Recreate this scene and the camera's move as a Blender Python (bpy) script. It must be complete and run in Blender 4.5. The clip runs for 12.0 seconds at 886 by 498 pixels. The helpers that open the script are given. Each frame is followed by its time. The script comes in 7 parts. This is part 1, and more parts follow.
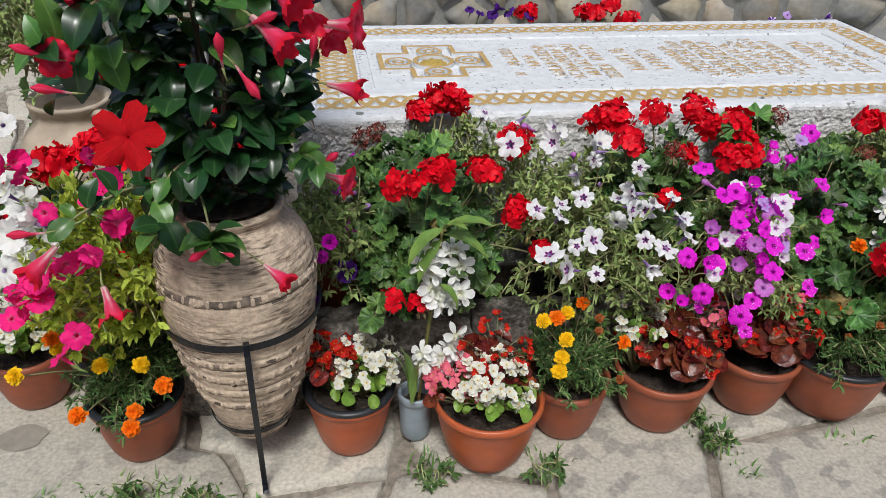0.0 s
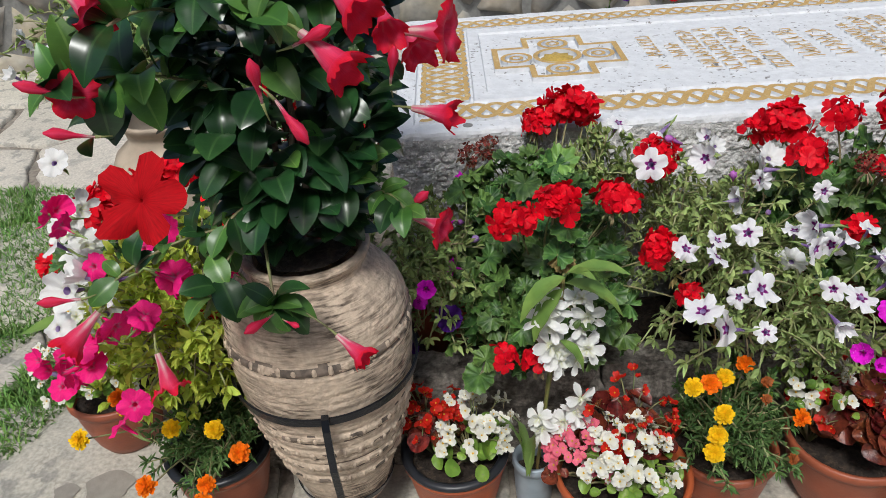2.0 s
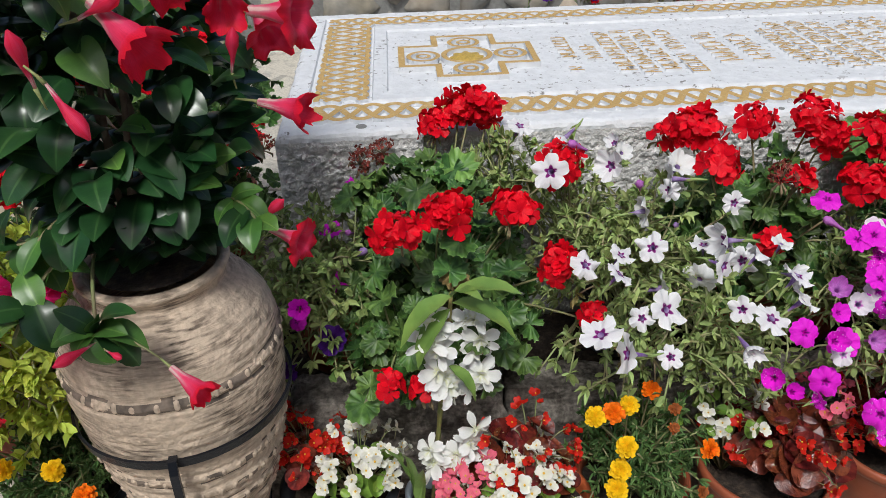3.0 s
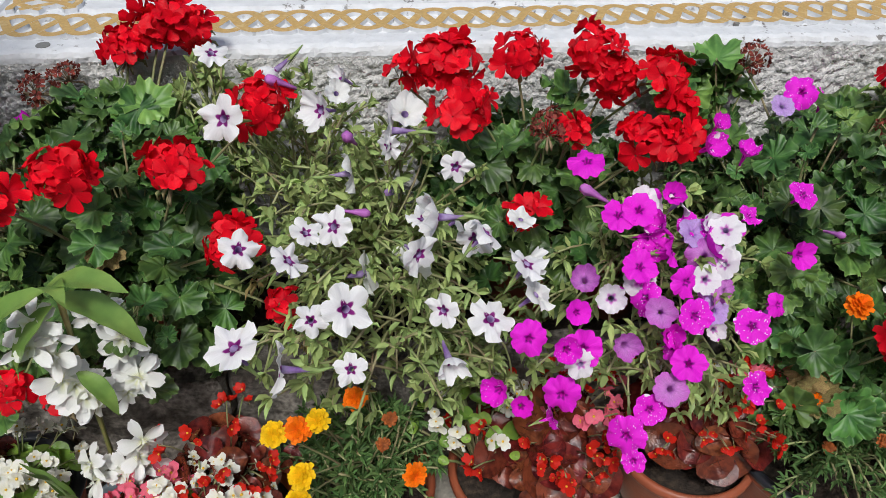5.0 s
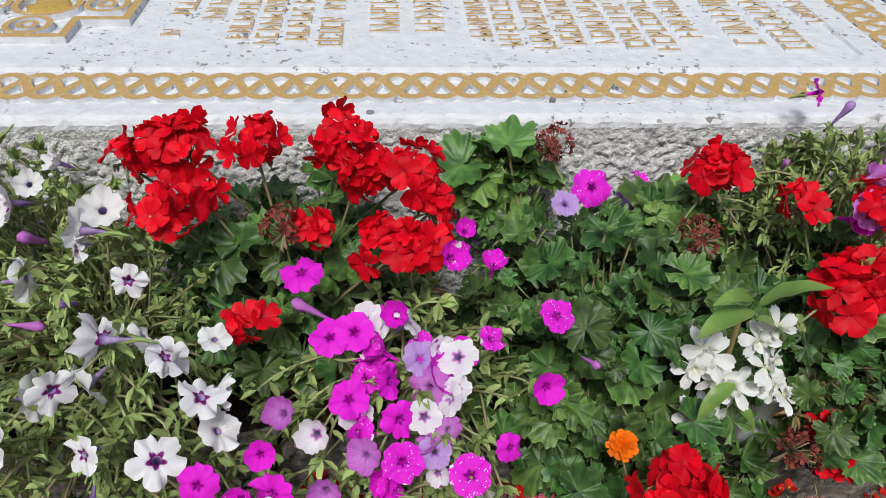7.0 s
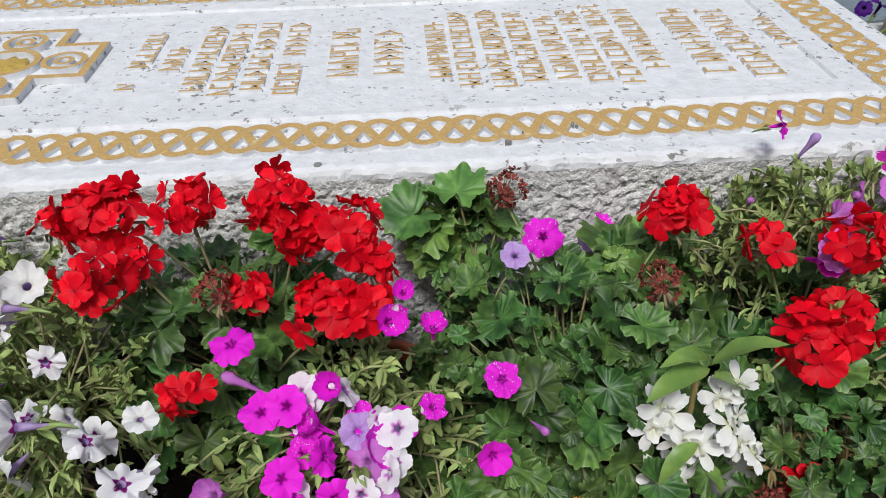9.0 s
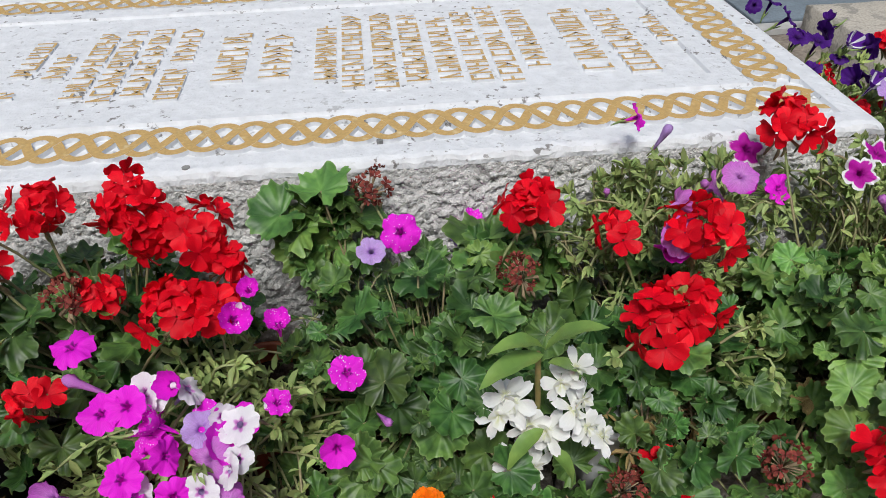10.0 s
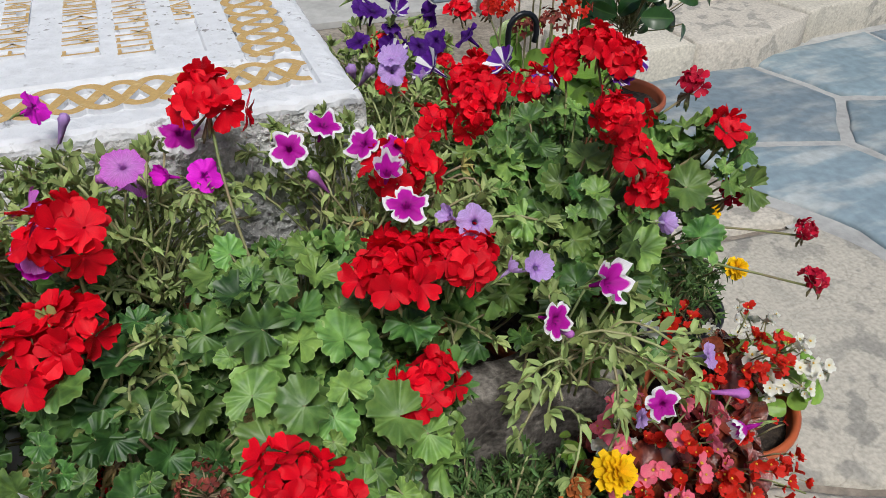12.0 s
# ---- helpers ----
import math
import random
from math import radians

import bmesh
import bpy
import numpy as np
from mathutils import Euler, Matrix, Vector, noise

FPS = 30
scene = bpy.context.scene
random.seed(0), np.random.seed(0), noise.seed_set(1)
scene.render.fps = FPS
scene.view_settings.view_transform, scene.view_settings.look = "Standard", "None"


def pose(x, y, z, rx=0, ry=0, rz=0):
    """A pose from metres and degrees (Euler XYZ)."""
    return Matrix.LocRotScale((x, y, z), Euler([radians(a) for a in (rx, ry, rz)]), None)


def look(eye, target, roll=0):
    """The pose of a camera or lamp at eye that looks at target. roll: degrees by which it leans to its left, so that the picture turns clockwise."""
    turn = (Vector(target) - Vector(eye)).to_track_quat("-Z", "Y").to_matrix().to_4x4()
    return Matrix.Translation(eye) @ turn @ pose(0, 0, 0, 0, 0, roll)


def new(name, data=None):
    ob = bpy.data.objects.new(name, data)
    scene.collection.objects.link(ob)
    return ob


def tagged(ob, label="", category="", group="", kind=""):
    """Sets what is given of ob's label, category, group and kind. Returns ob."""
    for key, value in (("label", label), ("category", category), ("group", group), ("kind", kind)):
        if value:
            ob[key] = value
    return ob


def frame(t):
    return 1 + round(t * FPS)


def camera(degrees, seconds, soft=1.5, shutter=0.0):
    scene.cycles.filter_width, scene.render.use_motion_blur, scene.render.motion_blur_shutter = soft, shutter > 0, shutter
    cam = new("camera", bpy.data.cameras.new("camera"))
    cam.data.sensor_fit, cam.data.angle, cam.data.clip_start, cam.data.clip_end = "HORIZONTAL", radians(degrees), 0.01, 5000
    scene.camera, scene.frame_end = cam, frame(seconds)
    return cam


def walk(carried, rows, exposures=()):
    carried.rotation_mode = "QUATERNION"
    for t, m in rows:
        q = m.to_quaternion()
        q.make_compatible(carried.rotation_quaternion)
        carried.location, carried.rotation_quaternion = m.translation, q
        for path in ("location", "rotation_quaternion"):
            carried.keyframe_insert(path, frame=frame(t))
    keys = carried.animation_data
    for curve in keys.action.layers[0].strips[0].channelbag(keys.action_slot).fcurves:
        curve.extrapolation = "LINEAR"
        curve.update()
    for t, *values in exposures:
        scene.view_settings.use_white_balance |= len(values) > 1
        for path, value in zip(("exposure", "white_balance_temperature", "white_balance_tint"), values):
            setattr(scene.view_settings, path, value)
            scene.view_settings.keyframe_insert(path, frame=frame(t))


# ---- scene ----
cam = camera(60.2, 12.0, 0.6)
PATH = [
    (0, (0.07, -1.673, 1.269), (0.361, 0.019, 0.243), 1.8),
    (0.5, (0.143, -1.545, 1.25), (0.376, 0.138, 0.194), 2.7),
    (1, (0.142, -1.479, 1.246), (0.272, 0.205, 0.176), 0.7),
    (1.5, (0.118, -1.461, 1.238), (0.067, 0.232, 0.175), -3.3),
    (2, (0.133, -1.39, 1.221), (0.078, 0.305, 0.16), -4.4),
    (2.5, (0.156, -1.317, 1.201), (0.158, 0.382, 0.147), -3.9),
    (3, (0.227, -1.277, 1.159), (0.319, 0.42, 0.105), -1.5),
    (3.5, (0.391, -1.239, 1.13), (0.492, 0.439, 0.046), -0.0),
    (3.7, (0.451, -1.22, 1.101), (0.541, 0.419, -0.042), -0.5),
    (5.3, (0.651, -1.032, 1.084), (0.832, 0.51, -0.175), 1.4),
    (5.5, (0.687, -1.043, 1.092), (0.867, 0.496, -0.172), 1.1),
    (6, (0.812, -1.046, 1.102), (0.987, 0.5, -0.155), 4.7),
    (6.5, (0.897, -1.005, 1.108), (1.053, 0.56, -0.127), 3.7),
    (7, (0.965, -0.908, 1.106), (1.086, 0.668, -0.119), 1.9),
    (7.2, (0.982, -0.89, 1.116), (1.085, 0.69, -0.106), 1.0),
    (9, (1.053, -0.856, 1.117), (1.125, 0.754, -0.068), -1.5),
    (9.5, (1.088, -0.856, 1.119), (1.16, 0.76, -0.058), -2.2),
    (10, (1.18, -0.883, 1.11), (1.333, 0.731, -0.061), -1.5),
    (10.5, (1.334, -0.932, 1.105), (1.574, 0.675, -0.061), -0.9),
    (11, (1.448, -0.966, 1.092), (1.933, 0.592, -0.065), -1.4),
    (11.5, (1.537, -0.953, 1.062), (2.119, 0.57, -0.096), -1.0),
    (12, (1.644, -0.88, 1.035), (2.244, 0.619, -0.145), 0.8),
]
walk(cam, [(t, look(eye, target, roll)) for t, eye, target, roll in PATH], [(0, 0.24, 6050, 7), (12, 0.24, 6050, 7)])

# ---- light ----
world = bpy.data.worlds.new("world")
scene.world = world
world.use_nodes = True
wn = world.node_tree
sky = wn.nodes.new("ShaderNodeTexSky")
sky.sky_type = "NISHITA"
sky.sun_disc = False
sky.sun_elevation, sky.sun_rotation = radians(57.4), radians(189.8)
sky.air_density, sky.dust_density, sky.ozone_density = 1.0, 5.0, 1.0
wn.links.new(sky.outputs[0], wn.nodes["Background"].inputs[0])
wn.nodes["Background"].inputs[1].default_value = 0.078
sun_data = bpy.data.lights.new("sun", "SUN")
sun_data.energy, sun_data.angle, sun_data.color = 2.1, radians(12), (1.0, 0.95, 0.88)
sun = new("sun", sun_data)
sun.matrix_world = look((-0.5, -2.9, 4.6), (0, 0, 0))

# ---- materials ----
MATS = {}


def mat(name, base, rough=0.6, vary=0.12, scale=60.0, bump=0.0, bump_scale=200.0, second=None, mix_scale=8.0, mix_at=0.5, mix_soft=0.12,
        metal=0.0, translucent=0.0, spec=0.5, random_hue=0.0, per="OBJECT", coat=0.0, stretch=None, mask=None, cracks=None):
    """A procedural surface: base colour, a second colour in stains, fine and coarse variation, relief."""
    m = bpy.data.materials.new(name)
    m.use_nodes = True
    nt = m.node_tree
    N, L = nt.nodes, nt.links
    bs = N["Principled BSDF"]
    tc = N.new("ShaderNodeTexCoord")
    src = tc.outputs["Object"]
    n1 = N.new("ShaderNodeTexNoise")
    n1.inputs["Scale"].default_value, n1.inputs["Detail"].default_value = scale, 5
    L.new(src, n1.inputs["Vector"])
    n2 = N.new("ShaderNodeTexNoise")
    n2.inputs["Scale"].default_value, n2.inputs["Detail"].default_value = mix_scale, 6
    if stretch:
        sv = N.new("ShaderNodeVectorMath")
        sv.operation = "MULTIPLY"
        sv.inputs[1].default_value = stretch
        L.new(src, sv.inputs[0])
        L.new(sv.outputs[0], n2.inputs["Vector"])
    else:
        L.new(src, n2.inputs["Vector"])
    col = N.new("ShaderNodeMix")
    col.data_type = "RGBA"
    col.inputs[6].default_value = (*base, 1)
    col.inputs[7].default_value = (*(second or [c * 0.8 for c in base]), 1)
    ramp = N.new("ShaderNodeMapRange")
    ramp.inputs[1].default_value, ramp.inputs[2].default_value = mix_at - mix_soft, mix_at + mix_soft
    L.new(n2.outputs[0], ramp.inputs[0])
    if mask:
        nm = N.new("ShaderNodeTexNoise")
        nm.inputs["Scale"].default_value, nm.inputs["Detail"].default_value = mask[0], 4
        L.new(src, nm.inputs["Vector"])
        rm = N.new("ShaderNodeMapRange")
        rm.inputs[1].default_value, rm.inputs[2].default_value = mask[1], mask[2]
        L.new(nm.outputs[0], rm.inputs[0])
        mm = N.new("ShaderNodeMath")
        mm.operation = "MULTIPLY"
        L.new(ramp.outputs[0], mm.inputs[0])
        L.new(rm.outputs[0], mm.inputs[1])
        L.new(mm.outputs[0], col.inputs[0])
    else:
        L.new(ramp.outputs[0], col.inputs[0])
    hsv = N.new("ShaderNodeHueSaturation")
    val = N.new("ShaderNodeMapRange")
    val.inputs[3].default_value, val.inputs[4].default_value = 1 - vary, 1 + vary
    val.inputs[1].default_value, val.inputs[2].default_value = 0.25, 0.75
    L.new(n1.outputs[0], val.inputs[0])
    shade = col.outputs[2]
    if cracks:
        wob = N.new("ShaderNodeTexNoise")
        wob.inputs["Scale"].default_value, wob.inputs["Detail"].default_value = 5.0, 5
        L.new(src, wob.inputs["Vector"])
        add = N.new("ShaderNodeMix")
        add.data_type = "VECTOR"
        add.inputs[0].default_value = 0.22
        L.new(src, add.inputs[4])
        L.new(wob.outputs[1], add.inputs[5])
        vo = N.new("ShaderNodeTexVoronoi")
        vo.feature = "DISTANCE_TO_EDGE"
        vo.inputs["Scale"].default_value = cracks[0]
        L.new(add.outputs[1], vo.inputs["Vector"])
        line = N.new("ShaderNodeMapRange")
        line.inputs[1].default_value, line.inputs[2].default_value = 0.0, cracks[1]
        line.inputs[3].default_value, line.inputs[4].default_value = cracks[3], 0.0
        L.new(vo.outputs["Distance"], line.inputs[0])
        cm = N.new("ShaderNodeMix")
        cm.data_type = "RGBA"
        cm.inputs[7].default_value = (*cracks[2], 1)
        L.new(line.outputs[0], cm.inputs[0])
        L.new(shade, cm.inputs[6])
        shade = cm.outputs[2]
    L.new(shade, hsv.inputs["Color"])
    rnd = None
    if random_hue:
        if per == "OBJECT":
            rnd = N.new("ShaderNodeObjectInfo").outputs["Random"]
        else:
            rnd = N.new("ShaderNodeNewGeometry").outputs["Random Per Island"]
        hue = N.new("ShaderNodeMapRange")
        hue.inputs[3].default_value, hue.inputs[4].default_value = 0.5 - random_hue * 0.05, 0.5 + random_hue * 0.05
        L.new(rnd, hue.inputs[0])
        L.new(hue.outputs[0], hsv.inputs["Hue"])
        fr = N.new("ShaderNodeMath")
        fr.operation = "MULTIPLY_ADD"
        fr.inputs[1].default_value, fr.inputs[2].default_value = 7.31, 0.0
        L.new(rnd, fr.inputs[0])
        wrap = N.new("ShaderNodeMath")
        wrap.operation = "FRACT"
        L.new(fr.outputs[0], wrap.inputs[0])
        vr = N.new("ShaderNodeMapRange")
        vr.inputs[3].default_value, vr.inputs[4].default_value = 1 - random_hue, 1 + random_hue
        L.new(wrap.outputs[0], vr.inputs[0])
        mul = N.new("ShaderNodeMath")
        mul.operation = "MULTIPLY"
        L.new(val.outputs[0], mul.inputs[0])
        L.new(vr.outputs[0], mul.inputs[1])
        L.new(mul.outputs[0], hsv.inputs["Value"])
    else:
        L.new(val.outputs[0], hsv.inputs["Value"])
    L.new(hsv.outputs[0], bs.inputs["Base Color"])
    bs.inputs["Roughness"].default_value, bs.inputs["Metallic"].default_value = rough, metal
    bs.inputs["Specular IOR Level"].default_value = spec
    bs.inputs["Coat Weight"].default_value = coat
    if bump:
        nb = N.new("ShaderNodeTexNoise")
        nb.inputs["Scale"].default_value, nb.inputs["Detail"].default_value = bump_scale, 6
        L.new(src, nb.inputs["Vector"])
        bp = N.new("ShaderNodeBump")
        bp.inputs["Strength"].default_value, bp.inputs["Distance"].default_value = min(1, bump), 0.004
        L.new(nb.outputs[0], bp.inputs["Height"])
        L.new(bp.outputs[0], bs.inputs["Normal"])
    if translucent:
        tr = N.new("ShaderNodeBsdfTranslucent")
        L.new(hsv.outputs[0], tr.inputs[0])
        mx = N.new("ShaderNodeMixShader")
        mx.inputs[0].default_value = translucent
        L.new(bs.outputs[0], mx.inputs[1])
        L.new(tr.outputs[0], mx.inputs[2])
        L.new(mx.outputs[0], N["Material Output"].inputs[0])
    MATS[name] = m
    return m


def petal_mat(name, stops, rough=0.55, translucent=0.25, spots=None, vein=0.12, random_hue=0.0, star=None):
    """A petal: colours by the distance from the flower's throat (uv.y), fine veins along uv.x, optional white spots or a white star."""
    m = bpy.data.materials.new(name)
    m.use_nodes = True
    nt = m.node_tree
    N, L = nt.nodes, nt.links
    bs = N["Principled BSDF"]
    uv = N.new("ShaderNodeUVMap")
    sep = N.new("ShaderNodeSeparateXYZ")
    L.new(uv.outputs[0], sep.inputs[0])
    tc = N.new("ShaderNodeTexCoord")
    nz = N.new("ShaderNodeTexNoise")
    nz.inputs["Scale"].default_value, nz.inputs["Detail"].default_value = 90, 3
    L.new(tc.outputs["Object"], nz.inputs["Vector"])
    add = N.new("ShaderNodeMath")
    add.operation = "MULTIPLY_ADD"
    add.inputs[1].default_value = 0.16
    L.new(nz.outputs[0], add.inputs[0])
    off = N.new("ShaderNodeMath")
    off.operation = "SUBTRACT"
    off.inputs[1].default_value = 0.08
    ray5 = N.new("ShaderNodeMath")
    ray5.operation = "MULTIPLY"
    ray5.inputs[1].default_value = 10 * math.pi
    L.new(sep.outputs[0], ray5.inputs[0])
    cos5 = N.new("ShaderNodeMath")
    cos5.operation = "COSINE"
    L.new(ray5.outputs[0], cos5.inputs[0])
    shift = N.new("ShaderNodeMath")
    shift.operation = "MULTIPLY_ADD"
    shift.inputs[1].default_value = -0.08
    L.new(cos5.outputs[0], shift.inputs[0])
    L.new(sep.outputs[1], shift.inputs[2])
    L.new(shift.outputs[0], off.inputs[0])
    L.new(off.outputs[0], add.inputs[2])
    ramp = N.new("ShaderNodeValToRGB")
    el = ramp.color_ramp.elements
    while len(el) < len(stops):
        el.new(0.5)
    for e, (p, c) in zip(el, stops):
        e.position, e.color = p, (*c, 1)
    L.new(add.outputs[0], ramp.inputs[0])
    colour = ramp.outputs[0]
    if star:
        cosn = N.new("ShaderNodeMath")
        cosn.operation = "MULTIPLY"
        cosn.inputs[1].default_value = 2 * math.pi * 5
        L.new(sep.outputs[0], cosn.inputs[0])
        c2 = N.new("ShaderNodeMath")
        c2.operation = "COSINE"
        L.new(cosn.outputs[0], c2.inputs[0])
        r2 = N.new("ShaderNodeMapRange")
        r2.inputs[1].default_value, r2.inputs[2].default_value = star[1], star[1] + 0.25
        L.new(c2.outputs[0], r2.inputs[0])
        mxs = N.new("ShaderNodeMix")
        mxs.data_type = "RGBA"
        L.new(r2.outputs[0], mxs.inputs[0])
        L.new(colour, mxs.inputs[6])
        mxs.inputs[7].default_value = (*star[0], 1)
        colour = mxs.outputs[2]
    if spots:
        om = N.new("ShaderNodeVectorMath")
        oi = N.new("ShaderNodeObjectInfo")
        L.new(tc.outputs["Object"], om.inputs[0])
        L.new(oi.outputs["Random"], om.inputs[1])
        vo = N.new("ShaderNodeTexVoronoi")
        vo.inputs["Scale"].default_value = spots[1]
        L.new(om.outputs[0], vo.inputs["Vector"])
        some = N.new("ShaderNodeSeparateColor")
        L.new(vo.outputs["Color"], some.inputs[0])
        size = N.new("ShaderNodeMapRange")
        size.inputs[1].default_value, size.inputs[2].default_value, size.inputs[4].default_value = spots[2], 1.0, 0.34
        L.new(some.outputs[0], size.inputs[0])
        dot = N.new("ShaderNodeMath")
        dot.operation = "LESS_THAN"
        L.new(vo.outputs["Distance"], dot.inputs[0])
        L.new(size.outputs[0], dot.inputs[1])
        wide = N.new("ShaderNodeTexNoise")
        wide.inputs["Scale"].default_value, wide.inputs["Detail"].default_value = 42, 1
        L.new(om.outputs[0], wide.inputs["Vector"])
        far = N.new("ShaderNodeMath")
        far.operation = "MULTIPLY_ADD"
        far.inputs[1].default_value, far.inputs[2].default_value = 0.30, -0.30
        L.new(sep.outputs[1], far.inputs[0])
        both = N.new("ShaderNodeMath")
        L.new(wide.outputs[0], both.inputs[0])
        L.new(far.outputs[0], both.inputs[1])
        rs = N.new("ShaderNodeMapRange")
        rs.inputs[1].default_value, rs.inputs[2].default_value = 0.63, 0.65
        L.new(both.outputs[0], rs.inputs[0])
        any_ = N.new("ShaderNodeMath")
        any_.operation = "MAXIMUM"
        L.new(rs.outputs[0], any_.inputs[0])
        L.new(dot.outputs[0], any_.inputs[1])
        mx2 = N.new("ShaderNodeMix")
        mx2.data_type = "RGBA"
        L.new(any_.outputs[0], mx2.inputs[0])
        L.new(colour, mx2.inputs[6])
        mx2.inputs[7].default_value = (*spots[0], 1)
        colour = mx2.outputs[2]
    wv = N.new("ShaderNodeTexNoise")
    wv.inputs["Scale"].default_value, wv.inputs["Detail"].default_value = 5, 3
    sc = N.new("ShaderNodeVectorMath")
    sc.operation = "MULTIPLY"
    sc.inputs[1].default_value = (26, 0.8, 1)
    L.new(uv.outputs[0], sc.inputs[0])
    L.new(sc.outputs[0], wv.inputs["Vector"])
    hsv = N.new("ShaderNodeHueSaturation")
    vv = N.new("ShaderNodeMapRange")
    vv.inputs[1].default_value, vv.inputs[2].default_value = 0.3, 0.7
    vv.inputs[3].default_value, vv.inputs[4].default_value = 1 - vein, 1 + vein
    L.new(wv.outputs[0], vv.inputs[0])
    L.new(colour, hsv.inputs["Color"])
    if random_hue:
        oi = N.new("ShaderNodeNewGeometry")
        vr = N.new("ShaderNodeMapRange")
        vr.inputs[3].default_value, vr.inputs[4].default_value = 1 - random_hue, 1 + random_hue
        L.new(oi.outputs["Random Per Island"], vr.inputs[0])
        mu = N.new("ShaderNodeMath")
        mu.operation = "MULTIPLY"
        L.new(vv.outputs[0], mu.inputs[0])
        L.new(vr.outputs[0], mu.inputs[1])
        L.new(mu.outputs[0], hsv.inputs["Value"])
    else:
        L.new(vv.outputs[0], hsv.inputs["Value"])
    L.new(hsv.outputs[0], bs.inputs["Base Color"])
    bs.inputs["Roughness"].default_value = rough
    bs.inputs["Specular IOR Level"].default_value = 0.18
    bp = N.new("ShaderNodeBump")
    bp.inputs["Strength"].default_value, bp.inputs["Distance"].default_value = 0.35, 0.001
    L.new(wv.outputs[0], bp.inputs["Height"])
    L.new(bp.outputs[0], bs.inputs["Normal"])
    tr = N.new("ShaderNodeBsdfTranslucent")
    L.new(hsv.outputs[0], tr.inputs[0])
    mx = N.new("ShaderNodeMixShader")
    mx.inputs[0].default_value = translucent
    L.new(bs.outputs[0], mx.inputs[1])
    L.new(tr.outputs[0], mx.inputs[2])
    L.new(mx.outputs[0], N["Material Output"].inputs[0])
    MATS[name] = m
    return m


def leaf_mat(name, base, deep, rim, rough=0.5, translucent=0.25, veins=7, random_hue=0.3, spec=0.35, oval=False):
    """A leaf: veins and a pale rim from its uv, blotches, and a shade of its own for each leaf."""
    m = mat(name, base, rough, 0.10, 9, 0.0, second=deep, mix_scale=2.2, translucent=translucent, random_hue=random_hue, spec=spec)
    nt = m.node_tree
    N, L = nt.nodes, nt.links
    uv = N.new("ShaderNodeUVMap")
    sep = N.new("ShaderNodeSeparateXYZ")
    L.new(uv.outputs[0], sep.inputs[0])
    ang = N.new("ShaderNodeMath")
    ang.operation = "MULTIPLY_ADD"
    L.new(sep.outputs[0], ang.inputs[0])
    if oval:
        wide = N.new("ShaderNodeMath")
        wide.operation = "SUBTRACT"
        wide.inputs[1].default_value = 0.5
        L.new(sep.outputs[0], wide.inputs[0])
        aw = N.new("ShaderNodeMath")
        aw.operation = "ABSOLUTE"
        L.new(wide.outputs[0], aw.inputs[0])
        L.new(aw.outputs[0], ang.inputs[0])
        ang.inputs[1].default_value = -9.0
        sc = N.new("ShaderNodeMath")
        sc.operation = "MULTIPLY"
        sc.inputs[1].default_value = 55.0
        L.new(sep.outputs[1], sc.inputs[0])
        L.new(sc.outputs[0], ang.inputs[2])
    else:
        ang.inputs[1].default_value, ang.inputs[2].default_value = 2 * math.pi * veins, 0.0
    co = N.new("ShaderNodeMath")
    co.operation = "COSINE"
    L.new(ang.outputs[0], co.inputs[0])
    vein = N.new("ShaderNodeMapRange")
    vein.inputs[1].default_value, vein.inputs[2].default_value = 0.86, 1.0
    L.new(co.outputs[0], vein.inputs[0])
    edge = N.new("ShaderNodeMapRange")
    edge.inputs[1].default_value, edge.inputs[2].default_value = (0.92, 1.0)
    L.new(sep.outputs[1], edge.inputs[0])
    half = N.new("ShaderNodeMath")
    half.operation = "MULTIPLY"
    half.inputs[1].default_value = 0.0 if oval else 0.30
    L.new(edge.outputs[0], half.inputs[0])
    add = N.new("ShaderNodeMath")
    add.operation = "MULTIPLY_ADD"
    add.inputs[1].default_value = 0.10 if oval else 0.09
    L.new(vein.outputs[0], add.inputs[0])
    L.new(half.outputs[0], add.inputs[2])
    if oval:
        rib = N.new("ShaderNodeMapRange")
        rib.inputs[1].default_value, rib.inputs[2].default_value, rib.inputs[3].default_value, rib.inputs[4].default_value = 0.02, 0.05, 0.75, 0.0
        L.new(aw.outputs[0], rib.inputs[0])
        top_ = N.new("ShaderNodeMath")
        top_.operation = "MAXIMUM"
        L.new(add.outputs[0], top_.inputs[0])
        L.new(rib.outputs[0], top_.inputs[1])
        add = top_
    mx = N.new("ShaderNodeMix")
    mx.data_type = "RGBA"
    hsv = next(n for n in N if n.type == "HUE_SAT")
    src = hsv.inputs["Color"].links[0].from_socket
    L.new(add.outputs[0], mx.inputs[0])
    L.new(src, mx.inputs[6])
    mx.inputs[7].default_value = (*rim, 1)
    L.new(mx.outputs[2], hsv.inputs["Color"])
    bp = N.new("ShaderNodeBump")
    bp.inputs["Strength"].default_value, bp.inputs["Distance"].default_value = 0.05, 0.02
    bp.invert = True
    L.new(co.outputs[0], bp.inputs["Height"])
    if not oval:
        L.new(bp.outputs[0], N["Principled BSDF"].inputs["Normal"])
    return m


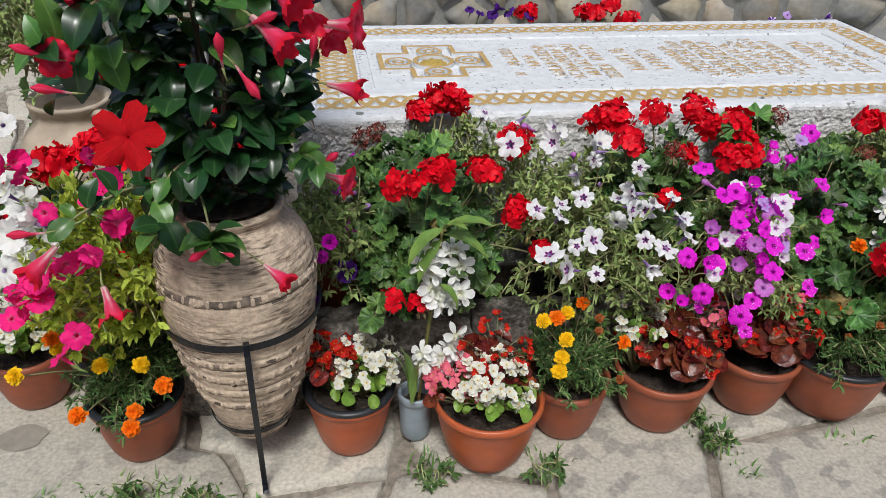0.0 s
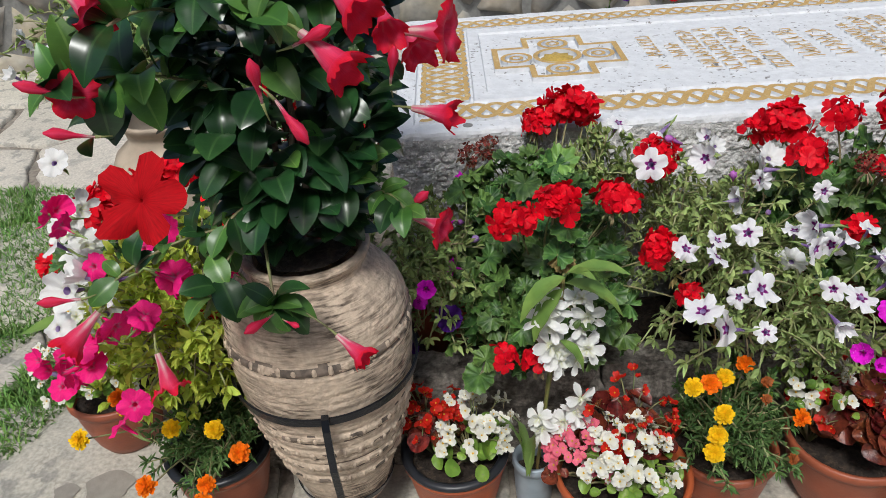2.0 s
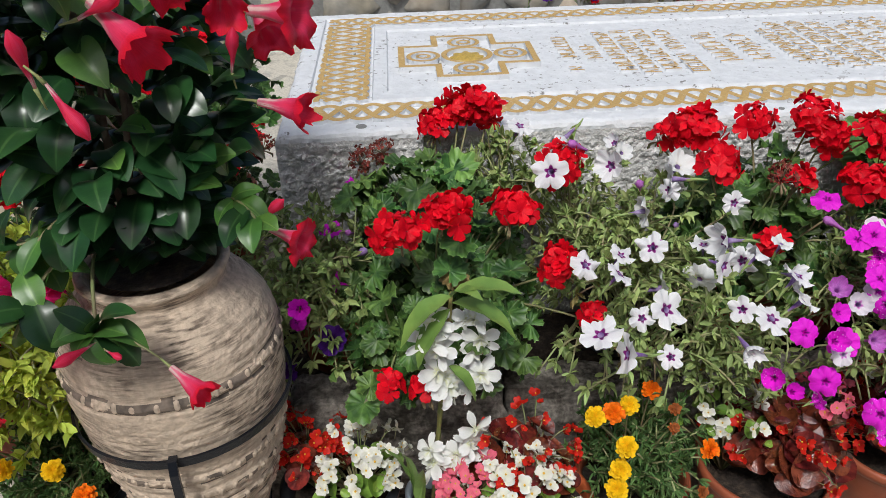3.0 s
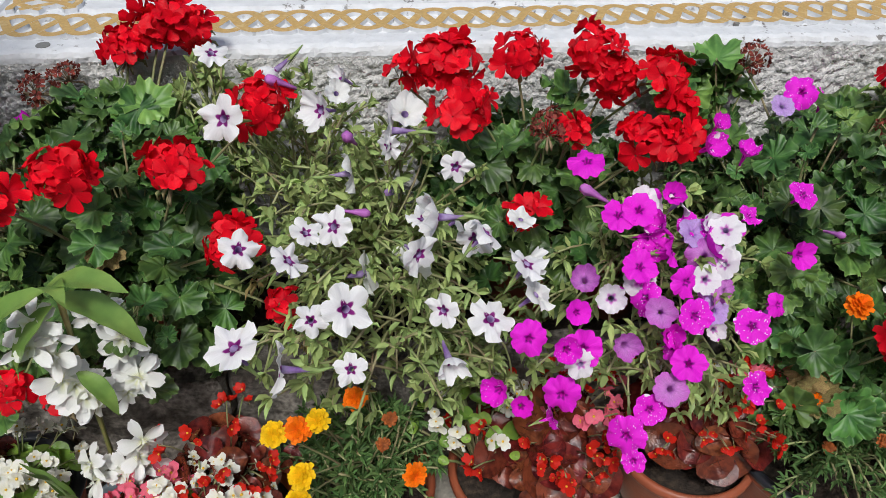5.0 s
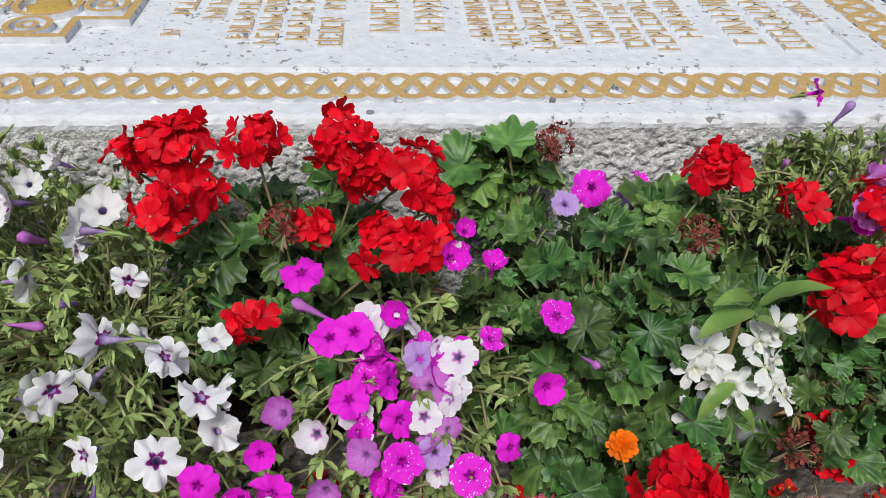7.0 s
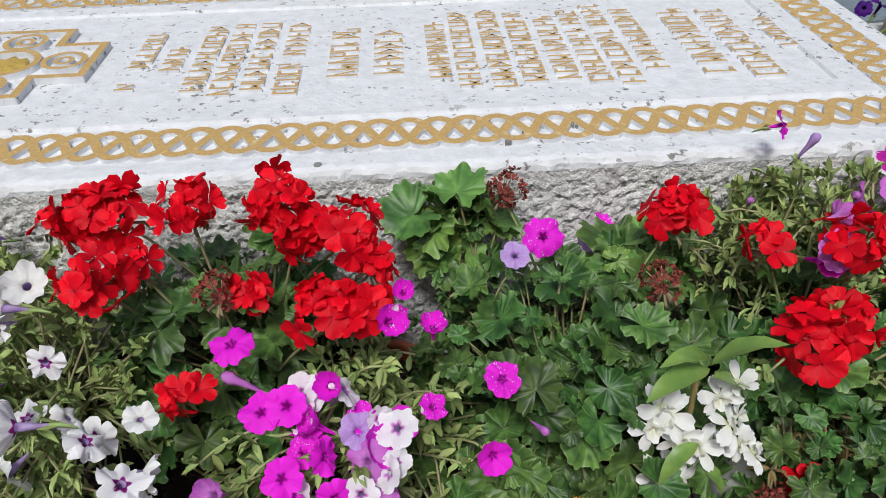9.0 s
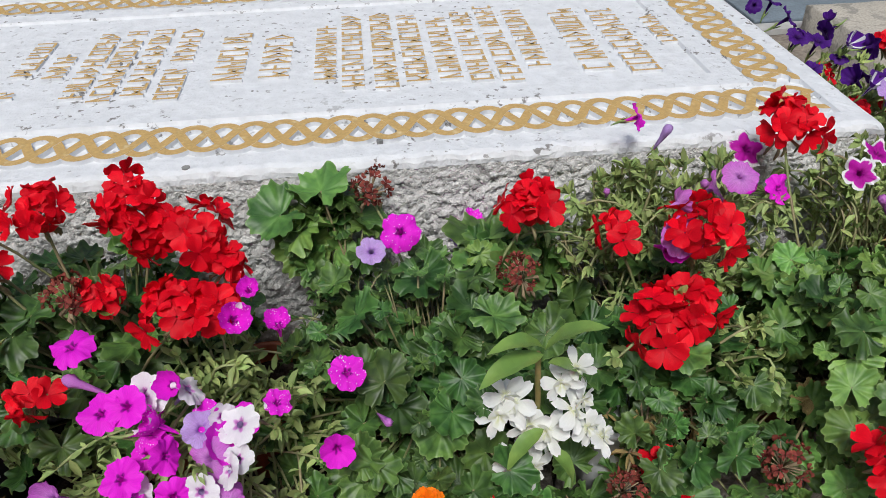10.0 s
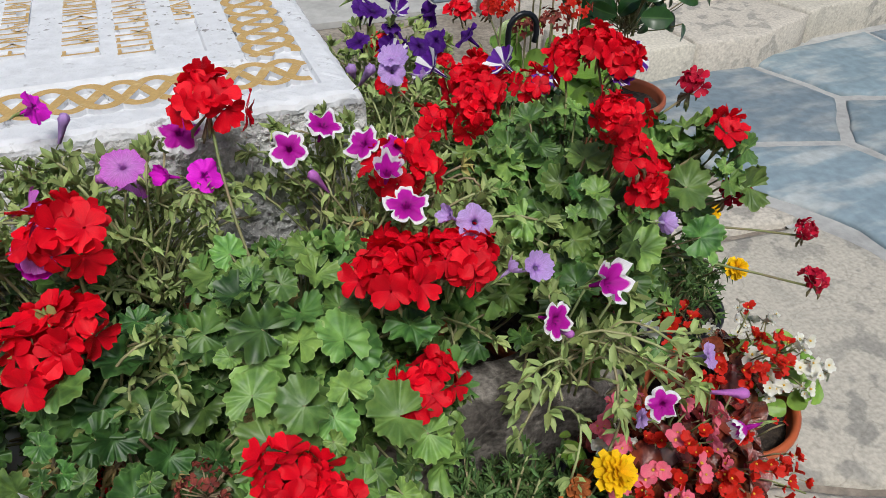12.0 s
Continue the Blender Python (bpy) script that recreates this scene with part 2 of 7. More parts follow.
mat("plaster", (0.70, 0.69, 0.68), 0.9, 0.16, 160, 1.0, 260, second=(0.50, 0.49, 0.48), mix_scale=30, mix_at=0.60, mix_soft=0.12)
mat("paint", (0.66, 0.67, 0.69), 0.75, 0.10, 45, 0.8, 90, second=(0.20, 0.19, 0.18), mix_scale=75, mix_at=0.635, mix_soft=0.03, mask=(7, 0.42, 0.56))
mat("gold", (0.50, 0.33, 0.12), 0.6, 0.14, 200, 0.25, 400, second=(0.62, 0.50, 0.28), mix_scale=60, mix_at=0.66, mix_soft=0.08)
mat("gilt", (0.64, 0.44, 0.10), 0.55, 0.2, 200, 0.3, 300, metal=0.25)
mat("flagstone", (0.50, 0.465, 0.40), 0.85, 0.26, 110, 0.9, 40, second=(0.32, 0.305, 0.27), mix_scale=17, mix_at=0.55, mix_soft=0.03, random_hue=0.14, mask=(2.4, 0.40, 0.56), cracks=(4.5, 0.010, (0.22, 0.20, 0.17), 0.30))
mat("wet_stone", (0.30, 0.275, 0.235), 0.6, 0.15, 40, 0.6, 60)
mat("slate", (0.21, 0.27, 0.32), 0.65, 0.2, 30, 0.7, 50, second=(0.38, 0.41, 0.42), mix_scale=5, mix_at=0.56, mix_soft=0.08, random_hue=0.38, stretch=(1.0, 2.6, 1.0))
mat("grout", (0.42, 0.42, 0.41), 0.9, 0.15, 50, 0.4, 120)
mat("earth", (0.19, 0.16, 0.13), 0.95, 0.4, 60, 1.0, 90, second=(0.28, 0.25, 0.21), mix_scale=7)
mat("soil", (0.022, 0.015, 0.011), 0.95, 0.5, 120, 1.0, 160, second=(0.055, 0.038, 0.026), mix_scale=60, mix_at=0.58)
mat("kerbstone", (0.29, 0.262, 0.23), 0.92, 0.6, 130, 1.0, 110, second=(0.11, 0.097, 0.083), mix_scale=26, mix_at=0.52, mix_soft=0.06, random_hue=0.12)
mat("wallstone", (0.25, 0.25, 0.24), 0.85, 0.2, 25, 0.8, 40, second=(0.34, 0.29, 0.21), mix_scale=3, random_hue=0.3)
mat("mortar", (0.22, 0.22, 0.21), 0.95, 0.2, 50, 0.6, 80)
mat("concrete", (0.45, 0.45, 0.44), 0.9, 0.12, 30, 0.4, 90)
mat("terracotta", (0.33, 0.085, 0.038), 0.45, 0.10, 40, 0.15, 200, second=(0.25, 0.075, 0.04), mix_scale=14, mix_at=0.56)
mat("terracotta_bright", (0.47, 0.105, 0.033), 0.4, 0.08, 40, 0.1, 200, second=(0.38, 0.09, 0.035), mix_scale=14)
mat("black_plastic", (0.022, 0.024, 0.03), 0.4, 0.2, 50, 0.05)
mat("grey_tin", (0.36, 0.43, 0.49), 0.45, 0.08, 40, 0.05, metal=0.2)
mat("white_plastic", (0.72, 0.73, 0.74), 0.4, 0.05, 40)
mat("iron", (0.010, 0.012, 0.017), 0.30, 0.2, 60, 0.25, 200, spec=0.35)
mat("rubber", (0.16, 0.20, 0.24), 0.8, 0.15, 60, 0.5, 200)
mat("amphora", (0.57, 0.455, 0.345), 0.85, 0.25, 90, 1.0, 120, second=(0.075, 0.052, 0.038), mix_scale=48, mix_at=0.54, mix_soft=0.10, stretch=(0.75, 0.75, 6.0), mask=(7.0, 0.42, 0.60))
mat("amphora_dark", (0.10, 0.08, 0.065), 0.9, 0.25, 60, 0.6, 140, second=(0.24, 0.19, 0.15), mix_scale=45)
mat("amphora_pale", (0.55, 0.46, 0.36), 0.85, 0.08, 35, 0.4, 90, second=(0.42, 0.34, 0.26), mix_scale=7)
leaf_mat("geranium_leaf", (0.092, 0.188, 0.038), (0.036, 0.088, 0.020), (0.30, 0.42, 0.16), 0.46, 0.09, 7, 0.42, 0.45)
leaf_mat("pale_leaf", (0.18, 0.315, 0.068), (0.10, 0.20, 0.045), (0.37, 0.47, 0.17), 0.46, 0.12, 7, 0.38, 0.45)
mat("dry_leaf", (0.26, 0.17, 0.07), 0.8, 0.2, 60, 0.4, 200, second=(0.36, 0.30, 0.10), mix_scale=25, translucent=0.15, random_hue=0.3)
mat("lime_leaf", (0.60, 0.70, 0.11), 0.55, 0.12, 60, translucent=0.40, random_hue=0.3, per="ISLAND", spec=0.3)
mat("pale_stem", (0.34, 0.40, 0.17), 0.6, 0.15, 60, second=(0.28, 0.24, 0.13), mix_scale=20)
mat("petunia_leaf", (0.33, 0.42, 0.145), 0.5, 0.12, 60, translucent=0.15, random_hue=0.35, per="ISLAND", spec=0.3)
mat("dark_foliage", (0.105, 0.19, 0.055), 0.6, 0.12, 60, translucent=0.15, random_hue=0.4, per="ISLAND", spec=0.3)
leaf_mat("mandevilla_leaf", (0.026, 0.080, 0.021), (0.016, 0.052, 0.016), (0.06, 0.13, 0.04), 0.28, 0.08, 7, 0.3, 0.5, True)
leaf_mat("young_leaf", (0.10, 0.23, 0.04), (0.07, 0.17, 0.035), (0.16, 0.30, 0.07), 0.34, 0.2, 7, 0.25, 0.5, True)
mat("orchid_leaf", (0.22, 0.34, 0.075), 0.32, 0.08, 8, 0.1, 100, second=(0.16, 0.28, 0.06), mix_scale=3, translucent=0.15)
mat("bronze_leaf", (0.085, 0.017, 0.012), 0.2, 0.25, 4, 0.3, 12, second=(0.17, 0.035, 0.018), mix_scale=2, random_hue=0.35, spec=0.6)
mat("begonia_leaf", (0.24, 0.39, 0.055), 0.3, 0.15, 4, 0.2, 12, second=(0.18, 0.31, 0.05), mix_scale=2, translucent=0.15, random_hue=0.25)
mat("stem", (0.19, 0.24, 0.085), 0.6, 0.15, 60, second=(0.25, 0.2, 0.11), mix_scale=20)
mat("bark", (0.13, 0.10, 0.07), 0.85, 0.25, 60, 0.5, 150)
mat("dry_stem", (0.33, 0.25, 0.15), 0.8, 0.2, 60)
mat("cane", (0.17, 0.19, 0.05), 0.5, 0.15, 60, second=(0.30, 0.2, 0.08), mix_scale=30)
mat("grass", (0.16, 0.31, 0.06), 0.6, 0.1, 60, translucent=0.2, random_hue=0.4, per="ISLAND")
mat("bud", (0.30, 0.33, 0.12), 0.6, 0.1, 60)
mat("lilac_tube", (0.20, 0.09, 0.34), 0.6, 0.25, 150, second=(0.36, 0.27, 0.48), mix_scale=60, translucent=0.2)
mat("calyx_red", (0.40, 0.03, 0.04), 0.5, 0.1, 60)

RED = (0.70, 0.002, 0.014)
petal_mat("geranium_petal", [(0.0, (0.58, 0.002, 0.016)), (0.5, RED), (1.0, (0.74, 0.0025, 0.016))], 0.42, 0.16, random_hue=0.22)
petal_mat("geranium_crimson", [(0.0, (0.36, 0.004, 0.04)), (0.5, (0.50, 0.006, 0.03)), (1.0, (0.55, 0.012, 0.05))], 0.5, 0.2, random_hue=0.3)
petal_mat("wilted_petal", [(0.0, (0.16, 0.03, 0.03)), (1.0, (0.24, 0.06, 0.04))], 0.8, 0.1, random_hue=0.35)
petal_mat("white_petunia", [(0.0, (0.10, 0.005, 0.09)), (0.24, (0.24, 0.012, 0.20)), (0.31, (0.80, 0.78, 0.82)), (1.0, (0.86, 0.86, 0.87))], vein=0.05)
petal_mat("white_plain", [(0.0, (0.62, 0.62, 0.45)), (0.25, (0.80, 0.80, 0.78)), (1.0, (0.87, 0.87, 0.87))], vein=0.05)
petal_mat("magenta_petunia", [(0.0, (0.12, 0.005, 0.14)), (0.16, (0.34, 0.008, 0.32)), (0.25, (0.78, 0.014, 0.66)), (1.0, (0.82, 0.022, 0.72))], vein=0.10)
petal_mat("spotted_petunia", [(0.0, (0.12, 0.005, 0.14)), (0.16, (0.34, 0.008, 0.32)), (0.25, (0.78, 0.014, 0.66)), (1.0, (0.82, 0.022, 0.72))], vein=0.10, spots=((0.85, 0.80, 0.86), 330, 0.45))
petal_mat("white_magenta", [(0.0, (0.30, 0.01, 0.3)), (0.22, (0.70, 0.30, 0.68)), (0.32, (0.80, 0.76, 0.82)), (1.0, (0.85, 0.83, 0.86))], vein=0.05, spots=((0.72, 0.015, 0.62), 150, 0.97))
petal_mat("lavender_petunia", [(0.0, (0.25, 0.08, 0.5)), (0.3, (0.50, 0.30, 0.68)), (1.0, (0.52, 0.36, 0.72))], vein=0.2)
petal_mat("mauve_petunia", [(0.0, (0.4, 0.12, 0.5)), (0.3, (0.58, 0.22, 0.62)), (1.0, (0.58, 0.14, 0.6))], vein=0.2)
petal_mat("edged_petunia", [(0.0, (0.05, 0.002, 0.06)), (0.18, (0.34, 0.005, 0.25)), (0.74, (0.52, 0.010, 0.40)), (0.82, (0.84, 0.82, 0.85)), (1.0, (0.86, 0.86, 0.87))], vein=0.06)
petal_mat("violet_petunia", [(0.0, (0.02, 0.004, 0.05)), (0.4, (0.055, 0.008, 0.16)), (1.0, (0.08, 0.014, 0.23))], vein=0.2)
petal_mat("star_petunia", [(0.0, (0.7, 0.7, 0.72)), (0.3, (0.10, 0.015, 0.28)), (1.0, (0.12, 0.02, 0.32))], vein=0.1, star=((0.85, 0.85, 0.87), 0.45))
petal_mat("pink_petunia", [(0.0, (0.5, 0.2, 0.3)), (0.3, (0.90, 0.014, 0.22)), (1.0, (0.92, 0.020, 0.25))], vein=0.1)
petal_mat("mandevilla_petal", [(0.0, (0.36, 0.001, 0.006)), (0.3, (0.38, 0.001, 0.005)), (1.0, (0.42, 0.0012, 0.006))], 0.8, 0.10, vein=0.25)
petal_mat("mandevilla_pink", [(0.0, (0.80, 0.56, 0.53)), (0.07, (0.74, 0.26, 0.33)), (0.2, (0.78, 0.06, 0.16)), (0.5, (0.76, 0.022, 0.075)), (1.0, (0.70, 0.008, 0.028))], 0.5, 0.28, vein=0.08)
petal_mat("yellow_marigold", [(0.0, (0.85, 0.45, 0.002)), (1.0, (0.95, 0.62, 0.004))], random_hue=0.15)
petal_mat("orange_marigold", [(0.0, (0.85, 0.13, 0.001)), (1.0, (0.95, 0.22, 0.002))], random_hue=0.2)
petal_mat("brown_marigold", [(0.0, (0.20, 0.06, 0.02)), (1.0, (0.42, 0.12, 0.03))], random_hue=0.25)
petal_mat("white_begonia", [(0.0, (0.78, 0.76, 0.60)), (1.0, (0.84, 0.84, 0.80))], vein=0.04)
petal_mat("red_begonia", [(0.0, (0.5, 0.02, 0.01)), (1.0, (0.66, 0.022, 0.012))], 0.35)
petal_mat("pink_begonia", [(0.0, (0.80, 0.22, 0.28)), (1.0, (0.84, 0.15, 0.25))])
petal_mat("orchid_petal", [(0.0, (0.66, 0.68, 0.36)), (0.25, (0.84, 0.85, 0.80)), (1.0, (0.88, 0.88, 0.88))], vein=0.04)
mat("pollen", (0.72, 0.45, 0.03), 0.8, 0.1, 200)

# ---- building blocks ----


def mesh(name, verts, faces, mats, uv=None, idx=None, smooth=True):
    me = bpy.data.meshes.new(name)
    me.from_pydata([tuple(v) for v in verts], [], faces)
    for k in ([mats] if isinstance(mats, str) else mats):
        me.materials.append(MATS[k])
    if uv is not None:
        lay = me.uv_layers.new(name="UVMap")
        li = np.zeros(len(me.loops), dtype=np.int32)
        me.loops.foreach_get("vertex_index", li)
        lay.data.foreach_set("uv", np.array(uv, dtype=np.float32)[li].ravel())
    if idx is not None:
        me.polygons.foreach_set("material_index", np.array(idx, dtype=np.int32))
    me.polygons.foreach_set("use_smooth", np.full(len(me.polygons), smooth))
    me.update()
    return me


def put(name, me, parent=None, m=None, label=""):
    """An object on a mesh; as a part where a parent is given, placed in the parent's own space."""
    ob = new(name, me)
    if m is not None:
        ob.matrix_basis = m
    if parent is not None:
        ob.parent = parent
    if name in ("stem_tangle", "stalk_tangle"):
        tagged(ob, kind="stuff")
    return tagged(ob, label) if label else ob


def thing(name, label, category, at=(0, 0, 0), group="", kind=""):
    ob = new(name)
    ob.location = at
    ob.empty_display_size = 0.05
    return tagged(ob, label, category, group, kind)


class Heap:
    """Gathers vertices, faces and uv of many small pieces for one mesh."""

    def __init__(self):
        self.v, self.f, self.uv, self.i = [], [], [], []

    def add(self, verts, faces, uv=None, m=None, mi=0):
        o = len(self.v)
        if m is not None:
            verts = [m @ Vector(p) for p in verts]
        self.v += [tuple(p) for p in verts]
        self.f += [tuple(a + o for a in f) for f in faces]
        self.uv += list(uv) if uv is not None else [(0.5, 0.5)] * len(verts)
        self.i += [mi] * len(faces)
        return self

    def mesh(self, name, mats, smooth=True):
        return mesh(name, self.v, self.f, mats, self.uv, self.i, smooth)


def lathe(profile, n=32, wobble=None, cap=True):
    """A solid of revolution about z from (radius, height) pairs."""
    v, f, uv = [], [], []
    for k, (r, z) in enumerate(profile):
        for j in range(n):
            a = 2 * math.pi * j / n
            rr = r if wobble is None else r + wobble(a, z, k)
            v.append((rr * math.cos(a), rr * math.sin(a), z))
            uv.append((j / n, k / max(1, len(profile) - 1)))
    for k in range(len(profile) - 1):
        for j in range(n):
            f.append((k * n + j, k * n + (j + 1) % n, (k + 1) * n + (j + 1) % n, (k + 1) * n + j))
    if cap:
        f.append(tuple(range(n - 1, -1, -1)))
        f.append(tuple((len(profile) - 1) * n + j for j in range(n)))
    return v, f, uv


def tube(points, radii, n=5):
    """A bent round bar through points; radii: one or one a point."""
    pts = [Vector(p) for p in points]
    rad = radii if isinstance(radii, (list, tuple)) else [radii] * len(pts)
    v, f = [], []
    for k, p in enumerate(pts):
        d = (pts[min(k + 1, len(pts) - 1)] - pts[max(k - 1, 0)]).normalized()
        s = d.orthogonal().normalized() if k == 0 else (s - d * s.dot(d)).normalized()
        t = d.cross(s)
        for j in range(n):
            a = 2 * math.pi * j / n
            v.append(p + (s * math.cos(a) + t * math.sin(a)) * rad[k])
    for k in range(len(pts) - 1):
        for j in range(n):
            f.append((k * n + j, k * n + (j + 1) % n, (k + 1) * n + (j + 1) % n, (k + 1) * n + j))
    f.append(tuple(range(n - 1, -1, -1)))
    f.append(tuple((len(pts) - 1) * n + j for j in range(n)))
    return v, f


def bow(a, b, sag=0.0, n=6, side=None):
    """Points of an arc from a to b, bent up by sag."""
    a, b = Vector(a), Vector(b)
    up = Vector(side) if side else Vector((0, 0, 1))
    return [a.lerp(b, k / n) + up * sag * 4 * (k / n) * (1 - k / n) for k in range(n + 1)]


def box(x0, x1, y0, y1, z0, z1, bevel=0.0):
    b = bevel
    if not b:
        v = [(x, y, z) for z in (z0, z1) for y in (y0, y1) for x in (x0, x1)]
        return v, [(0, 2, 3, 1), (4, 5, 7, 6), (0, 1, 5, 4), (2, 6, 7, 3), (0, 4, 6, 2), (1, 3, 7, 5)]
    bm = bmesh.new()
    bmesh.ops.create_cube(bm, size=1)
    for w in bm.verts:
        w.co = ((x0 + x1) / 2 + w.co.x * (x1 - x0), (y0 + y1) / 2 + w.co.y * (y1 - y0), (z0 + z1) / 2 + w.co.z * (z1 - z0))
    bmesh.ops.bevel(bm, geom=bm.edges[:], offset=b, segments=2, affect="EDGES", profile=0.6)
    bm.verts.index_update()
    v, f = [tuple(w.co) for w in bm.verts], [tuple(w.index for w in q.verts) for q in bm.faces]
    bm.free()
    return v, f


def aim(at, normal, spin=0.0, scale=1.0):
    """A pose at a place whose z axis points along normal."""
    q = Vector(normal).normalized().to_track_quat("Z", "Y")
    return Matrix.Translation(at) @ q.to_matrix().to_4x4() @ Matrix.Rotation(spin, 4, "Z") @ Matrix.Diagonal((scale, scale, scale, 1))


def clip_poly(poly, p, n):
    out = []
    for k, a in enumerate(poly):
        b = poly[(k + 1) % len(poly)]
        da, db = (a - p).dot(n), (b - p).dot(n)
        if da <= 0:
            out.append(a)
        if da * db < 0:
            out.append(a + (b - a) * (da / (da - db)))
    return out


def cells(seeds, outline):
    """The region of each seed inside the outline, by halving the plane between neighbours."""
    res = []
    for s in seeds:
        poly = [Vector(p) for p in outline]
        for q in seeds:
            if q is not s and len(poly) > 2:
                poly = clip_poly(poly, (Vector(s) + Vector(q)) / 2, Vector(q) - Vector(s))
        res.append(poly)
    return res


def stone(poly, gap, rough, height, rng, crown=0.0, step=0.05, bevel=0.008):
    """A flat stone with a worn, uneven edge from its outline in the plane; the top lies at z = 0."""
    if len(poly) < 3:
        return None
    c = sum((p for p in poly), Vector((0, 0))) / len(poly)
    pts = []
    for k, a in enumerate(poly):
        b = poly[(k + 1) % len(poly)]
        m = max(1, int((b - a).length / step))
        for j in range(m):
            pts.append(a.lerp(b, j / m))
    ring = []
    off = rng.uniform(0, 100)
    for p in pts:
        d = p - c
        if d.length < gap * 1.5:
            return None
        w = noise.noise((p.x * 9 + off, p.y * 9, 0)) * rough + noise.noise((p.x * 31 + off, p.y * 31, 2)) * rough * 0.4
        ring.append(c + d * (1 - (gap + rough * 0.5 - w) / d.length))
    n = len(ring)
    v, f = [], []
    for scale, z in ((1.0, -height), (1.0, -bevel), (1 - bevel / 0.2, -bevel * 0.2), (0.72, crown * 0.7), (0.36, crown)):
        for p in ring:
            q = c + (p - c) * scale
            wob = noise.noise((q.x * 7 + off, q.y * 7, 5)) * 0.004 if scale < 0.99 else 0
            v.append((q.x, q.y, z + wob))
    for k in range(4):
        for j in range(n):
            f.append((k * n + j, k * n + (j + 1) % n, (k + 1) * n + (j + 1) % n, (k + 1) * n + j))
    v.append((c.x, c.y, crown))
    for j in range(n):
        f.append((4 * n + j, 4 * n + (j + 1) % n, len(v) - 1))
    return v, f


# ---- setting ----
rng = random.Random(4)
ground = tagged(put("ground", mesh("ground", [(-60, -60, -0.022), (60, -60, -0.022), (60, 60, -0.022), (-60, 60, -0.022)], [(0, 1, 2, 3)], "earth")),
                "brown trodden earth between the flagstones", "ground", kind="structure")


def paving(name, label, seeds, outline, material, gap, rough, z, height=0.05):
    top = thing(name, label, "pavement", (0, 0, z), kind="structure")
    for poly in cells(seeds, outline):
        st = stone(poly, gap, rough, height, rng)
        if st:
            c = poly[0]
            put("stone", mesh("stone", st[0], st[1], material), top, Matrix.Translation((0, 0, rng.uniform(-0.004, 0.004))))
    return top


FRONT = [[(-1.05, -0.74), (-0.14, -0.57), (-0.128, -0.515), (-0.184, -0.395), (-0.26, -0.368), (-0.32, -0.02), (-1.05, -0.02)],
         [(-0.125, -0.53), (0.165, -0.5), (0.205, -0.39), (0.21, -0.02), (-0.31, -0.02), (-0.25, -0.355), (-0.175, -0.385)],
         [(0.52, -0.56), (0.259, -0.485), (0.215, -0.40), (0.22, -0.02), (0.925, -0.02), (0.93, -0.44), (0.851, -0.66), (0.84, -0.76), (0.525, -0.76)],
         [(0.06, -0.76), (0.175, -0.50), (0.25, -0.495), (0.512, -0.57), (0.515, -0.76)], [(-0.125, -0.545), (0.165, -0.51), (0.05, -0.76), (-0.15, -0.76)],
         [(0.935, -0.02), (2.0, -0.02), (2.0, -0.42), (1.406, -0.432), (0.98, -0.492), (0.925, -0.465)], [(0.985, -0.505), (1.406, -0.445), (2.0, -0.432), (2.0, -0.77), (0.85, -0.77), (0.862, -0.66), (0.915, -0.49)]]
front_seeds = [(-0.2, -1.2), (0.5, -1.25), (1.1, -1.2), (1.8, -1.1), (-0.8, -1.25), (0.1, -1.75), (0.9, -1.75), (1.6, -1.7), (-0.7, -1.8)]
front = paving("pavement_front", "worn beige flagstones laid in earth", front_seeds, [(-1.05, -2.1), (2.0, -2.1), (2.0, -0.78), (-1.05, -0.76)], "flagstone", 0.006, 0.010, 0)
for k, shape in enumerate(FRONT):
    st = stone([Vector(p) for p in shape], 0.004, 0.011, 0.05, rng, step=0.022)
    put("stone", mesh("stone", st[0], st[1], "flagstone"), front, Matrix.Translation((0, 0, rng.uniform(-0.007, -0.002) if k else -0.001)))
left_seeds = [(-1.25, -0.3), (-1.2, 0.1), (-1.25, 0.42), (-1.7, -0.1), (-1.7, 0.4), (-1.35, 1.45), (-1.75, 1.3), (-1.0, 1.55), (-1.6, 1.85), (-1.15, 2.0), (-0.6, 1.4), (-0.5, 2.0),
              (-2.2, 1.2), (-2.2, 1.8), (-2.1, 2.4), (-1.5, 2.4), (-0.9, 2.5), (-2.7, 1.6), (-2.7, 2.4), (-2.3, 0.4), (-2.3, -0.4), (-0.75, 0.3), (-0.7, 0.8)]
paving("pavement_side", "grey uneven flagstones with open joints", left_seeds, [(-3.2, -0.9), (-1.06, -0.9), (-1.06, 0), (-0.1, 0.9), (-0.1, 2.9), (-3.2, 2.9)], "flagstone", 0.014, 0.02, 0.0)
right_seeds = [(2.45, -0.75), (2.75, -0.1), (2.35, 0.35), (2.8, 0.62), (2.4, -1.5), (3.0, -1.0)]
paving("pavement_corner", "broad smooth beige flagstones with rounded outline", right_seeds, [(2.02, -2.1), (3.1, -2.1), (3.16, -0.6), (3.12, 0.1), (2.95, 0.45), (2.9, 0.85), (2.02, 0.85)], "flagstone", 0.008, 0.01, 0.0)
slate_seeds = [(3.25, 0.35), (3.4, 0.8), (3.75, 0.5), (3.5, 0.05), (3.9, 0.95), (4.2, 0.55), (3.9, 0.1), (3.4, -0.4), (3.9, -0.4), (4.4, 0.1), (4.5, 0.9), (4.7, 0.5), (4.3, -0.7), (3.6, -0.9), (5.2, 0.2), (5.3, 0.9), (4.9, -0.4)]
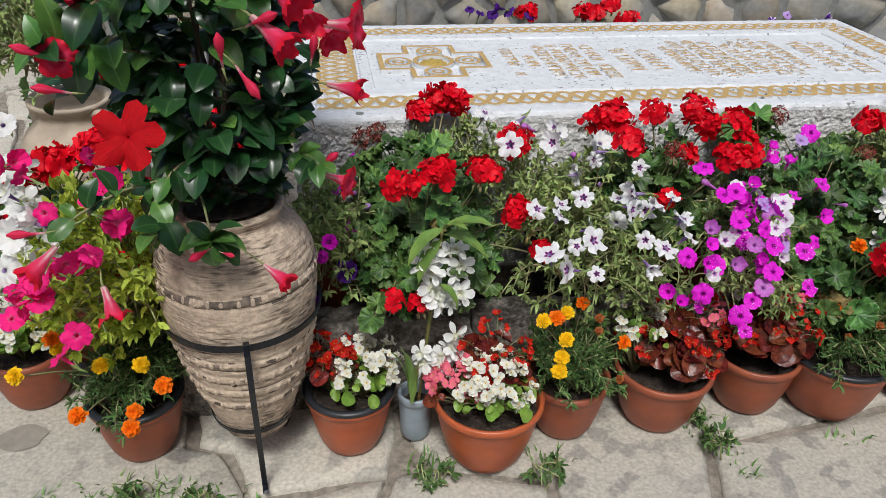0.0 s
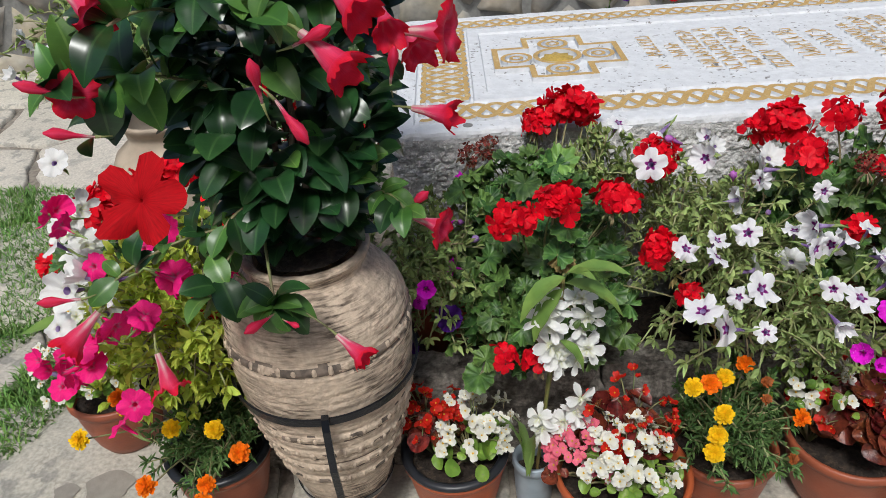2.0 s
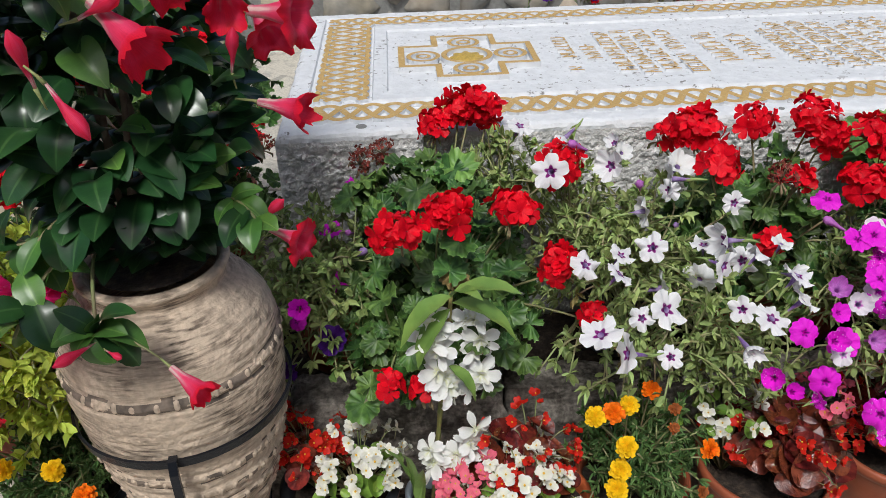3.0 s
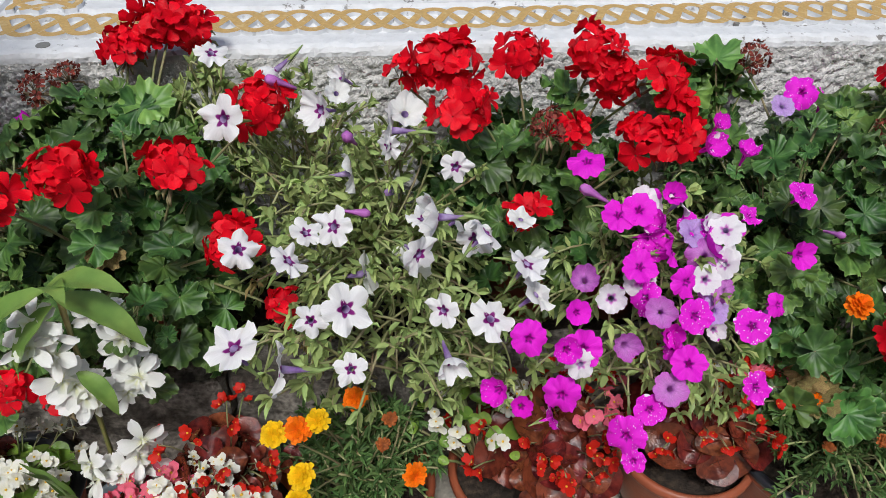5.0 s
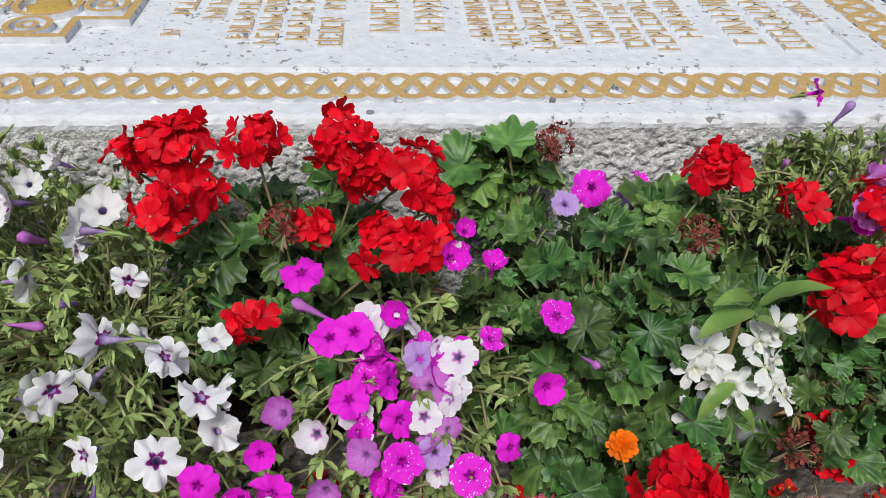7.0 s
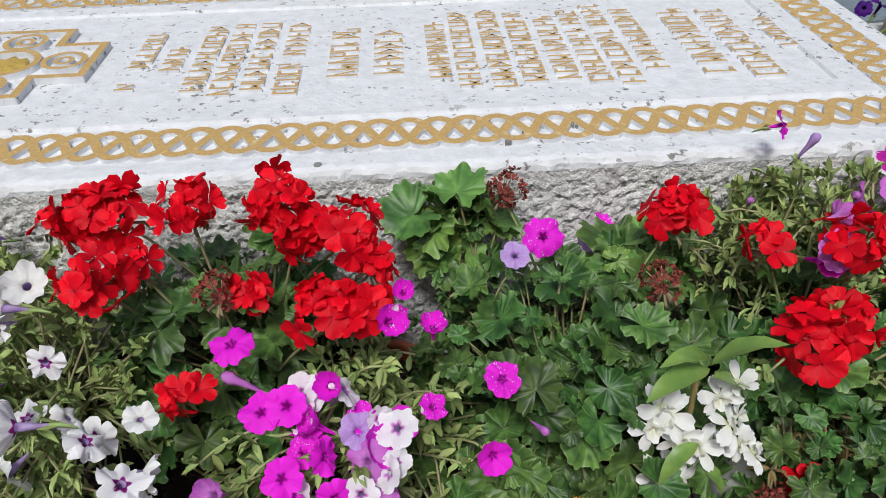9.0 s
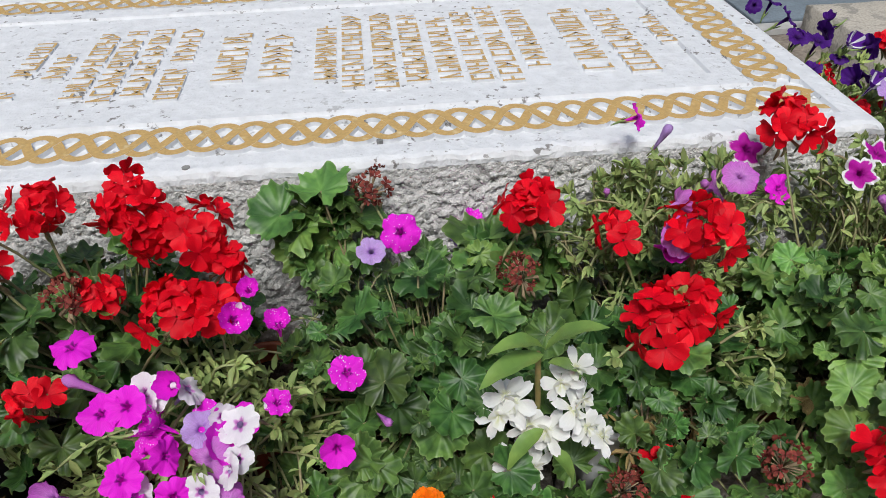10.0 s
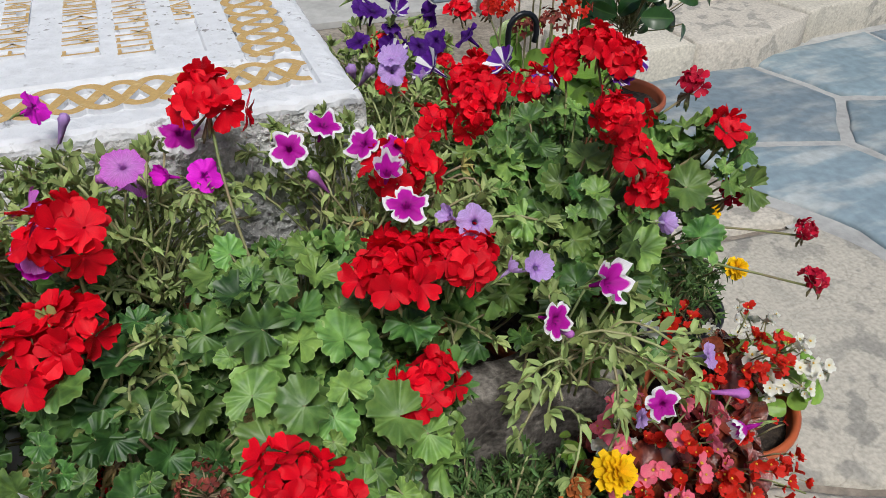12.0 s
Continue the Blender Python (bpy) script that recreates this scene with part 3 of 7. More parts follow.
paving("pavement_slate", "blue-grey slate paving with pale grout", slate_seeds, [(3.17, -1.6), (5.6, -1.6), (5.6, 1.34), (3.0, 1.10), (2.98, 0.5), (3.15, 0.15)], "slate", 0.015, 0.012, -0.004, 0.03)
tagged(put("grout", mesh("grout", [(3.0, -1.8, -0.016), (6, -1.8, -0.016), (6, 1.5, -0.016), (3.0, 1.5, -0.016)], [(0, 1, 2, 3)], "grout")), "pale grey grout bed under slate paving", "grout", kind="structure")
step_seeds = [(3.1, 1.2), (3.0, 1.65), (3.55, 1.22), (3.62, 1.7), (4.2, 1.42), (4.3, 1.8), (4.9, 1.5)]
paving("step", "raised rough flagstone step", step_seeds, [(2.9, 1.04), (3.28, 1.08), (3.6, 1.06), (3.78, 1.13), (3.98, 1.22), (4.25, 1.23), (4.7, 1.3), (5.5, 1.36), (5.5, 1.94), (2.9, 1.94)], "flagstone", 0.006, 0.012, 0.105, 0.15)
tagged(put("pavement_rear", mesh("pavement_rear", *box(0.0, 6, 1.95, 3.2, -0.02, 0.004), "concrete", smooth=False)), "pale concrete strip before the stone wall", "pavement", kind="structure")

for cx, cy, rx, ry in ((-0.635, -0.295, 0.05, 0.042), (-0.722, -0.305, 0.026, 0.022)):
    ring_ = [(cx + rx * math.cos(a * 0.2618) * (1 + 0.12 * math.sin(a * 1.3)), cy + ry * math.sin(a * 0.2618), 0.003) for a in range(24)]
    tagged(put("stain", mesh("stain", ring_, [tuple(range(24))], "wet_stone")), "dark damp patch on a flagstone", "stain", kind="structure")

# rubble wall behind the grave, and plain unseen walls added far off as light blockers
wall = thing("wall_north", "grey and ochre rubble stone wall with recessed mortar", "wall", (0, 2.62, 0), kind="structure")
wr = random.Random(11)
ws = [(x * 0.30 + wr.uniform(-0.1, 0.1) - 3.4 + (k % 2) * 0.15, k * 0.2 + wr.uniform(-0.05, 0.05)) for k in range(9) for x in range(28)]
for poly in cells(ws, [(-3.4, -0.05), (5.2, -0.05), (5.2, 1.7), (-3.4, 1.7)]):
    st = stone(poly, 0.012, 0.016, 0.06, wr, 0.035, 0.06, 0.025)
    if st:
        put("stone", mesh("stone", st[0], st[1], "wallstone"), wall, Matrix.Rotation(radians(90), 4, "X") @ Matrix.Translation((0, 0, wr.uniform(-0.01, 0.02))))
put("mortar", mesh("mortar", *box(-3.4, 5.2, 0.01, 0.35, -0.05, 1.72), "mortar", smooth=False), wall)

# added out of view so that less low sky light reaches the foliage gaps
for name, x0, x1, y0, y1, top_h in (("wall_south", -6.2, 8.4, -5.4, -5.0, 3.4), ("wall_west", -6.2, -5.8, -5.0, 6.0, 2.6), ("wall_east", 8.0, 8.4, -5.0, 6.0, 2.6)):
    tagged(put(name, mesh(name, *box(x0, x1, y0, y1, -0.03, top_h), "mortar", smooth=False)), "plain grey unseen wall added to block low sky light", "wall", kind="structure")

# ---- grave slab ----
SX, SY, SZ = 1.886, 0.815, 0.62
slab = thing("grave_slab", "white-painted grave slab with gilded relief border and cross", "grave", (0, 0, 0))


def rough_sheet(nx, nz, place, depth, seed):
    """A hammered, uneven plaster face; place(u, v, d) gives the point at depth d."""
    v, f = [], []
    for k in range(nz + 1):
        for j in range(nx + 1):
            p = place(j / nx, k / nz, 0)
            q = Vector(p) * 1.0 + Vector((seed, 0, 0))
            d = noise.noise(q * 170) * 0.8 + abs(noise.noise(q * 105)) * 1.3 + noise.noise(q * 48) * 0.45 + noise.noise(q * 8) * 0.2 - 0.5
            edge = min(1.0, 0.25 + (nz - k) / 9, j / 3, (nx - j) / 3)
            v.append(place(j / nx, k / nz, d * depth * edge))
    for k in range(nz):
        for j in range(nx):
            a = k * (nx + 1) + j
            f.append((a, a + 1, a + nx + 2, a + nx + 1))
    return v, f


body = Heap()
body.add(*rough_sheet(560, 112, lambda u, w, d: (u * SX, -d, 0.20 + w * (SZ - 0.215)), 0.0074, 3))
body.add(*rough_sheet(100, 46, lambda u, w, d: (-d, (1 - u) * SY, 0.14 + w * (SZ - 0.155)), 0.008, 9))
body.add(*rough_sheet(100, 46, lambda u, w, d: (SX + d, u * SY, 0.14 + w * (SZ - 0.155)), 0.008, 14))
body.add(*rough_sheet(120, 20, lambda u, w, d: ((1 - u) * SX, SY + d, 0.14 + w * (SZ - 0.155)), 0.006, 19))
body.add(*box(0.01, SX - 0.01, 0.01, SY - 0.01, 0, 0.5))
put("body", body.mesh("body", "plaster"), slab, label="rough-cast white plaster sides")
# the top plate, with a worn rounded rim and a sunk panel
top = Heap()
LEV = [(0.004, -0.024), (0.0015, -0.016), (0.002, -0.009), (0.006, -0.003), (0.014, 0.0), (0.045, 0.0)]
rim = []
nx, ny = 230, 100
per = [(k / nx, 0) for k in range(nx)] + [(1, k / ny) for k in range(ny)] + [(1 - k / nx, 1) for k in range(nx)] + [(0, 1 - k / ny) for k in range(ny)]
tv, tf = [], []
for inset, dz in LEV:
    for u, w in per:
        p = Vector((u * SX, w * SY, 0))
        wear = (noise.noise(p * 62 + Vector((0, 0, dz * 60))) * 0.0040 + noise.noise(p * 17) * 0.0030) if inset < 0.02 else 0
        tv.append((inset + wear + u * (SX - 2 * inset - 2 * wear), inset + wear + w * (SY - 2 * inset - 2 * wear), SZ + dz + (wear * 0.5 if dz > -0.01 and inset < 0.02 else 0)))
n = len(per)
for k in range(len(LEV) - 1):
    for j in range(n):
        tf.append((k * n + j, k * n + (j + 1) % n, (k + 1) * n + (j + 1) % n, (k + 1) * n + j))
top.add(tv, tf)


def ring_rect(h, outer, inner, z0, z1):
    """The flat frame between two rectangles, sloping from z0 to z1."""
    (a, b, c, d), (e, g, i, j) = outer, inner
    h.add([(a, b, z0), (c, b, z0), (c, d, z0), (a, d, z0), (e, g, z1), (i, g, z1), (i, j, z1), (e, j, z1)], [(0, 1, 5, 4), (1, 2, 6, 5), (2, 3, 7, 6), (3, 0, 4, 7)])


R0 = (0.045, 0.045, SX - 0.045, SY - 0.045)
R1 = (0.048, 0.048, SX - 0.048, SY - 0.048)
R2 = (0.172, 0.158, SX - 0.122, SY - 0.128)
R3 = (0.175, 0.161, SX - 0.125, SY - 0.131)
R4 = (0.203, 0.206, SX - 0.17, SY - 0.172)
R5 = (0.206, 0.209, SX - 0.173, SY - 0.175)
ring_rect(top, R0, R1, SZ, SZ - 0.006)
ring_rect(top, R1, R2, SZ - 0.006, SZ - 0.006)
ring_rect(top, R2, R3, SZ - 0.006, SZ)
ring_rect(top, R3, R4, SZ, SZ)
ring_rect(top, R4, R5, SZ, SZ - 0.005)
top.add([(R5[0], R5[1], SZ - 0.005), (R5[2], R5[1], SZ - 0.005), (R5[2], R5[3], SZ - 0.005), (R5[0], R5[3], SZ - 0.005)], [(0, 1, 2, 3)])
for hx, hy, hr in ((0.155, 0.026, 0.010), (0.932, 0.018, 0.0055), (1.186, 0.056, 0.0045)):
    rim_ = [(hx + hr * math.cos(k * 0.5236), hy + hr * math.sin(k * 0.5236), SZ + 0.0012) for k in range(12)]
    put("plug", mesh("plug", rim_ + [(x, y, SZ - 0.006) for x, y, z in rim_], [tuple(range(12))] + [(k, 12 + k, 12 + (k + 1) % 12, (k + 1) % 12) for k in range(12)], "mortar", smooth=False), slab, label="grey cement plug in the rim")
put("top", top.mesh("top", "paint", smooth=False), slab, label="white painted top with a sunk panel")


def ribbon(h, pts, width, z0, z1):
    """A raised band along a line in the plane: gilded top (slot 0), white sides (slot 1)."""
    v, n = [], len(pts)
    for k, p in enumerate(pts):
        d = Vector(pts[min(k + 1, n - 1)]) - Vector(pts[max(k - 1, 0)])
        s = Vector((-d.y, d.x)).normalized() * width / 2
        for q in (Vector(p) + s, Vector(p) - s):
            v += [(q.x, q.y, z0), (q.x, q.y, z1)]
    tops = [(4 * k + 3, 4 * k + 7, 4 * k + 5, 4 * k + 1) for k in range(n - 1)]
    sides = [(4 * k, 4 * k + 1, 4 * k + 5, 4 * k + 4) for k in range(n - 1)] + [(4 * k + 2, 4 * k + 6, 4 * k + 7, 4 * k + 3) for k in range(n - 1)]
    sides += [(0, 2, 3, 1), (4 * n - 4, 4 * n - 3, 4 * n - 1, 4 * n - 2)]
    h.add(v, tops, mi=0)
    h.add(v, sides, mi=1)


def braid(name, a, b, width, strands, eye, band):
    """Interlaced broad gilded strands between two points, leaving rows of small eyes."""
    h = Heap()
    a, b = Vector(a), Vector(b)
    d = (b - a).normalized()
    s = Vector((-d.y, d.x))
    length = (b - a).length
    period = eye * strands
    for j in range(strands):
        pts = []
        m = int(length / 0.004)
        for k in range(m + 1):
            t = length * k / m
            w = math.sin(2 * math.pi * (t / period + j / strands))
            w = w * (1.18 - 0.18 * w * w)
            pts.append(a + d * t + s * (width - band) / 2 * w)
        ribbon(h, pts, band, SZ - 0.006, SZ + 0.0008 + j * 0.00025)
    put(name, h.mesh(name, ["gold", "paint"], smooth=False), slab, label="ochre gilded interlace relief")


braid("border_braid", (0.06, 0.098), (SX - 0.055, 0.098), 0.084, 3, 0.0418, 0.0138)
braid("border_braid", (0.06, SY - 0.09), (SX - 0.055, SY - 0.09), 0.07, 3, 0.0418, 0.0125)
braid("border_braid", (0.112, 0.16), (0.112, SY - 0.13), 0.11, 5, 0.036, 0.0120)
braid("border_braid", (SX - 0.085, 0.16), (SX - 0.085, SY - 0.13), 0.080, 3, 0.0418, 0.0135)

cross = Heap()
CX, CY = 0.383, 0.402
AX, AY, W = 0.153, 0.146, 0.071
out = [(AX, W), (W, W), (W, AY), (-W, AY), (-W, W), (-AX, W), (-AX, -W), (-W, -W), (-W, -AY), (W, -AY), (W, -W), (AX, -W)]
out = [(CX + x * 0.96, CY + y * 0.96) for x, y in out]
for k in range(12):
    a, b = Vector(out[k]), Vector(out[(k + 1) % 12])
    e = (b - a).normalized() * 0.006
    ribbon(cross, [a - e, a.lerp(b, 0.5), b + e], 0.014, SZ - 0.005, SZ + 0.007 + 0.0003 * (k % 2))
for cx, cy, r, w in ((0, 0, 0.052, 0.012), (0.098, 0, 0.033, 0.010), (-0.098, 0, 0.033, 0.010), (0, 0.093, 0.033, 0.010), (0, -0.093, 0.033, 0.010), (0.098, 0, 0.013, 0.008), (-0.098, 0, 0.013, 0.008), (0, 0.093, 0.013, 0.008), (0, -0.093, 0.013, 0.008)):
    pts = [(CX + cx + r * math.cos(t * math.pi / 18), CY + cy + r * math.sin(t * math.pi / 18)) for t in range(37)]
    ribbon(cross, pts, w, SZ - 0.005, SZ + 0.0055 + r * 0.01)
crossed = put("cross", cross.mesh("cross", ["gold", "paint"], smooth=False), slab, label="ochre gilded relief cross with rings")
boss = Heap()
boss.add(*lathe([(0.036, SZ - 0.004), (0.034, SZ + 0.001), (0.022, SZ + 0.002), (0.012, SZ + 0.004), (0.001, SZ + 0.0045)], 48, lambda a, z, k: 0.005 * math.cos(8 * a) if 0 < k < 4 else 0)[:2])
bm_ = boss.mesh("boss", "gilt")
put("boss", bm_, crossed, Matrix.Translation((CX, CY, 0)), "shining gilded boss")
# rows of worn raised bars where the inscription stands
ROWS_X = [(0.609, 0.285, 0.318, 0.03), (0.61, 0.36, 0.53, 0.034), (0.664, 0.355, 0.465, 0.034), (0.716, 0.27, 0.545, 0.036), (0.762, 0.25, 0.567, 0.036), (0.81, 0.265, 0.56, 0.036),
          (0.864, 0.245, 0.572, 0.038), (0.95, 0.3, 0.52, 0.05), (1.025, 0.305, 0.513, 0.05), (1.108, 0.28, 0.545, 0.036), (1.153, 0.245, 0.592, 0.036), (1.206, 0.235, 0.582, 0.038)]
ROWS_X2 = [(1.256, 0.25, 0.57, 0.038), (1.309, 0.255, 0.555, 0.038), (1.357, 0.24, 0.568, 0.036), (1.405, 0.23, 0.593, 0.036), (1.457, 0.27, 0.56, 0.038),
           (1.549, 0.255, 0.565, 0.05), (1.622, 0.235, 0.56, 0.05), (1.70, 0.35, 0.5, 0.03)]
tr = random.Random(8)
for x, y0, y1, hgt in ROWS_X + ROWS_X2:
    h = Heap()
    y = y0
    while y < y1 - 0.016:
        if tr.random() < 0.07:
            y += 0.012
            continue
        w = tr.uniform(0.014, 0.019)
        x0, x1 = x - hgt / 2, x + hgt / 2
        top_z = SZ + tr.uniform(-0.0006, 0.0004)
        ribbon(h, [(x0, y), (x1, y + tr.uniform(-0.001, 0.001))], 0.0056, SZ - 0.006, top_z)
        shape = tr.random()
        if shape < 0.62:
            ribbon(h, [(x0 if tr.random() < 0.7 else x, y + w), (x1 if tr.random() < 0.7 else x, y + w)], 0.0056, SZ - 0.006, top_z + 0.0001)
        for e, e2 in tr.choice((((0.5, 0.5),), ((0.1, 0.9),), ((0.93, 0.93), (0.07, 0.07)), ((0.9, 0.45), (0.45, 0.9)), ((0.93, 0.93),), ((0.07, 0.6), (0.93, 0.5)))):
            ribbon(h, [(x0 + hgt * e, y), (x0 + hgt * (e + e2) / 2, y + w * 0.5), (x0 + hgt * e2, y + w)], 0.0048, SZ - 0.006, top_z - 0.0003)
        y += w + 0.0082 + tr.uniform(0, 0.0015)
    put("raised_bars", h.mesh("raised_bars", ["gold", "paint"], smooth=False), slab, label="worn gilded raised bars in a row")

# ---- kerb and bed ----
kr = random.Random(5)
kerb = thing("kerb", "rough grey stone kerb blocks edging the flower bed", "kerb", (0, 0, 0), kind="structure")


def block(x0, x1, y0, y1, z0, z1):
    """A hewn stone block with worn corners and an uneven face."""
    bm = bmesh.new()
    bmesh.ops.create_cube(bm, size=1)
    bmesh.ops.subdivide_edges(bm, edges=bm.edges[:], cuts=22, use_grid_fill=True)
    off = kr.uniform(0, 50)
    for w in bm.verts:
        c = w.co.copy()
        big = max(abs(c.x), abs(c.y), abs(c.z))
        k = sum(abs(abs(a) - 0.5) < 0.01 for a in c)
        p = Vector((x0 + (c.x + 0.5) * (x1 - x0), y0 + (c.y + 0.5) * (y1 - y0), z0 + (c.z + 0.5) * (z1 - z0)))
        d = c.normalized()
        p += d * (noise.noise(p * 13 + Vector((off, 0, 0))) * 0.018 + noise.noise(p * 37 + Vector((off, 0, 0))) * 0.009 + noise.noise(p * 95 + Vector((off, 0, 0))) * 0.005 - 0.007 * (k - 1))
        w.co = p
    bm.verts.index_update()
    v, f = [tuple(w.co) for w in bm.verts], [tuple(w.index for w in q.verts) for q in bm.faces]
    bm.free()
    return v, f


x = -0.35
while x < 2.0:
    w = kr.uniform(0.26, 0.42)
    hi = kr.uniform(0.215, 0.24) if x < 1.7 else 0.29
    put("block", mesh("block", *block(x, x + w - 0.008, -0.275 + kr.uniform(-0.01, 0.01), -0.195, -0.02, hi), "kerbstone"), kerb)
    x += w
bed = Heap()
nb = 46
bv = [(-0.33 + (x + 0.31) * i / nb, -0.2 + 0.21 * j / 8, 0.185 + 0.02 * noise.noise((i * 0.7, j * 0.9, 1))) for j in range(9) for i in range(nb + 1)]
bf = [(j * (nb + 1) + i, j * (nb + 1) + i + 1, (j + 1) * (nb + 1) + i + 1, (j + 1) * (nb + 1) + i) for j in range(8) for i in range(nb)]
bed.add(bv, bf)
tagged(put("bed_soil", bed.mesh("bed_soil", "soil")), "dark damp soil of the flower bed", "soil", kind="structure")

# ---- pots ----


def pot_parts(parent, r, h, material, liner=None, taper=0.66, lip=0.014, soil=True):
    """A moulded pot with a rolled rim, hollow inside, and its soil."""
    b = r * taper
    prof = [(b * 0.90, 0), (b * 0.98, 0.004), (b + (r - b) * 0.30, h * 0.18), (b + (r - b) * 0.58, h * 0.42), (b + (r - b) * 0.80, h * 0.66), (r * 0.965, h - 0.026), (r * 0.985, h - 0.022), (r + 0.001, h - 0.020), (r + lip * 0.35, h - 0.012), (r + lip * 0.3, h - 0.003),
            (r, h), (r - 0.005, h - 0.001), (r - 0.008, h - 0.012), (r * 0.9, h - 0.04), (b * 0.9, 0.02)]
    v, f, uv = lathe(prof, 44)
    pot = put("pot", mesh("pot", v, f, material, uv), parent)
    if liner:
        v, f, uv = lathe([(r - 0.012, h - 0.02), (r - 0.004, h - 0.004), (r + lip * 0.45, h - 0.004), (r + lip * 0.5, h + 0.003), (r - 0.002, h + 0.007), (r - 0.010, h + 0.002), (r - 0.014, h - 0.02)], 44, cap=False)
        put("liner", mesh("liner", v, f, liner, uv), pot, label="dark plastic liner rim")
    if soil:
        v, f = [(0, 0, h - 0.022)], []
        for k, rr in enumerate((0.35, 0.7, 1.0)):
            for j in range(28):
                a = 2 * math.pi * j / 28
                v.append((rr * (r - 0.009) * math.cos(a), rr * (r - 0.009) * math.sin(a), h - 0.028 + 0.010 * noise.noise((a * 2, rr * 3, r * 40))))
        f += [(0, 1 + j, 1 + (j + 1) % 28) for j in range(28)]
        for k in range(2):
            f += [(1 + k * 28 + j, 1 + (k + 1) * 28 + j, 1 + (k + 1) * 28 + (j + 1) % 28, 1 + k * 28 + (j + 1) % 28) for j in range(28)]
        put("soil", mesh("soil", v, f, "soil"), pot, label="dark potting soil")


# ---- amphora in its iron stand ----
JX, JY, JZ = -0.105, -0.415, 0.115
jar = thing("amphora", "weathered cream ribbed clay amphora held in an iron stand", "jar", (JX, JY, JZ))
JP = [(0.060, 0.0), (0.069, 0.004), (0.074, 0.02), (0.087, 0.06), (0.102, 0.11), (0.116, 0.16), (0.128, 0.21), (0.137, 0.26), (0.1435, 0.31), (0.1475, 0.355), (0.1480, 0.39), (0.1425, 0.425), (0.130, 0.453),
      (0.114, 0.472), (0.099, 0.483), (0.090, 0.489), (0.089, 0.496), (0.094, 0.506), (0.098, 0.513), (0.096, 0.519), (0.088, 0.520), (0.080, 0.510), (0.078, 0.485), (0.10, 0.45), (0.12, 0.40)]


def fine(profile, step=0.004):
    res = []
    for (r0, z0), (r1, z1) in zip(profile, profile[1:]):
        m = max(1, int(math.hypot(r1 - r0, z1 - z0) / step))
        res += [(r0 + (r1 - r0) * k / m, z0 + (z1 - z0) * k / m) for k in range(m)]
    return res + [profile[-1]]


BANDS = (0.125, 0.165, 0.205, 0.245, 0.392)
outer = len(fine(JP[:17], 0.003))


def jar_relief(a, z, k):
    if k > outer:
        return 0
    d = 0.0007 * math.sin(z * 420) * (0.4 + 0.6 * noise.noise((z * 20, 1, 0))) + 0.0016 * noise.noise((math.cos(a) * 3, math.sin(a) * 3, z * 90))
    for bz in BANDS:
        g = math.exp(-((z - bz) / (0.0085 if bz < 0.3 else 0.006)) ** 2)
        cut = 0.5 + 0.5 * math.sin(a * (34 if bz < 0.3 else 30) + bz * 100 + 1.5 * math.sin(a * 5))
        d += g * (0.0042 * (0.55 + 0.45 * cut) if bz < 0.3 else 0.0018)
        d -= 0.0028 * math.exp(-((z - bz + 0.011) / 0.0025) ** 2) + 0.0022 * math.exp(-((z - bz - 0.011) / 0.0025) ** 2)
    return d


v, f, uv = lathe(fine(JP, 0.003), 260, jar_relief)
# darker colour in the grooves by relief depth, and in patches along the cords
dark_faces = []
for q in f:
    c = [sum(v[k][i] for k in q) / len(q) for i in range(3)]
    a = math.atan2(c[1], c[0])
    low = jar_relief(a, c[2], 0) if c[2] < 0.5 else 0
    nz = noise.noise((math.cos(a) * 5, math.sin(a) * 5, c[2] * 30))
    dark_faces.append(1 if low + 0.0014 * nz < -0.0019 or (abs(c[2] - 0.392) < 0.0075 and nz > -0.12) or (0.1 < c[2] < 0.3 and min(abs(c[2] - b) for b in BANDS) < 0.005 and nz > 0.22) else 0)
clay = put("body", mesh("body", v, f, ["amphora", "amphora_dark"], uv, dark_faces), jar)
# finger-pressed ovals along the cords
jr = random.Random(3)
BEADS = []
for ez in (0.0072, 0.0082, 0.0092):
    ring = [(0.0048 * math.cos(t * 0.7854), ez * math.sin(t * 0.7854), -0.001) for t in range(8)]
    BEADS.append(mesh("bead", ring + [(x * 0.66, y * 0.66 + 0.0005, 0.0019) for x, y, z in ring], [(t, (t + 1) % 8, 8 + (t + 1) % 8, 8 + t) for t in range(8)] + [tuple(range(8, 16))], "amphora"))
for bz in BANDS:
    r0 = next(a[0] + (b[0] - a[0]) * (bz - a[1]) / (b[1] - a[1]) for a, b in zip(JP, JP[1:]) if a[1] <= bz < b[1])
    m = 38 if bz > 0.3 else int(32 * r0 / 0.12)
    for k in range(m):
        a = 2 * math.pi * (k + jr.uniform(-0.12, 0.12)) / m
        rr = r0 + (0.0008 if bz > 0.3 else 0.0032)
        up = Vector((0, 0, 1))
        n = Vector((math.cos(a), math.sin(a), -0.25 if bz < 0.3 else 0.1)).normalized()
        side = up.cross(n).normalized()
        put("bead", jr.choice(BEADS), clay, Matrix.Translation((rr * math.cos(a), rr * math.sin(a), bz + jr.uniform(-0.001, 0.001))) @ Matrix((side, n.cross(side), n)).transposed().to_4x4() @ Matrix.Diagonal((jr.uniform(0.8, 1.2), jr.uniform(0.85, 1.1), 1, 1)))
v, f, uv = lathe([(0.001, 0.52), (0.04, 0.522), (0.074, 0.518)], 24, cap=False)
put("soil", mesh("soil", v, f, "soil", uv), jar, label="dark potting soil")

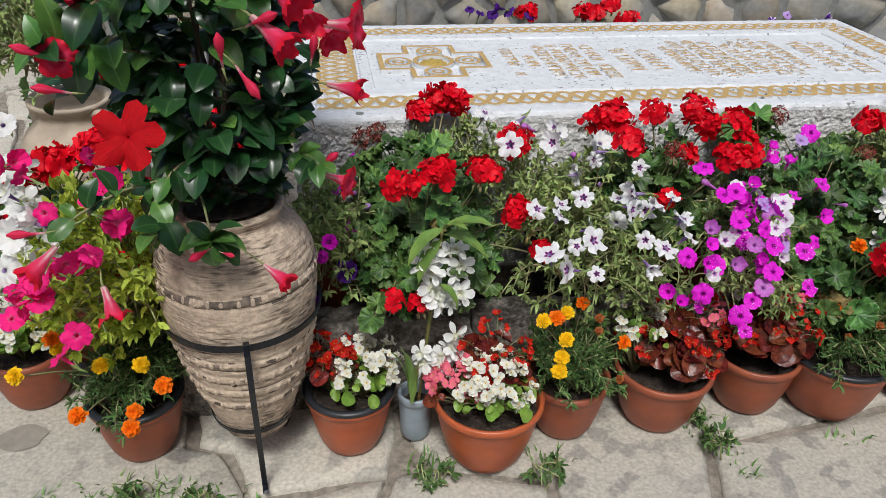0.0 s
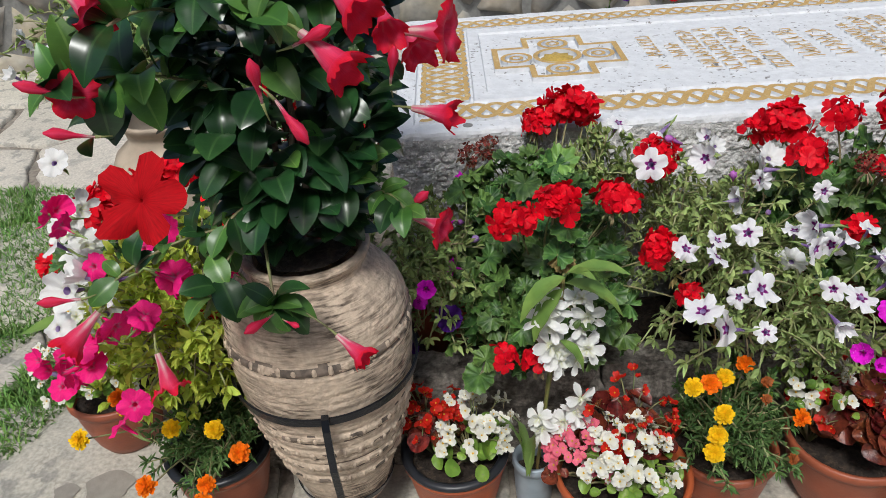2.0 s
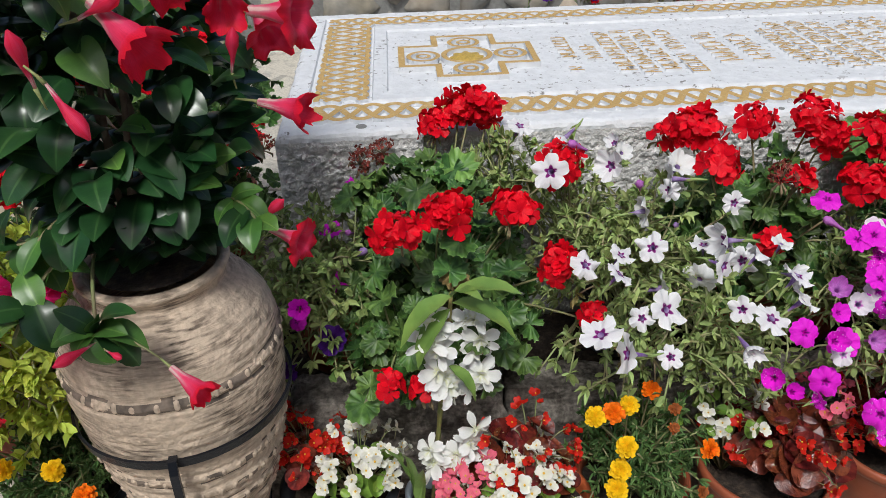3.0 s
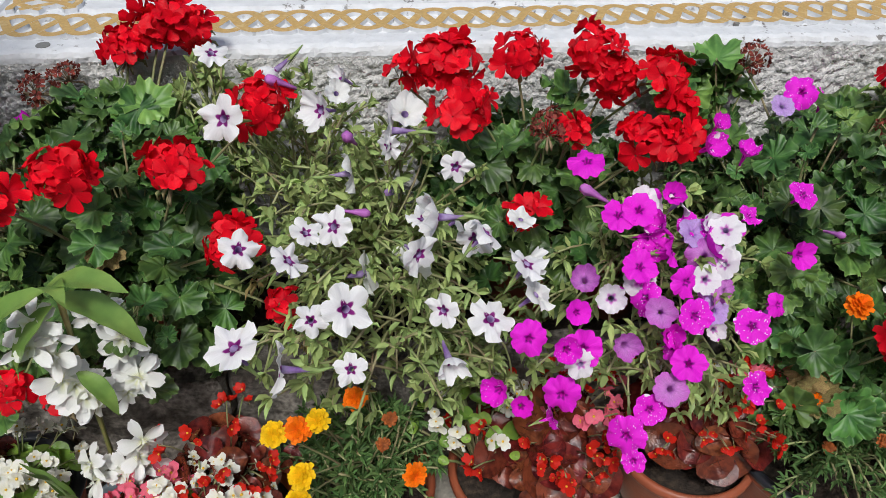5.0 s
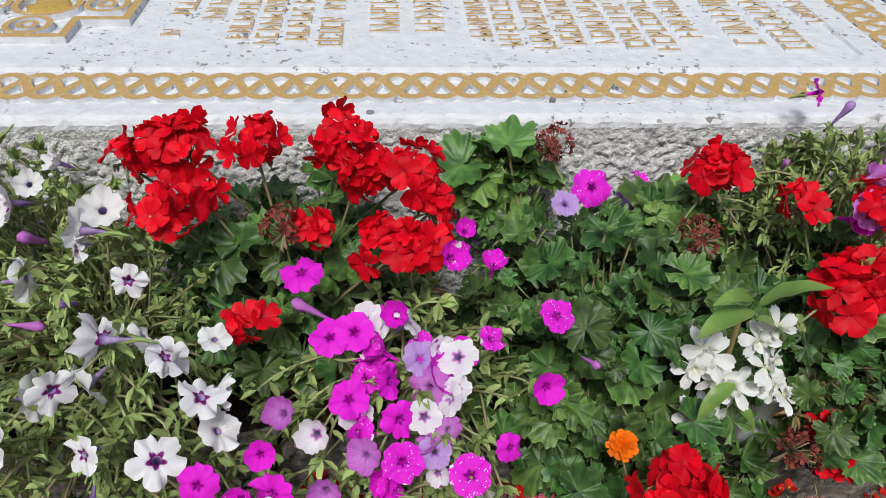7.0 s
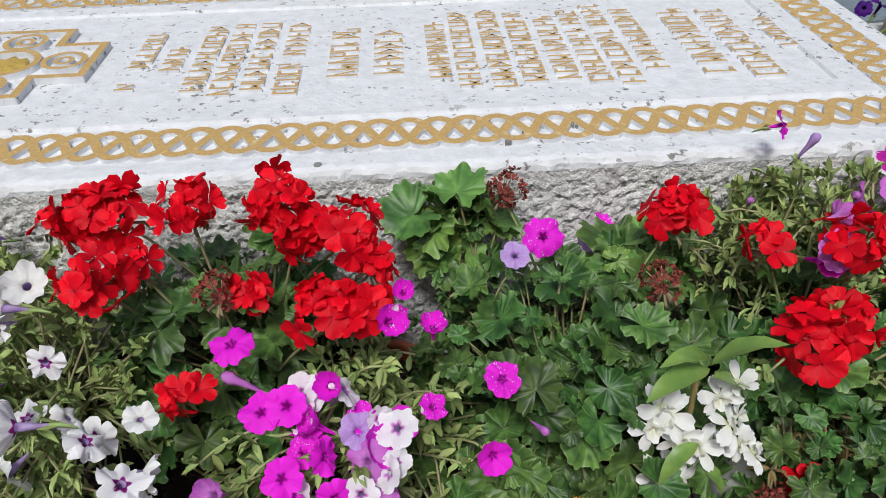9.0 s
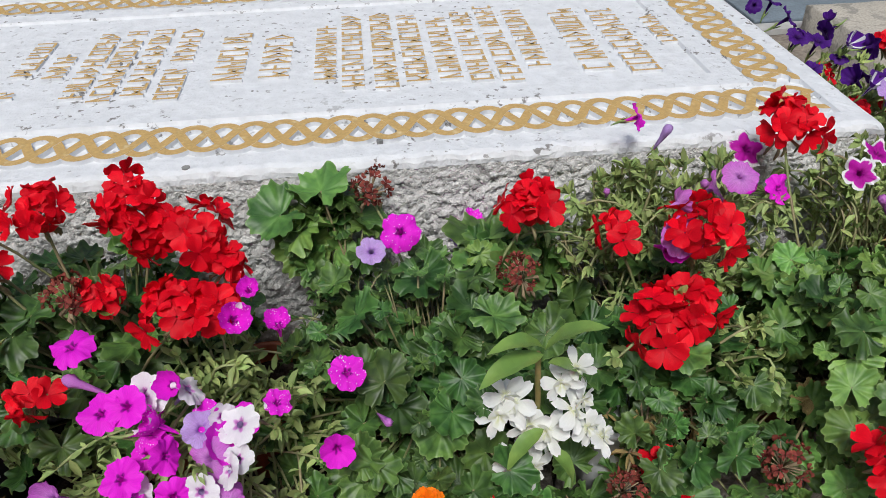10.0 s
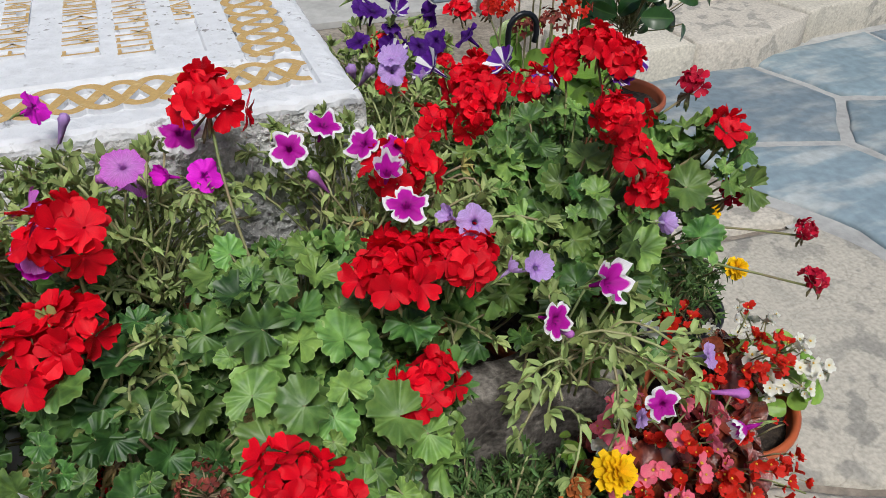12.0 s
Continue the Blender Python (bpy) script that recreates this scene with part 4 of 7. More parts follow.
stand = thing("iron_stand", "black wrought-iron ring stand with bent legs", "stand", (JX, JY, 0))
v, f, uv = lathe([(0.1475, 0.407), (0.1515, 0.407), (0.1535, 0.421), (0.1495, 0.421), (0.1475, 0.407)], 64, cap=False)
put("ring", mesh("ring", v, f, "iron", uv, smooth=False), stand)
v, f, uv = lathe([(0.083, 0.148), (0.0855, 0.148), (0.0885, 0.160), (0.0865, 0.160), (0.083, 0.148)], 48, cap=False)
put("lower_ring", mesh("lower_ring", v, f, "iron", uv, smooth=False), stand)
for a in (277, 62, 112):
    c, s = math.cos(radians(a)), math.sin(radians(a))
    pts = [(c * r, s * r, z) for r, z in ((0.150, 0.424), (0.160, 0.426), (0.166, 0.41), (0.170, 0.36), (0.170, 0.33), (0.160, 0.29), (0.128, 0.17), (0.108, 0.08), (0.092, 0.018), (0.095, 0.007), (0.112, 0.006), (0.118, 0.012))]
    h = Heap()
    w = 0.0055
    for k in range(len(pts)):
        p = Vector(pts[k])
        d = Vector(pts[min(k + 1, len(pts) - 1)]) - Vector(pts[max(k - 1, 0)])
        t = Vector((-s, c, 0)) * w
        nrm = d.cross(t).normalized() * 0.0035
        h.v += [tuple(p + t + nrm), tuple(p - t + nrm), tuple(p - t - nrm), tuple(p + t - nrm)]
    h.uv = [(0, 0)] * len(h.v)
    for k in range(len(pts) - 1):
        for j in range(4):
            h.f.append((4 * k + j, 4 * k + (j + 1) % 4, 4 * k + 4 + (j + 1) % 4, 4 * k + 4 + j))
    h.f += [(3, 2, 1, 0), tuple(4 * len(pts) - 4 + j for j in range(4))]
    h.i = [0] * len(h.f)
    put("leg", h.mesh("leg", "iron", smooth=False), stand)

# a paler amphora with a shell relief, farther back
jar2 = thing("amphora", "pale clay amphora with a shell relief and loop handles", "jar", (-0.56, 0.30, 0))


def shell(a, z, k):
    b = (a - radians(250) + math.pi) % (2 * math.pi) - math.pi
    u, w = b * 0.13, z - 0.40
    rr = math.hypot(u, w)
    return 0.009 * math.cos(math.atan2(w, u) * 16) * math.exp(-((rr - 0.055) / 0.035) ** 2) + (0.003 if rr < 0.02 else 0)


v, f, uv = lathe(fine([(0.09, 0), (0.10, 0.02), (0.135, 0.15), (0.16, 0.28), (0.162, 0.36), (0.150, 0.44), (0.12, 0.50), (0.085, 0.53), (0.08, 0.55), (0.10, 0.575), (0.10, 0.585), (0.085, 0.58), (0.07, 0.54)], 0.012), 120, shell)
put("body", mesh("body", v, f, "amphora_pale", uv), jar2)
for a in (320, 140):
    c, s = math.cos(radians(a)), math.sin(radians(a))
    pts = [(c * r, s * r, z) for r, z in ((0.085, 0.555), (0.13, 0.565), (0.165, 0.545), (0.175, 0.50), (0.155, 0.455), (0.135, 0.45))]
    put("handle", mesh("handle", *tube(pts, 0.013, 10), "amphora_pale"), jar2)

# ---- leaves and flowers, built once and shared ----
pr = random.Random(21)


def jit(r, amount):
    return Vector((r.uniform(-amount, amount), r.uniform(-amount, amount), r.uniform(-amount, amount)))


def petal(length, width, lift=0.25, curl=-0.2, cup=0.1, notch=0.0, n=4, base=0.18):
    """One petal along +x, with uv.y from its base to its tip."""
    v, f, uv = [], [], []
    for k in range(n + 1):
        t = k / n
        w = width * (base + (1 - base) * math.sin(math.pi * min(1, t * 0.62 + 0.02)) ** 1.0) * (1 if t < 0.8 else math.sqrt(max(0.0, 1 - ((t - 0.8) / 0.245) ** 2)))
        z = lift * length * t + curl * length * t * t
        for j, s in enumerate((-0.5, 0, 0.5)):
            x = length * t * (1 - (notch if s == 0 and k == n else 0))
            v.append((x, w * s, z + cup * width * (abs(s) * 2) ** 2))
            uv.append((j / 2, t))
    for k in range(n):
        for j in range(2):
            a = 3 * k + j
            f.append((a, a + 3, a + 4, a + 1))
    return v, f, uv


def geranium_leaf(seed):
    """A cupped leaf with seven rounded lobes, a scalloped and ruffled edge, one in radius."""
    r = random.Random(seed)
    n, v, f, uv = 99, [(0, 0, 0)], [], [(0.5, 0)]
    ph, deep, cup, crease, frill = r.uniform(0, 6), r.uniform(0.10, 0.24), r.uniform(-0.12, 0.30), r.uniform(0.0, 0.35), r.uniform(0.05, 0.13)
    rings = (0.28, 0.55, 0.8, 1.0)
    for ring in rings:
        for k in range(n):
            a = radians(-162 + 324 * k / (n - 1))
            b = a * 7 / radians(324) + 0.06 * math.sin(a * 2 + ph)
            lobe = 1 - deep * ring ** 1.5 * abs(math.sin(math.pi * b)) ** 6
            scallop = (0.085 * abs(math.cos(math.pi * (b * 3 + 0.5))) - 0.04) * ring ** 4
            rad = ring * (lobe + scallop) * (1 + 0.10 * math.sin(a * 2 + ph) + 0.08 * math.cos(a))
            wave = noise.noise((math.cos(a) * 1.5 * ring + seed * 5.1, math.sin(a) * 1.5 * ring, 0.4))
            curl = noise.noise((math.cos(a) * 4.2 + seed * 3.3, math.sin(a) * 4.2, 1.7))
            z = cup * ring ** 2 + 0.035 * ring * math.cos(2 * math.pi * b) + 0.10 * ring * math.sin(a * 2 + ph) + 0.42 * ring * wave + crease * abs(math.sin(a)) * ring * 0.7 + frill * ring ** 3 * (3.4 * curl + math.sin(2 * math.pi * b * 1.5 + ph))
            v.append((rad * math.cos(a), rad * math.sin(a), z))
            uv.append((b / 7 + 0.5, ring))
    f += [(0, 1 + k, 2 + k) for k in range(n - 1)]
    for q in range(len(rings) - 1):
        f += [(1 + q * n + k, 1 + (q + 1) * n + k, 1 + (q + 1) * n + k + 1, 1 + q * n + k + 1) for k in range(n - 1)]
    return v, f, uv


def oval_leaf(seed, slim=0.5, fold=0.25, droop=0.3, n=7, point=0.0):
    """A pointed oval leaf along +x, one long, folded at its midrib."""
    r = random.Random(seed)
    v, f, uv = [], [], []
    tw = r.uniform(-0.15, 0.15)
    for k in range(n + 1):
        t = k / n
        w = slim * (math.sin(math.pi * t ** 0.85) ** (0.75 + point)) * 0.5 if 0 < k < n else 0.004
        z = 0.18 * math.sin(math.pi * t * 0.6) - droop * t * t
        for j, s in enumerate((-1, -0.5, 0, 0.5, 1)):
            v.append((t, w * s, z + fold * w * abs(s) ** 1.2 + tw * w * s * t + 0.012 * math.sin(k * 2.1) * abs(s)))
            uv.append((j / 4, t))
    for k in range(n):
        for j in range(4):
            a = 5 * k + j
            f.append((a, a + 5, a + 6, a + 1))
    return v, f, uv


def broad_leaf(seed, slim=0.56, n=10):
    """A glossy elliptic leaf along +x, one long, rounded with a short tip, arched and slightly folded."""
    r = random.Random(seed)
    v, f, uv = [], [], []
    arch, fold, tw, wav = r.uniform(0.10, 0.38), r.uniform(0.12, 0.40), r.uniform(-0.25, 0.25), r.uniform(0.0, 0.02)
    for k in range(n + 1):
        t = k / n
        w = slim * 0.5 * max(0.015, math.sin(math.pi * (0.03 + 0.95 * t)) ** 0.62 * (1 - 0.55 * max(0.0, (t - 0.80) / 0.20) ** 2))
        z = arch * 0.5 * math.sin(math.pi * t * 0.8) - arch * t * t
        for j in range(7):
            q = j / 3 - 1
            v.append((t, w * q, z + fold * w * abs(q) ** 1.3 - 0.10 * w * abs(q) ** 3 + tw * w * q * t + wav * math.sin(t * 14 + seed) * abs(q)))
            uv.append((j / 6, t))
    for k in range(n):
        for j in range(6):
            a = 7 * k + j
            f.append((a, a + 7, a + 8, a + 1))
    return v, f, uv


def round_leaf(seed):
    """A fleshy, lopsided begonia leaf, cupped along its midrib."""
    r = random.Random(seed)
    n, v, f, uv = 26, [(0.1, 0, 0)], [], [(0.5, 0)]
    cup, tip = r.uniform(0.35, 0.6), r.uniform(-0.25, 0.1)
    rings = (0.33, 0.66, 0.9, 1.0)
    for ring in rings:
        for k in range(n):
            a = 2 * math.pi * k / n
            rad = ring * (0.95 + 0.2 * math.cos(a - 0.5) + 0.10 * max(0.0, math.cos(a - 0.2)) ** 8 + 0.02 * math.sin(a * 9 + seed))
            v.append((rad * math.cos(a), rad * 0.85 * math.sin(a), cup * ring * ring * abs(math.sin(a)) ** 1.3 + tip * ring ** 2 * max(0.0, math.cos(a)) + 0.03 * ring * math.sin(a * 5 + seed)))
            uv.append((k / n, ring))
    f += [(0, 1 + k, 1 + (k + 1) % n) for k in range(n)]
    for q in range(len(rings) - 1):
        f += [(1 + q * n + k, 1 + (q + 1) * n + k, 1 + (q + 1) * n + (k + 1) % n, 1 + q * n + (k + 1) % n) for k in range(n)]
    return v, f, uv


def broad_petal(length, width, lift, curl, wave, r, n=5):
    """A broad, rounded, softly waved petal along +x."""
    v, f, uv = [], [], []
    ph, tw = r.uniform(0, 6), r.uniform(-0.25, 0.25)
    for k in range(n + 1):
        t = k / n
        w = width * (0.20 + 0.80 * math.sin(min(1.0, t / 0.72) * math.pi / 2) ** 1.3) * (1 if t < 0.72 else math.sqrt(max(0.02, 1 - ((t - 0.72) / 0.30) ** 2)))
        for j in range(5):
            q = j / 2 - 1
            x = length * (t - 0.05 * t * (1 - abs(q)) * (t > 0.9))
            z = lift * length * t + curl * length * t * t + wave * length * t * math.sin(q * 2.3 + t * 3 + ph) + tw * w * 0.5 * q * t + 0.10 * w * q * q
            v.append((x, w * 0.5 * q, z))
            uv.append((j / 4, t))
    for k in range(n):
        for j in range(4):
            a = 5 * k + j
            f.append((a, a + 5, a + 6, a + 1))
    return v, f, uv


def geranium_head(seed, count=11, radius=0.026, size=0.0235, spread=0.2, ruffle=1.0):
    """A domed head of flat five-petalled florets on short stalks, with buds below."""
    r = random.Random(seed)
    h = Heap()
    sx, sy = r.uniform(0.88, 1.15), r.uniform(0.88, 1.12)
    for k in range(count):
        z = 1 - (0.88 + spread) * (k + 0.3) / count
        a = k * 2.39996 + r.uniform(-0.3, 0.3)
        s = math.sqrt(max(0, 1 - z * z))
        d = Vector((s * math.cos(a), s * math.sin(a), z))
        rad = radius * r.uniform(0.68, 1.25)
        at = Vector((d.x * rad * 1.25 * sx, d.y * rad * 1.25 * sy, d.z * rad * 0.78))
        m = aim(at, d + jit(r, 0.45) + Vector((0, 0, 0.12)), r.uniform(0, 6.3))
        open_ = r.uniform(-0.05, 0.55)
        for j in range(5):
            L = size * r.uniform(0.88, 1.08) * (1.08 if j < 3 else 0.92)
            pv, pf, pu = broad_petal(L, L * r.uniform(0.78, 0.96), open_ + r.uniform(-0.12, 0.16), r.uniform(-0.42, 0.05), 0.11 * ruffle, r)
            h.add(pv, pf, pu, m @ Matrix.Rotation(j * 2 * math.pi / 5 + r.uniform(-0.12, 0.12), 4, "Z") @ Matrix.Translation((0.0012, 0, 0.0006 * j)), 0)
        h.add(*tube([(0, 0, -0.02), at * 0.9], 0.0009, 3), mi=1)
    for k in range(8):
        a = r.uniform(0, 6.3)
        p = Vector((math.cos(a) * radius, math.sin(a) * radius, -0.020 - r.uniform(0, 0.016)))
        h.add(*tube([(0, 0, -0.018), p, p + Vector((0, 0, -0.010))], [0.0008, 0.0026, 0.0012], 5), mi=1)
    return h


def trumpet(lobes, tube_len, throat, spread, wave, lobe_depth, back=0.0, seg=8, ring_t=(0.0, 0.3, 0.6, 0.82, 1.0), seed=0, ruffle=1.0, point=0.10, fold=0.0, tube_u=(0.5, 0.45, 0.22, 0.14), notch=0.0):
    """A funnel flower opening along +z: tube below the origin, limb around it; uv.y runs from the throat to the edge."""
    n = lobes * seg
    v, f, uv = [], [], []
    prof = [(throat * 0.35, -tube_len, tube_u[0]), (throat * 0.5, -tube_len * 0.6, tube_u[1]), (throat * 0.9, -tube_len * 0.2, tube_u[2]), (throat, -tube_len * 0.03, tube_u[3])]
    for r, z, u in prof:
        for k in range(n):
            a = 2 * math.pi * k / n
            v.append((r * math.cos(a), r * math.sin(a), z))
            uv.append((k / n, u))
    for t in ring_t[1:]:
        for k in range(n):
            a = 2 * math.pi * k / n
            off = abs(((a * lobes / (2 * math.pi) + 0.5) % 1.0) - 0.5) * 2
            lob = 1 - lobe_depth * t * off ** 3.2 - notch * t * (1 - off) ** 5
            rr = throat + (spread - throat) * t * lob
            z = 0.004 * t + wave * t * t * math.cos(a * lobes) + wave * 0.5 * t * t * math.sin(a * lobes * 2 + 1) - back * t * t
            ruff = noise.noise((math.cos(a) * 2.2 + seed * 7.3, math.sin(a) * 2.2, seed * 3.1))
            fine_ = noise.noise((math.cos(a) * 6 + seed, math.sin(a) * 6, seed * 5.7))
            rr *= 1 + t * t * ruffle * (0.14 * ruff + 0.13 * fine_) + point * t * max(0.0, math.cos(a * lobes)) ** 4
            z += ruffle * spread * t * t * (0.36 * ruff + 0.30 * fine_)
            z -= fold * abs(rr * math.sin(a + seed))
            v.append((rr * math.cos(a), rr * math.sin(a), z))
            uv.append((k / n, 0.14 + 0.86 * t))
    rings = len(prof) + len(ring_t) - 1
    for q in range(rings - 1):
        for k in range(n):
            f.append((q * n + k, q * n + (k + 1) % n, (q + 1) * n + (k + 1) % n, (q + 1) * n + k))
    return v, f, uv


def petunia_mesh(name, material, seed):
    """One flower; the seed picks an open, bent-back, cupped, folded or half-open one."""
    r = random.Random(seed)
    h = Heap()
    spread, back, fold, ruffle = ((0.028, 0.002, 0.0, 0.40), (0.029, 0.011, 0.0, 0.55), (0.026, -0.009, 0.0, 0.55), (0.028, 0.0, 0.35, 0.5), (0.021, -0.016, 0.1, 0.6), (0.027, 0.005, 0.2, 0.7))[seed % 6]
    starry = material in ("white_petunia", "edged_petunia")
    if starry:
        ruffle *= 1.5
    v, f, uv = trumpet(5, 0.038, 0.0046, spread * r.uniform(0.9, 1.08), r.uniform(0.001, 0.004), r.uniform(0.34, 0.48) if starry else r.uniform(0.16, 0.24), back, 10, seed=seed + 1, fold=fold, ruffle=ruffle,
                       point=0.05 if starry else 0.0, notch=0.0 if starry else 0.05)
    h.add(v, f, uv, mi=0)
    h.i[:150] = [2] * 150
    h.add(*tube([(0, 0, -0.030), (0, 0, -0.040), (0.004, 0, -0.055)], [0.003, 0.0026, 0.001], 5), mi=1)
    for k in range(5):
        a = k * 1.2566
        d = Vector((math.cos(a), math.sin(a), 0))
        h.add([d * 0.0026 + Vector((0, 0, -0.04)), d * 0.006 + Vector((-d.y * 0.002, d.x * 0.002, -0.028)), d * 0.0085 + Vector((0, 0, -0.020)), d * 0.006 + Vector((d.y * 0.002, -d.x * 0.002, -0.028))], [(0, 1, 2, 3)], mi=1)
    return h.mesh(name, [material, "petunia_leaf", "lilac_tube" if material in ("white_petunia", "white_plain", "lavender_petunia", "white_magenta") else material])


def closed_petunia(material):
    h = Heap()
    v, f, uv = lathe([(0.0015, -0.038), (0.003, -0.02), (0.006, 0.0), (0.009, 0.008), (0.007, 0.016), (0.002, 0.02)], 12, lambda a, z, k: 0.0015 * math.cos(a * 5 + z * 150))
    h.add(v, f, [(a, 0.5) for a, b in uv], mi=0)
    h.add(*tube([(0, 0, -0.034), (0.004, 0, -0.055)], 0.0012, 4), mi=1)
    return h.mesh("flower", [material, "petunia_leaf"])


def marigold_mesh(material, seed, layers=5, size=0.022):
    r = random.Random(seed)
    h = Heap()
    for q in range(layers):
        n = 13 - q
        for k in range(n):
            L = size * (1 - 0.13 * q) * r.uniform(0.85, 1.1)
            pv, pf, pu = petal(L, L * 0.62, 0.12 + 0.28 * q, r.uniform(-0.35, -0.05), r.uniform(-0.2, 0.25), n=2, base=0.4)
            h.add(pv, pf, pu, Matrix.Translation((0, 0, 0.0022 * q)) @ Matrix.Rotation(2 * math.pi * (k + 0.5 * q) / n + r.uniform(-0.2, 0.2), 4, "Z"), 0)
    v, f, uv = lathe([(0.0012, -0.03), (0.003, -0.022), (0.006, -0.012), (0.0062, -0.002), (0.004, 0.001)], 8)
    h.add(v, f, uv, mi=1)
    return h.mesh("flower", [material, "bud"])


def begonia_mesh(material, seed):
    r = random.Random(seed)
    h = Heap()
    for k, (L, w) in enumerate(((0.0125, 0.0165), (0.0095, 0.010), (0.012, 0.016), (0.0095, 0.010))):
        pv, pf, pu = petal(L * r.uniform(0.9, 1.1), w, (0.8 if material == "red_begonia" else 0.3) + r.uniform(-0.1, 0.3), -0.25, 0.2, n=3, base=0.5)
        h.add(pv, pf, pu, Matrix.Rotation(k * math.pi / 2, 4, "Z"), 0)
    v, f, uv = lathe([(0.0015, 0.0005), (0.0019, 0.0025), (0.001, 0.0038)], 6)
    h.add(v, f, uv, mi=1)
    h.add(*tube([(0, 0, 0), (0, 0, -0.012)], 0.0009, 3), mi=2)
    return h.mesh("flower", [material, "pollen", "stem"])


def orchid_mesh(seed):
    """A cupped orchid: three sepals, two broad petals and a folded lip."""
    r = random.Random(seed)
    h = Heap()
    for k in range(3):
        pv, pf, pu = broad_petal(0.033, 0.0145, 0.12, -0.30 + r.uniform(-0.1, 0.2), 0.05, r)
        h.add(pv, pf, pu, Matrix.Rotation(k * 2.094 + 1.57 + r.uniform(-0.1, 0.1), 4, "Z"), 0)
    for k in (-1, 1):
        pv, pf, pu = broad_petal(0.031, 0.0205, 0.30, -0.30 + r.uniform(-0.1, 0.15), 0.08, r)
        h.add(pv, pf, pu, Matrix.Translation((0, 0, 0.002)) @ Matrix.Rotation(1.57 + k * 1.15, 4, "Z"), 0)
    v, f, uv = trumpet(3, 0.008, 0.004, 0.013, 0.003, 0.3, 0.0, 6)
    h.add(v, f, [(a, 0.1 + 0.2 * b) for a, b in uv], aim((0, -0.003, 0.006), (0, -0.6, 1)), 0)
    h.add(*tube([(0, 0, 0), (0, 0.006, -0.018)], 0.001, 4), mi=1)
    return h.mesh("flower", ["orchid_petal", "stem"])


def mandevilla_flower(material, seed, spread=0.038, back=0.006, throat=0.0155, cut=0.40, ruffle=0.9):
    h = Heap()
    v, f, uv = trumpet(5, 0.058, throat, spread, 0.003, cut, back, 8, seed=seed, ruffle=ruffle, point=0.06, tube_u=(0.0, 0.10, 0.26, 0.4))
    h.add(v, f, uv, mi=0)
    h.add(*tube([(0, 0, -0.052), (0, 0, -0.068), (0.006, 0, -0.09)], [0.004, 0.0022, 0.0016], 6), mi=1)
    return h.mesh("flower", [material, "bud"])


def mandevilla_bud():
    prof = [(0.001, -0.055), (0.0026, -0.035), (0.004, -0.015), (0.011, 0.010), (0.0105, 0.024), (0.0015, 0.04)]
    v, f, uv = lathe(prof, 12, lambda a, z, k: 0.0011 * math.cos(3 * a + z * 130))
    h = Heap()
    h.add(v, f, [(a, 0.0 if v[k][2] < -0.02 else 0.4) for k, (a, b) in enumerate(uv)], mi=0)
    h.add(*tube([(0, 0, -0.045), (0.003, 0, -0.06), (0.008, 0, -0.075)], [0.0035, 0.002, 0.0014], 6), mi=1)
    return h.mesh("bud", ["mandevilla_pink", "bud"])


GL = [geranium_leaf(k) for k in range(12)]
G_LEAF = [mesh("leaf", *g[:2], "geranium_leaf", g[2]) for g in GL]
P_LEAF = [mesh("leaf", *g[:2], "pale_leaf", g[2]) for g in GL]
D_LEAF = [mesh("leaf", *g[:2], "dry_leaf", g[2]) for g in GL[:2]]
HEADS = [geranium_head(k, 10 + k % 5, 0.0245, 0.0215).mesh("flower_head", ["geranium_petal", "stem"]) for k in range(8)]
SMALL_HEADS = [geranium_head(k + 20, 4 + k, 0.015, 0.0205, 0.0).mesh("flower_head", ["geranium_petal", "stem"]) for k in range(3)]
CRIMSON = [geranium_head(k + 30, 8, 0.013, 0.012, 0.2).mesh("flower_head", ["geranium_crimson", "stem"]) for k in range(2)]
WILTED = [geranium_head(k + 40, 15, 0.02, 0.0075, 0.5, 3.0).mesh("flower_head", ["wilted_petal", "dry_stem"]) for k in range(2)]
PET = {k: [petunia_mesh("flower", k, hash_ * 12 + j) for j in range(7)] for hash_, k in enumerate(("white_petunia", "white_plain", "magenta_petunia", "spotted_petunia", "white_magenta", "lavender_petunia", "mauve_petunia",
                                                                                         "edged_petunia", "violet_petunia", "star_petunia", "pink_petunia"))}
CLOSED = [closed_petunia("lavender_petunia"), closed_petunia("mauve_petunia")]
MARI = {k: [marigold_mesh(k, j) for j in range(2)] for k in ("yellow_marigold", "orange_marigold")}
MARI["brown_marigold"] = [marigold_mesh("brown_marigold", 5, 3, 0.013)]
BEG = {k: [begonia_mesh(k, j) for j in range(3)] for k in ("white_begonia", "red_begonia", "pink_begonia")}
RL = [round_leaf(k) for k in range(5)]
BEG_LEAF = {k: [mesh("leaf", *g[:2], k, g[2]) for g in RL] for k in ("bronze_leaf", "begonia_leaf")}
ORCHID = [orchid_mesh(k) for k in range(4)]
ML = [broad_leaf(k, 0.58 + 0.035 * (k % 4)) for k in range(8)]
M_LEAF = [mesh("leaf", *g[:2], "mandevilla_leaf", g[2]) for g in ML]
Y_LEAF = [mesh("leaf", *g[:2], "young_leaf", g[2]) for g in ML[:4]]
OL = [oval_leaf(k + 9, 0.34, 0.30, 0.25 + 0.2 * k, 9, 0.0) for k in range(2)]
OS = [oval_leaf(k + 19, 0.13, 0.3, 0.06, 9, 0.1) for k in range(2)]
S_LEAF = [mesh("leaf", *g[:2], "orchid_leaf", g[2]) for g in OS]
O_LEAF = [mesh("leaf", *g[:2], "orchid_leaf", g[2]) for g in OL]
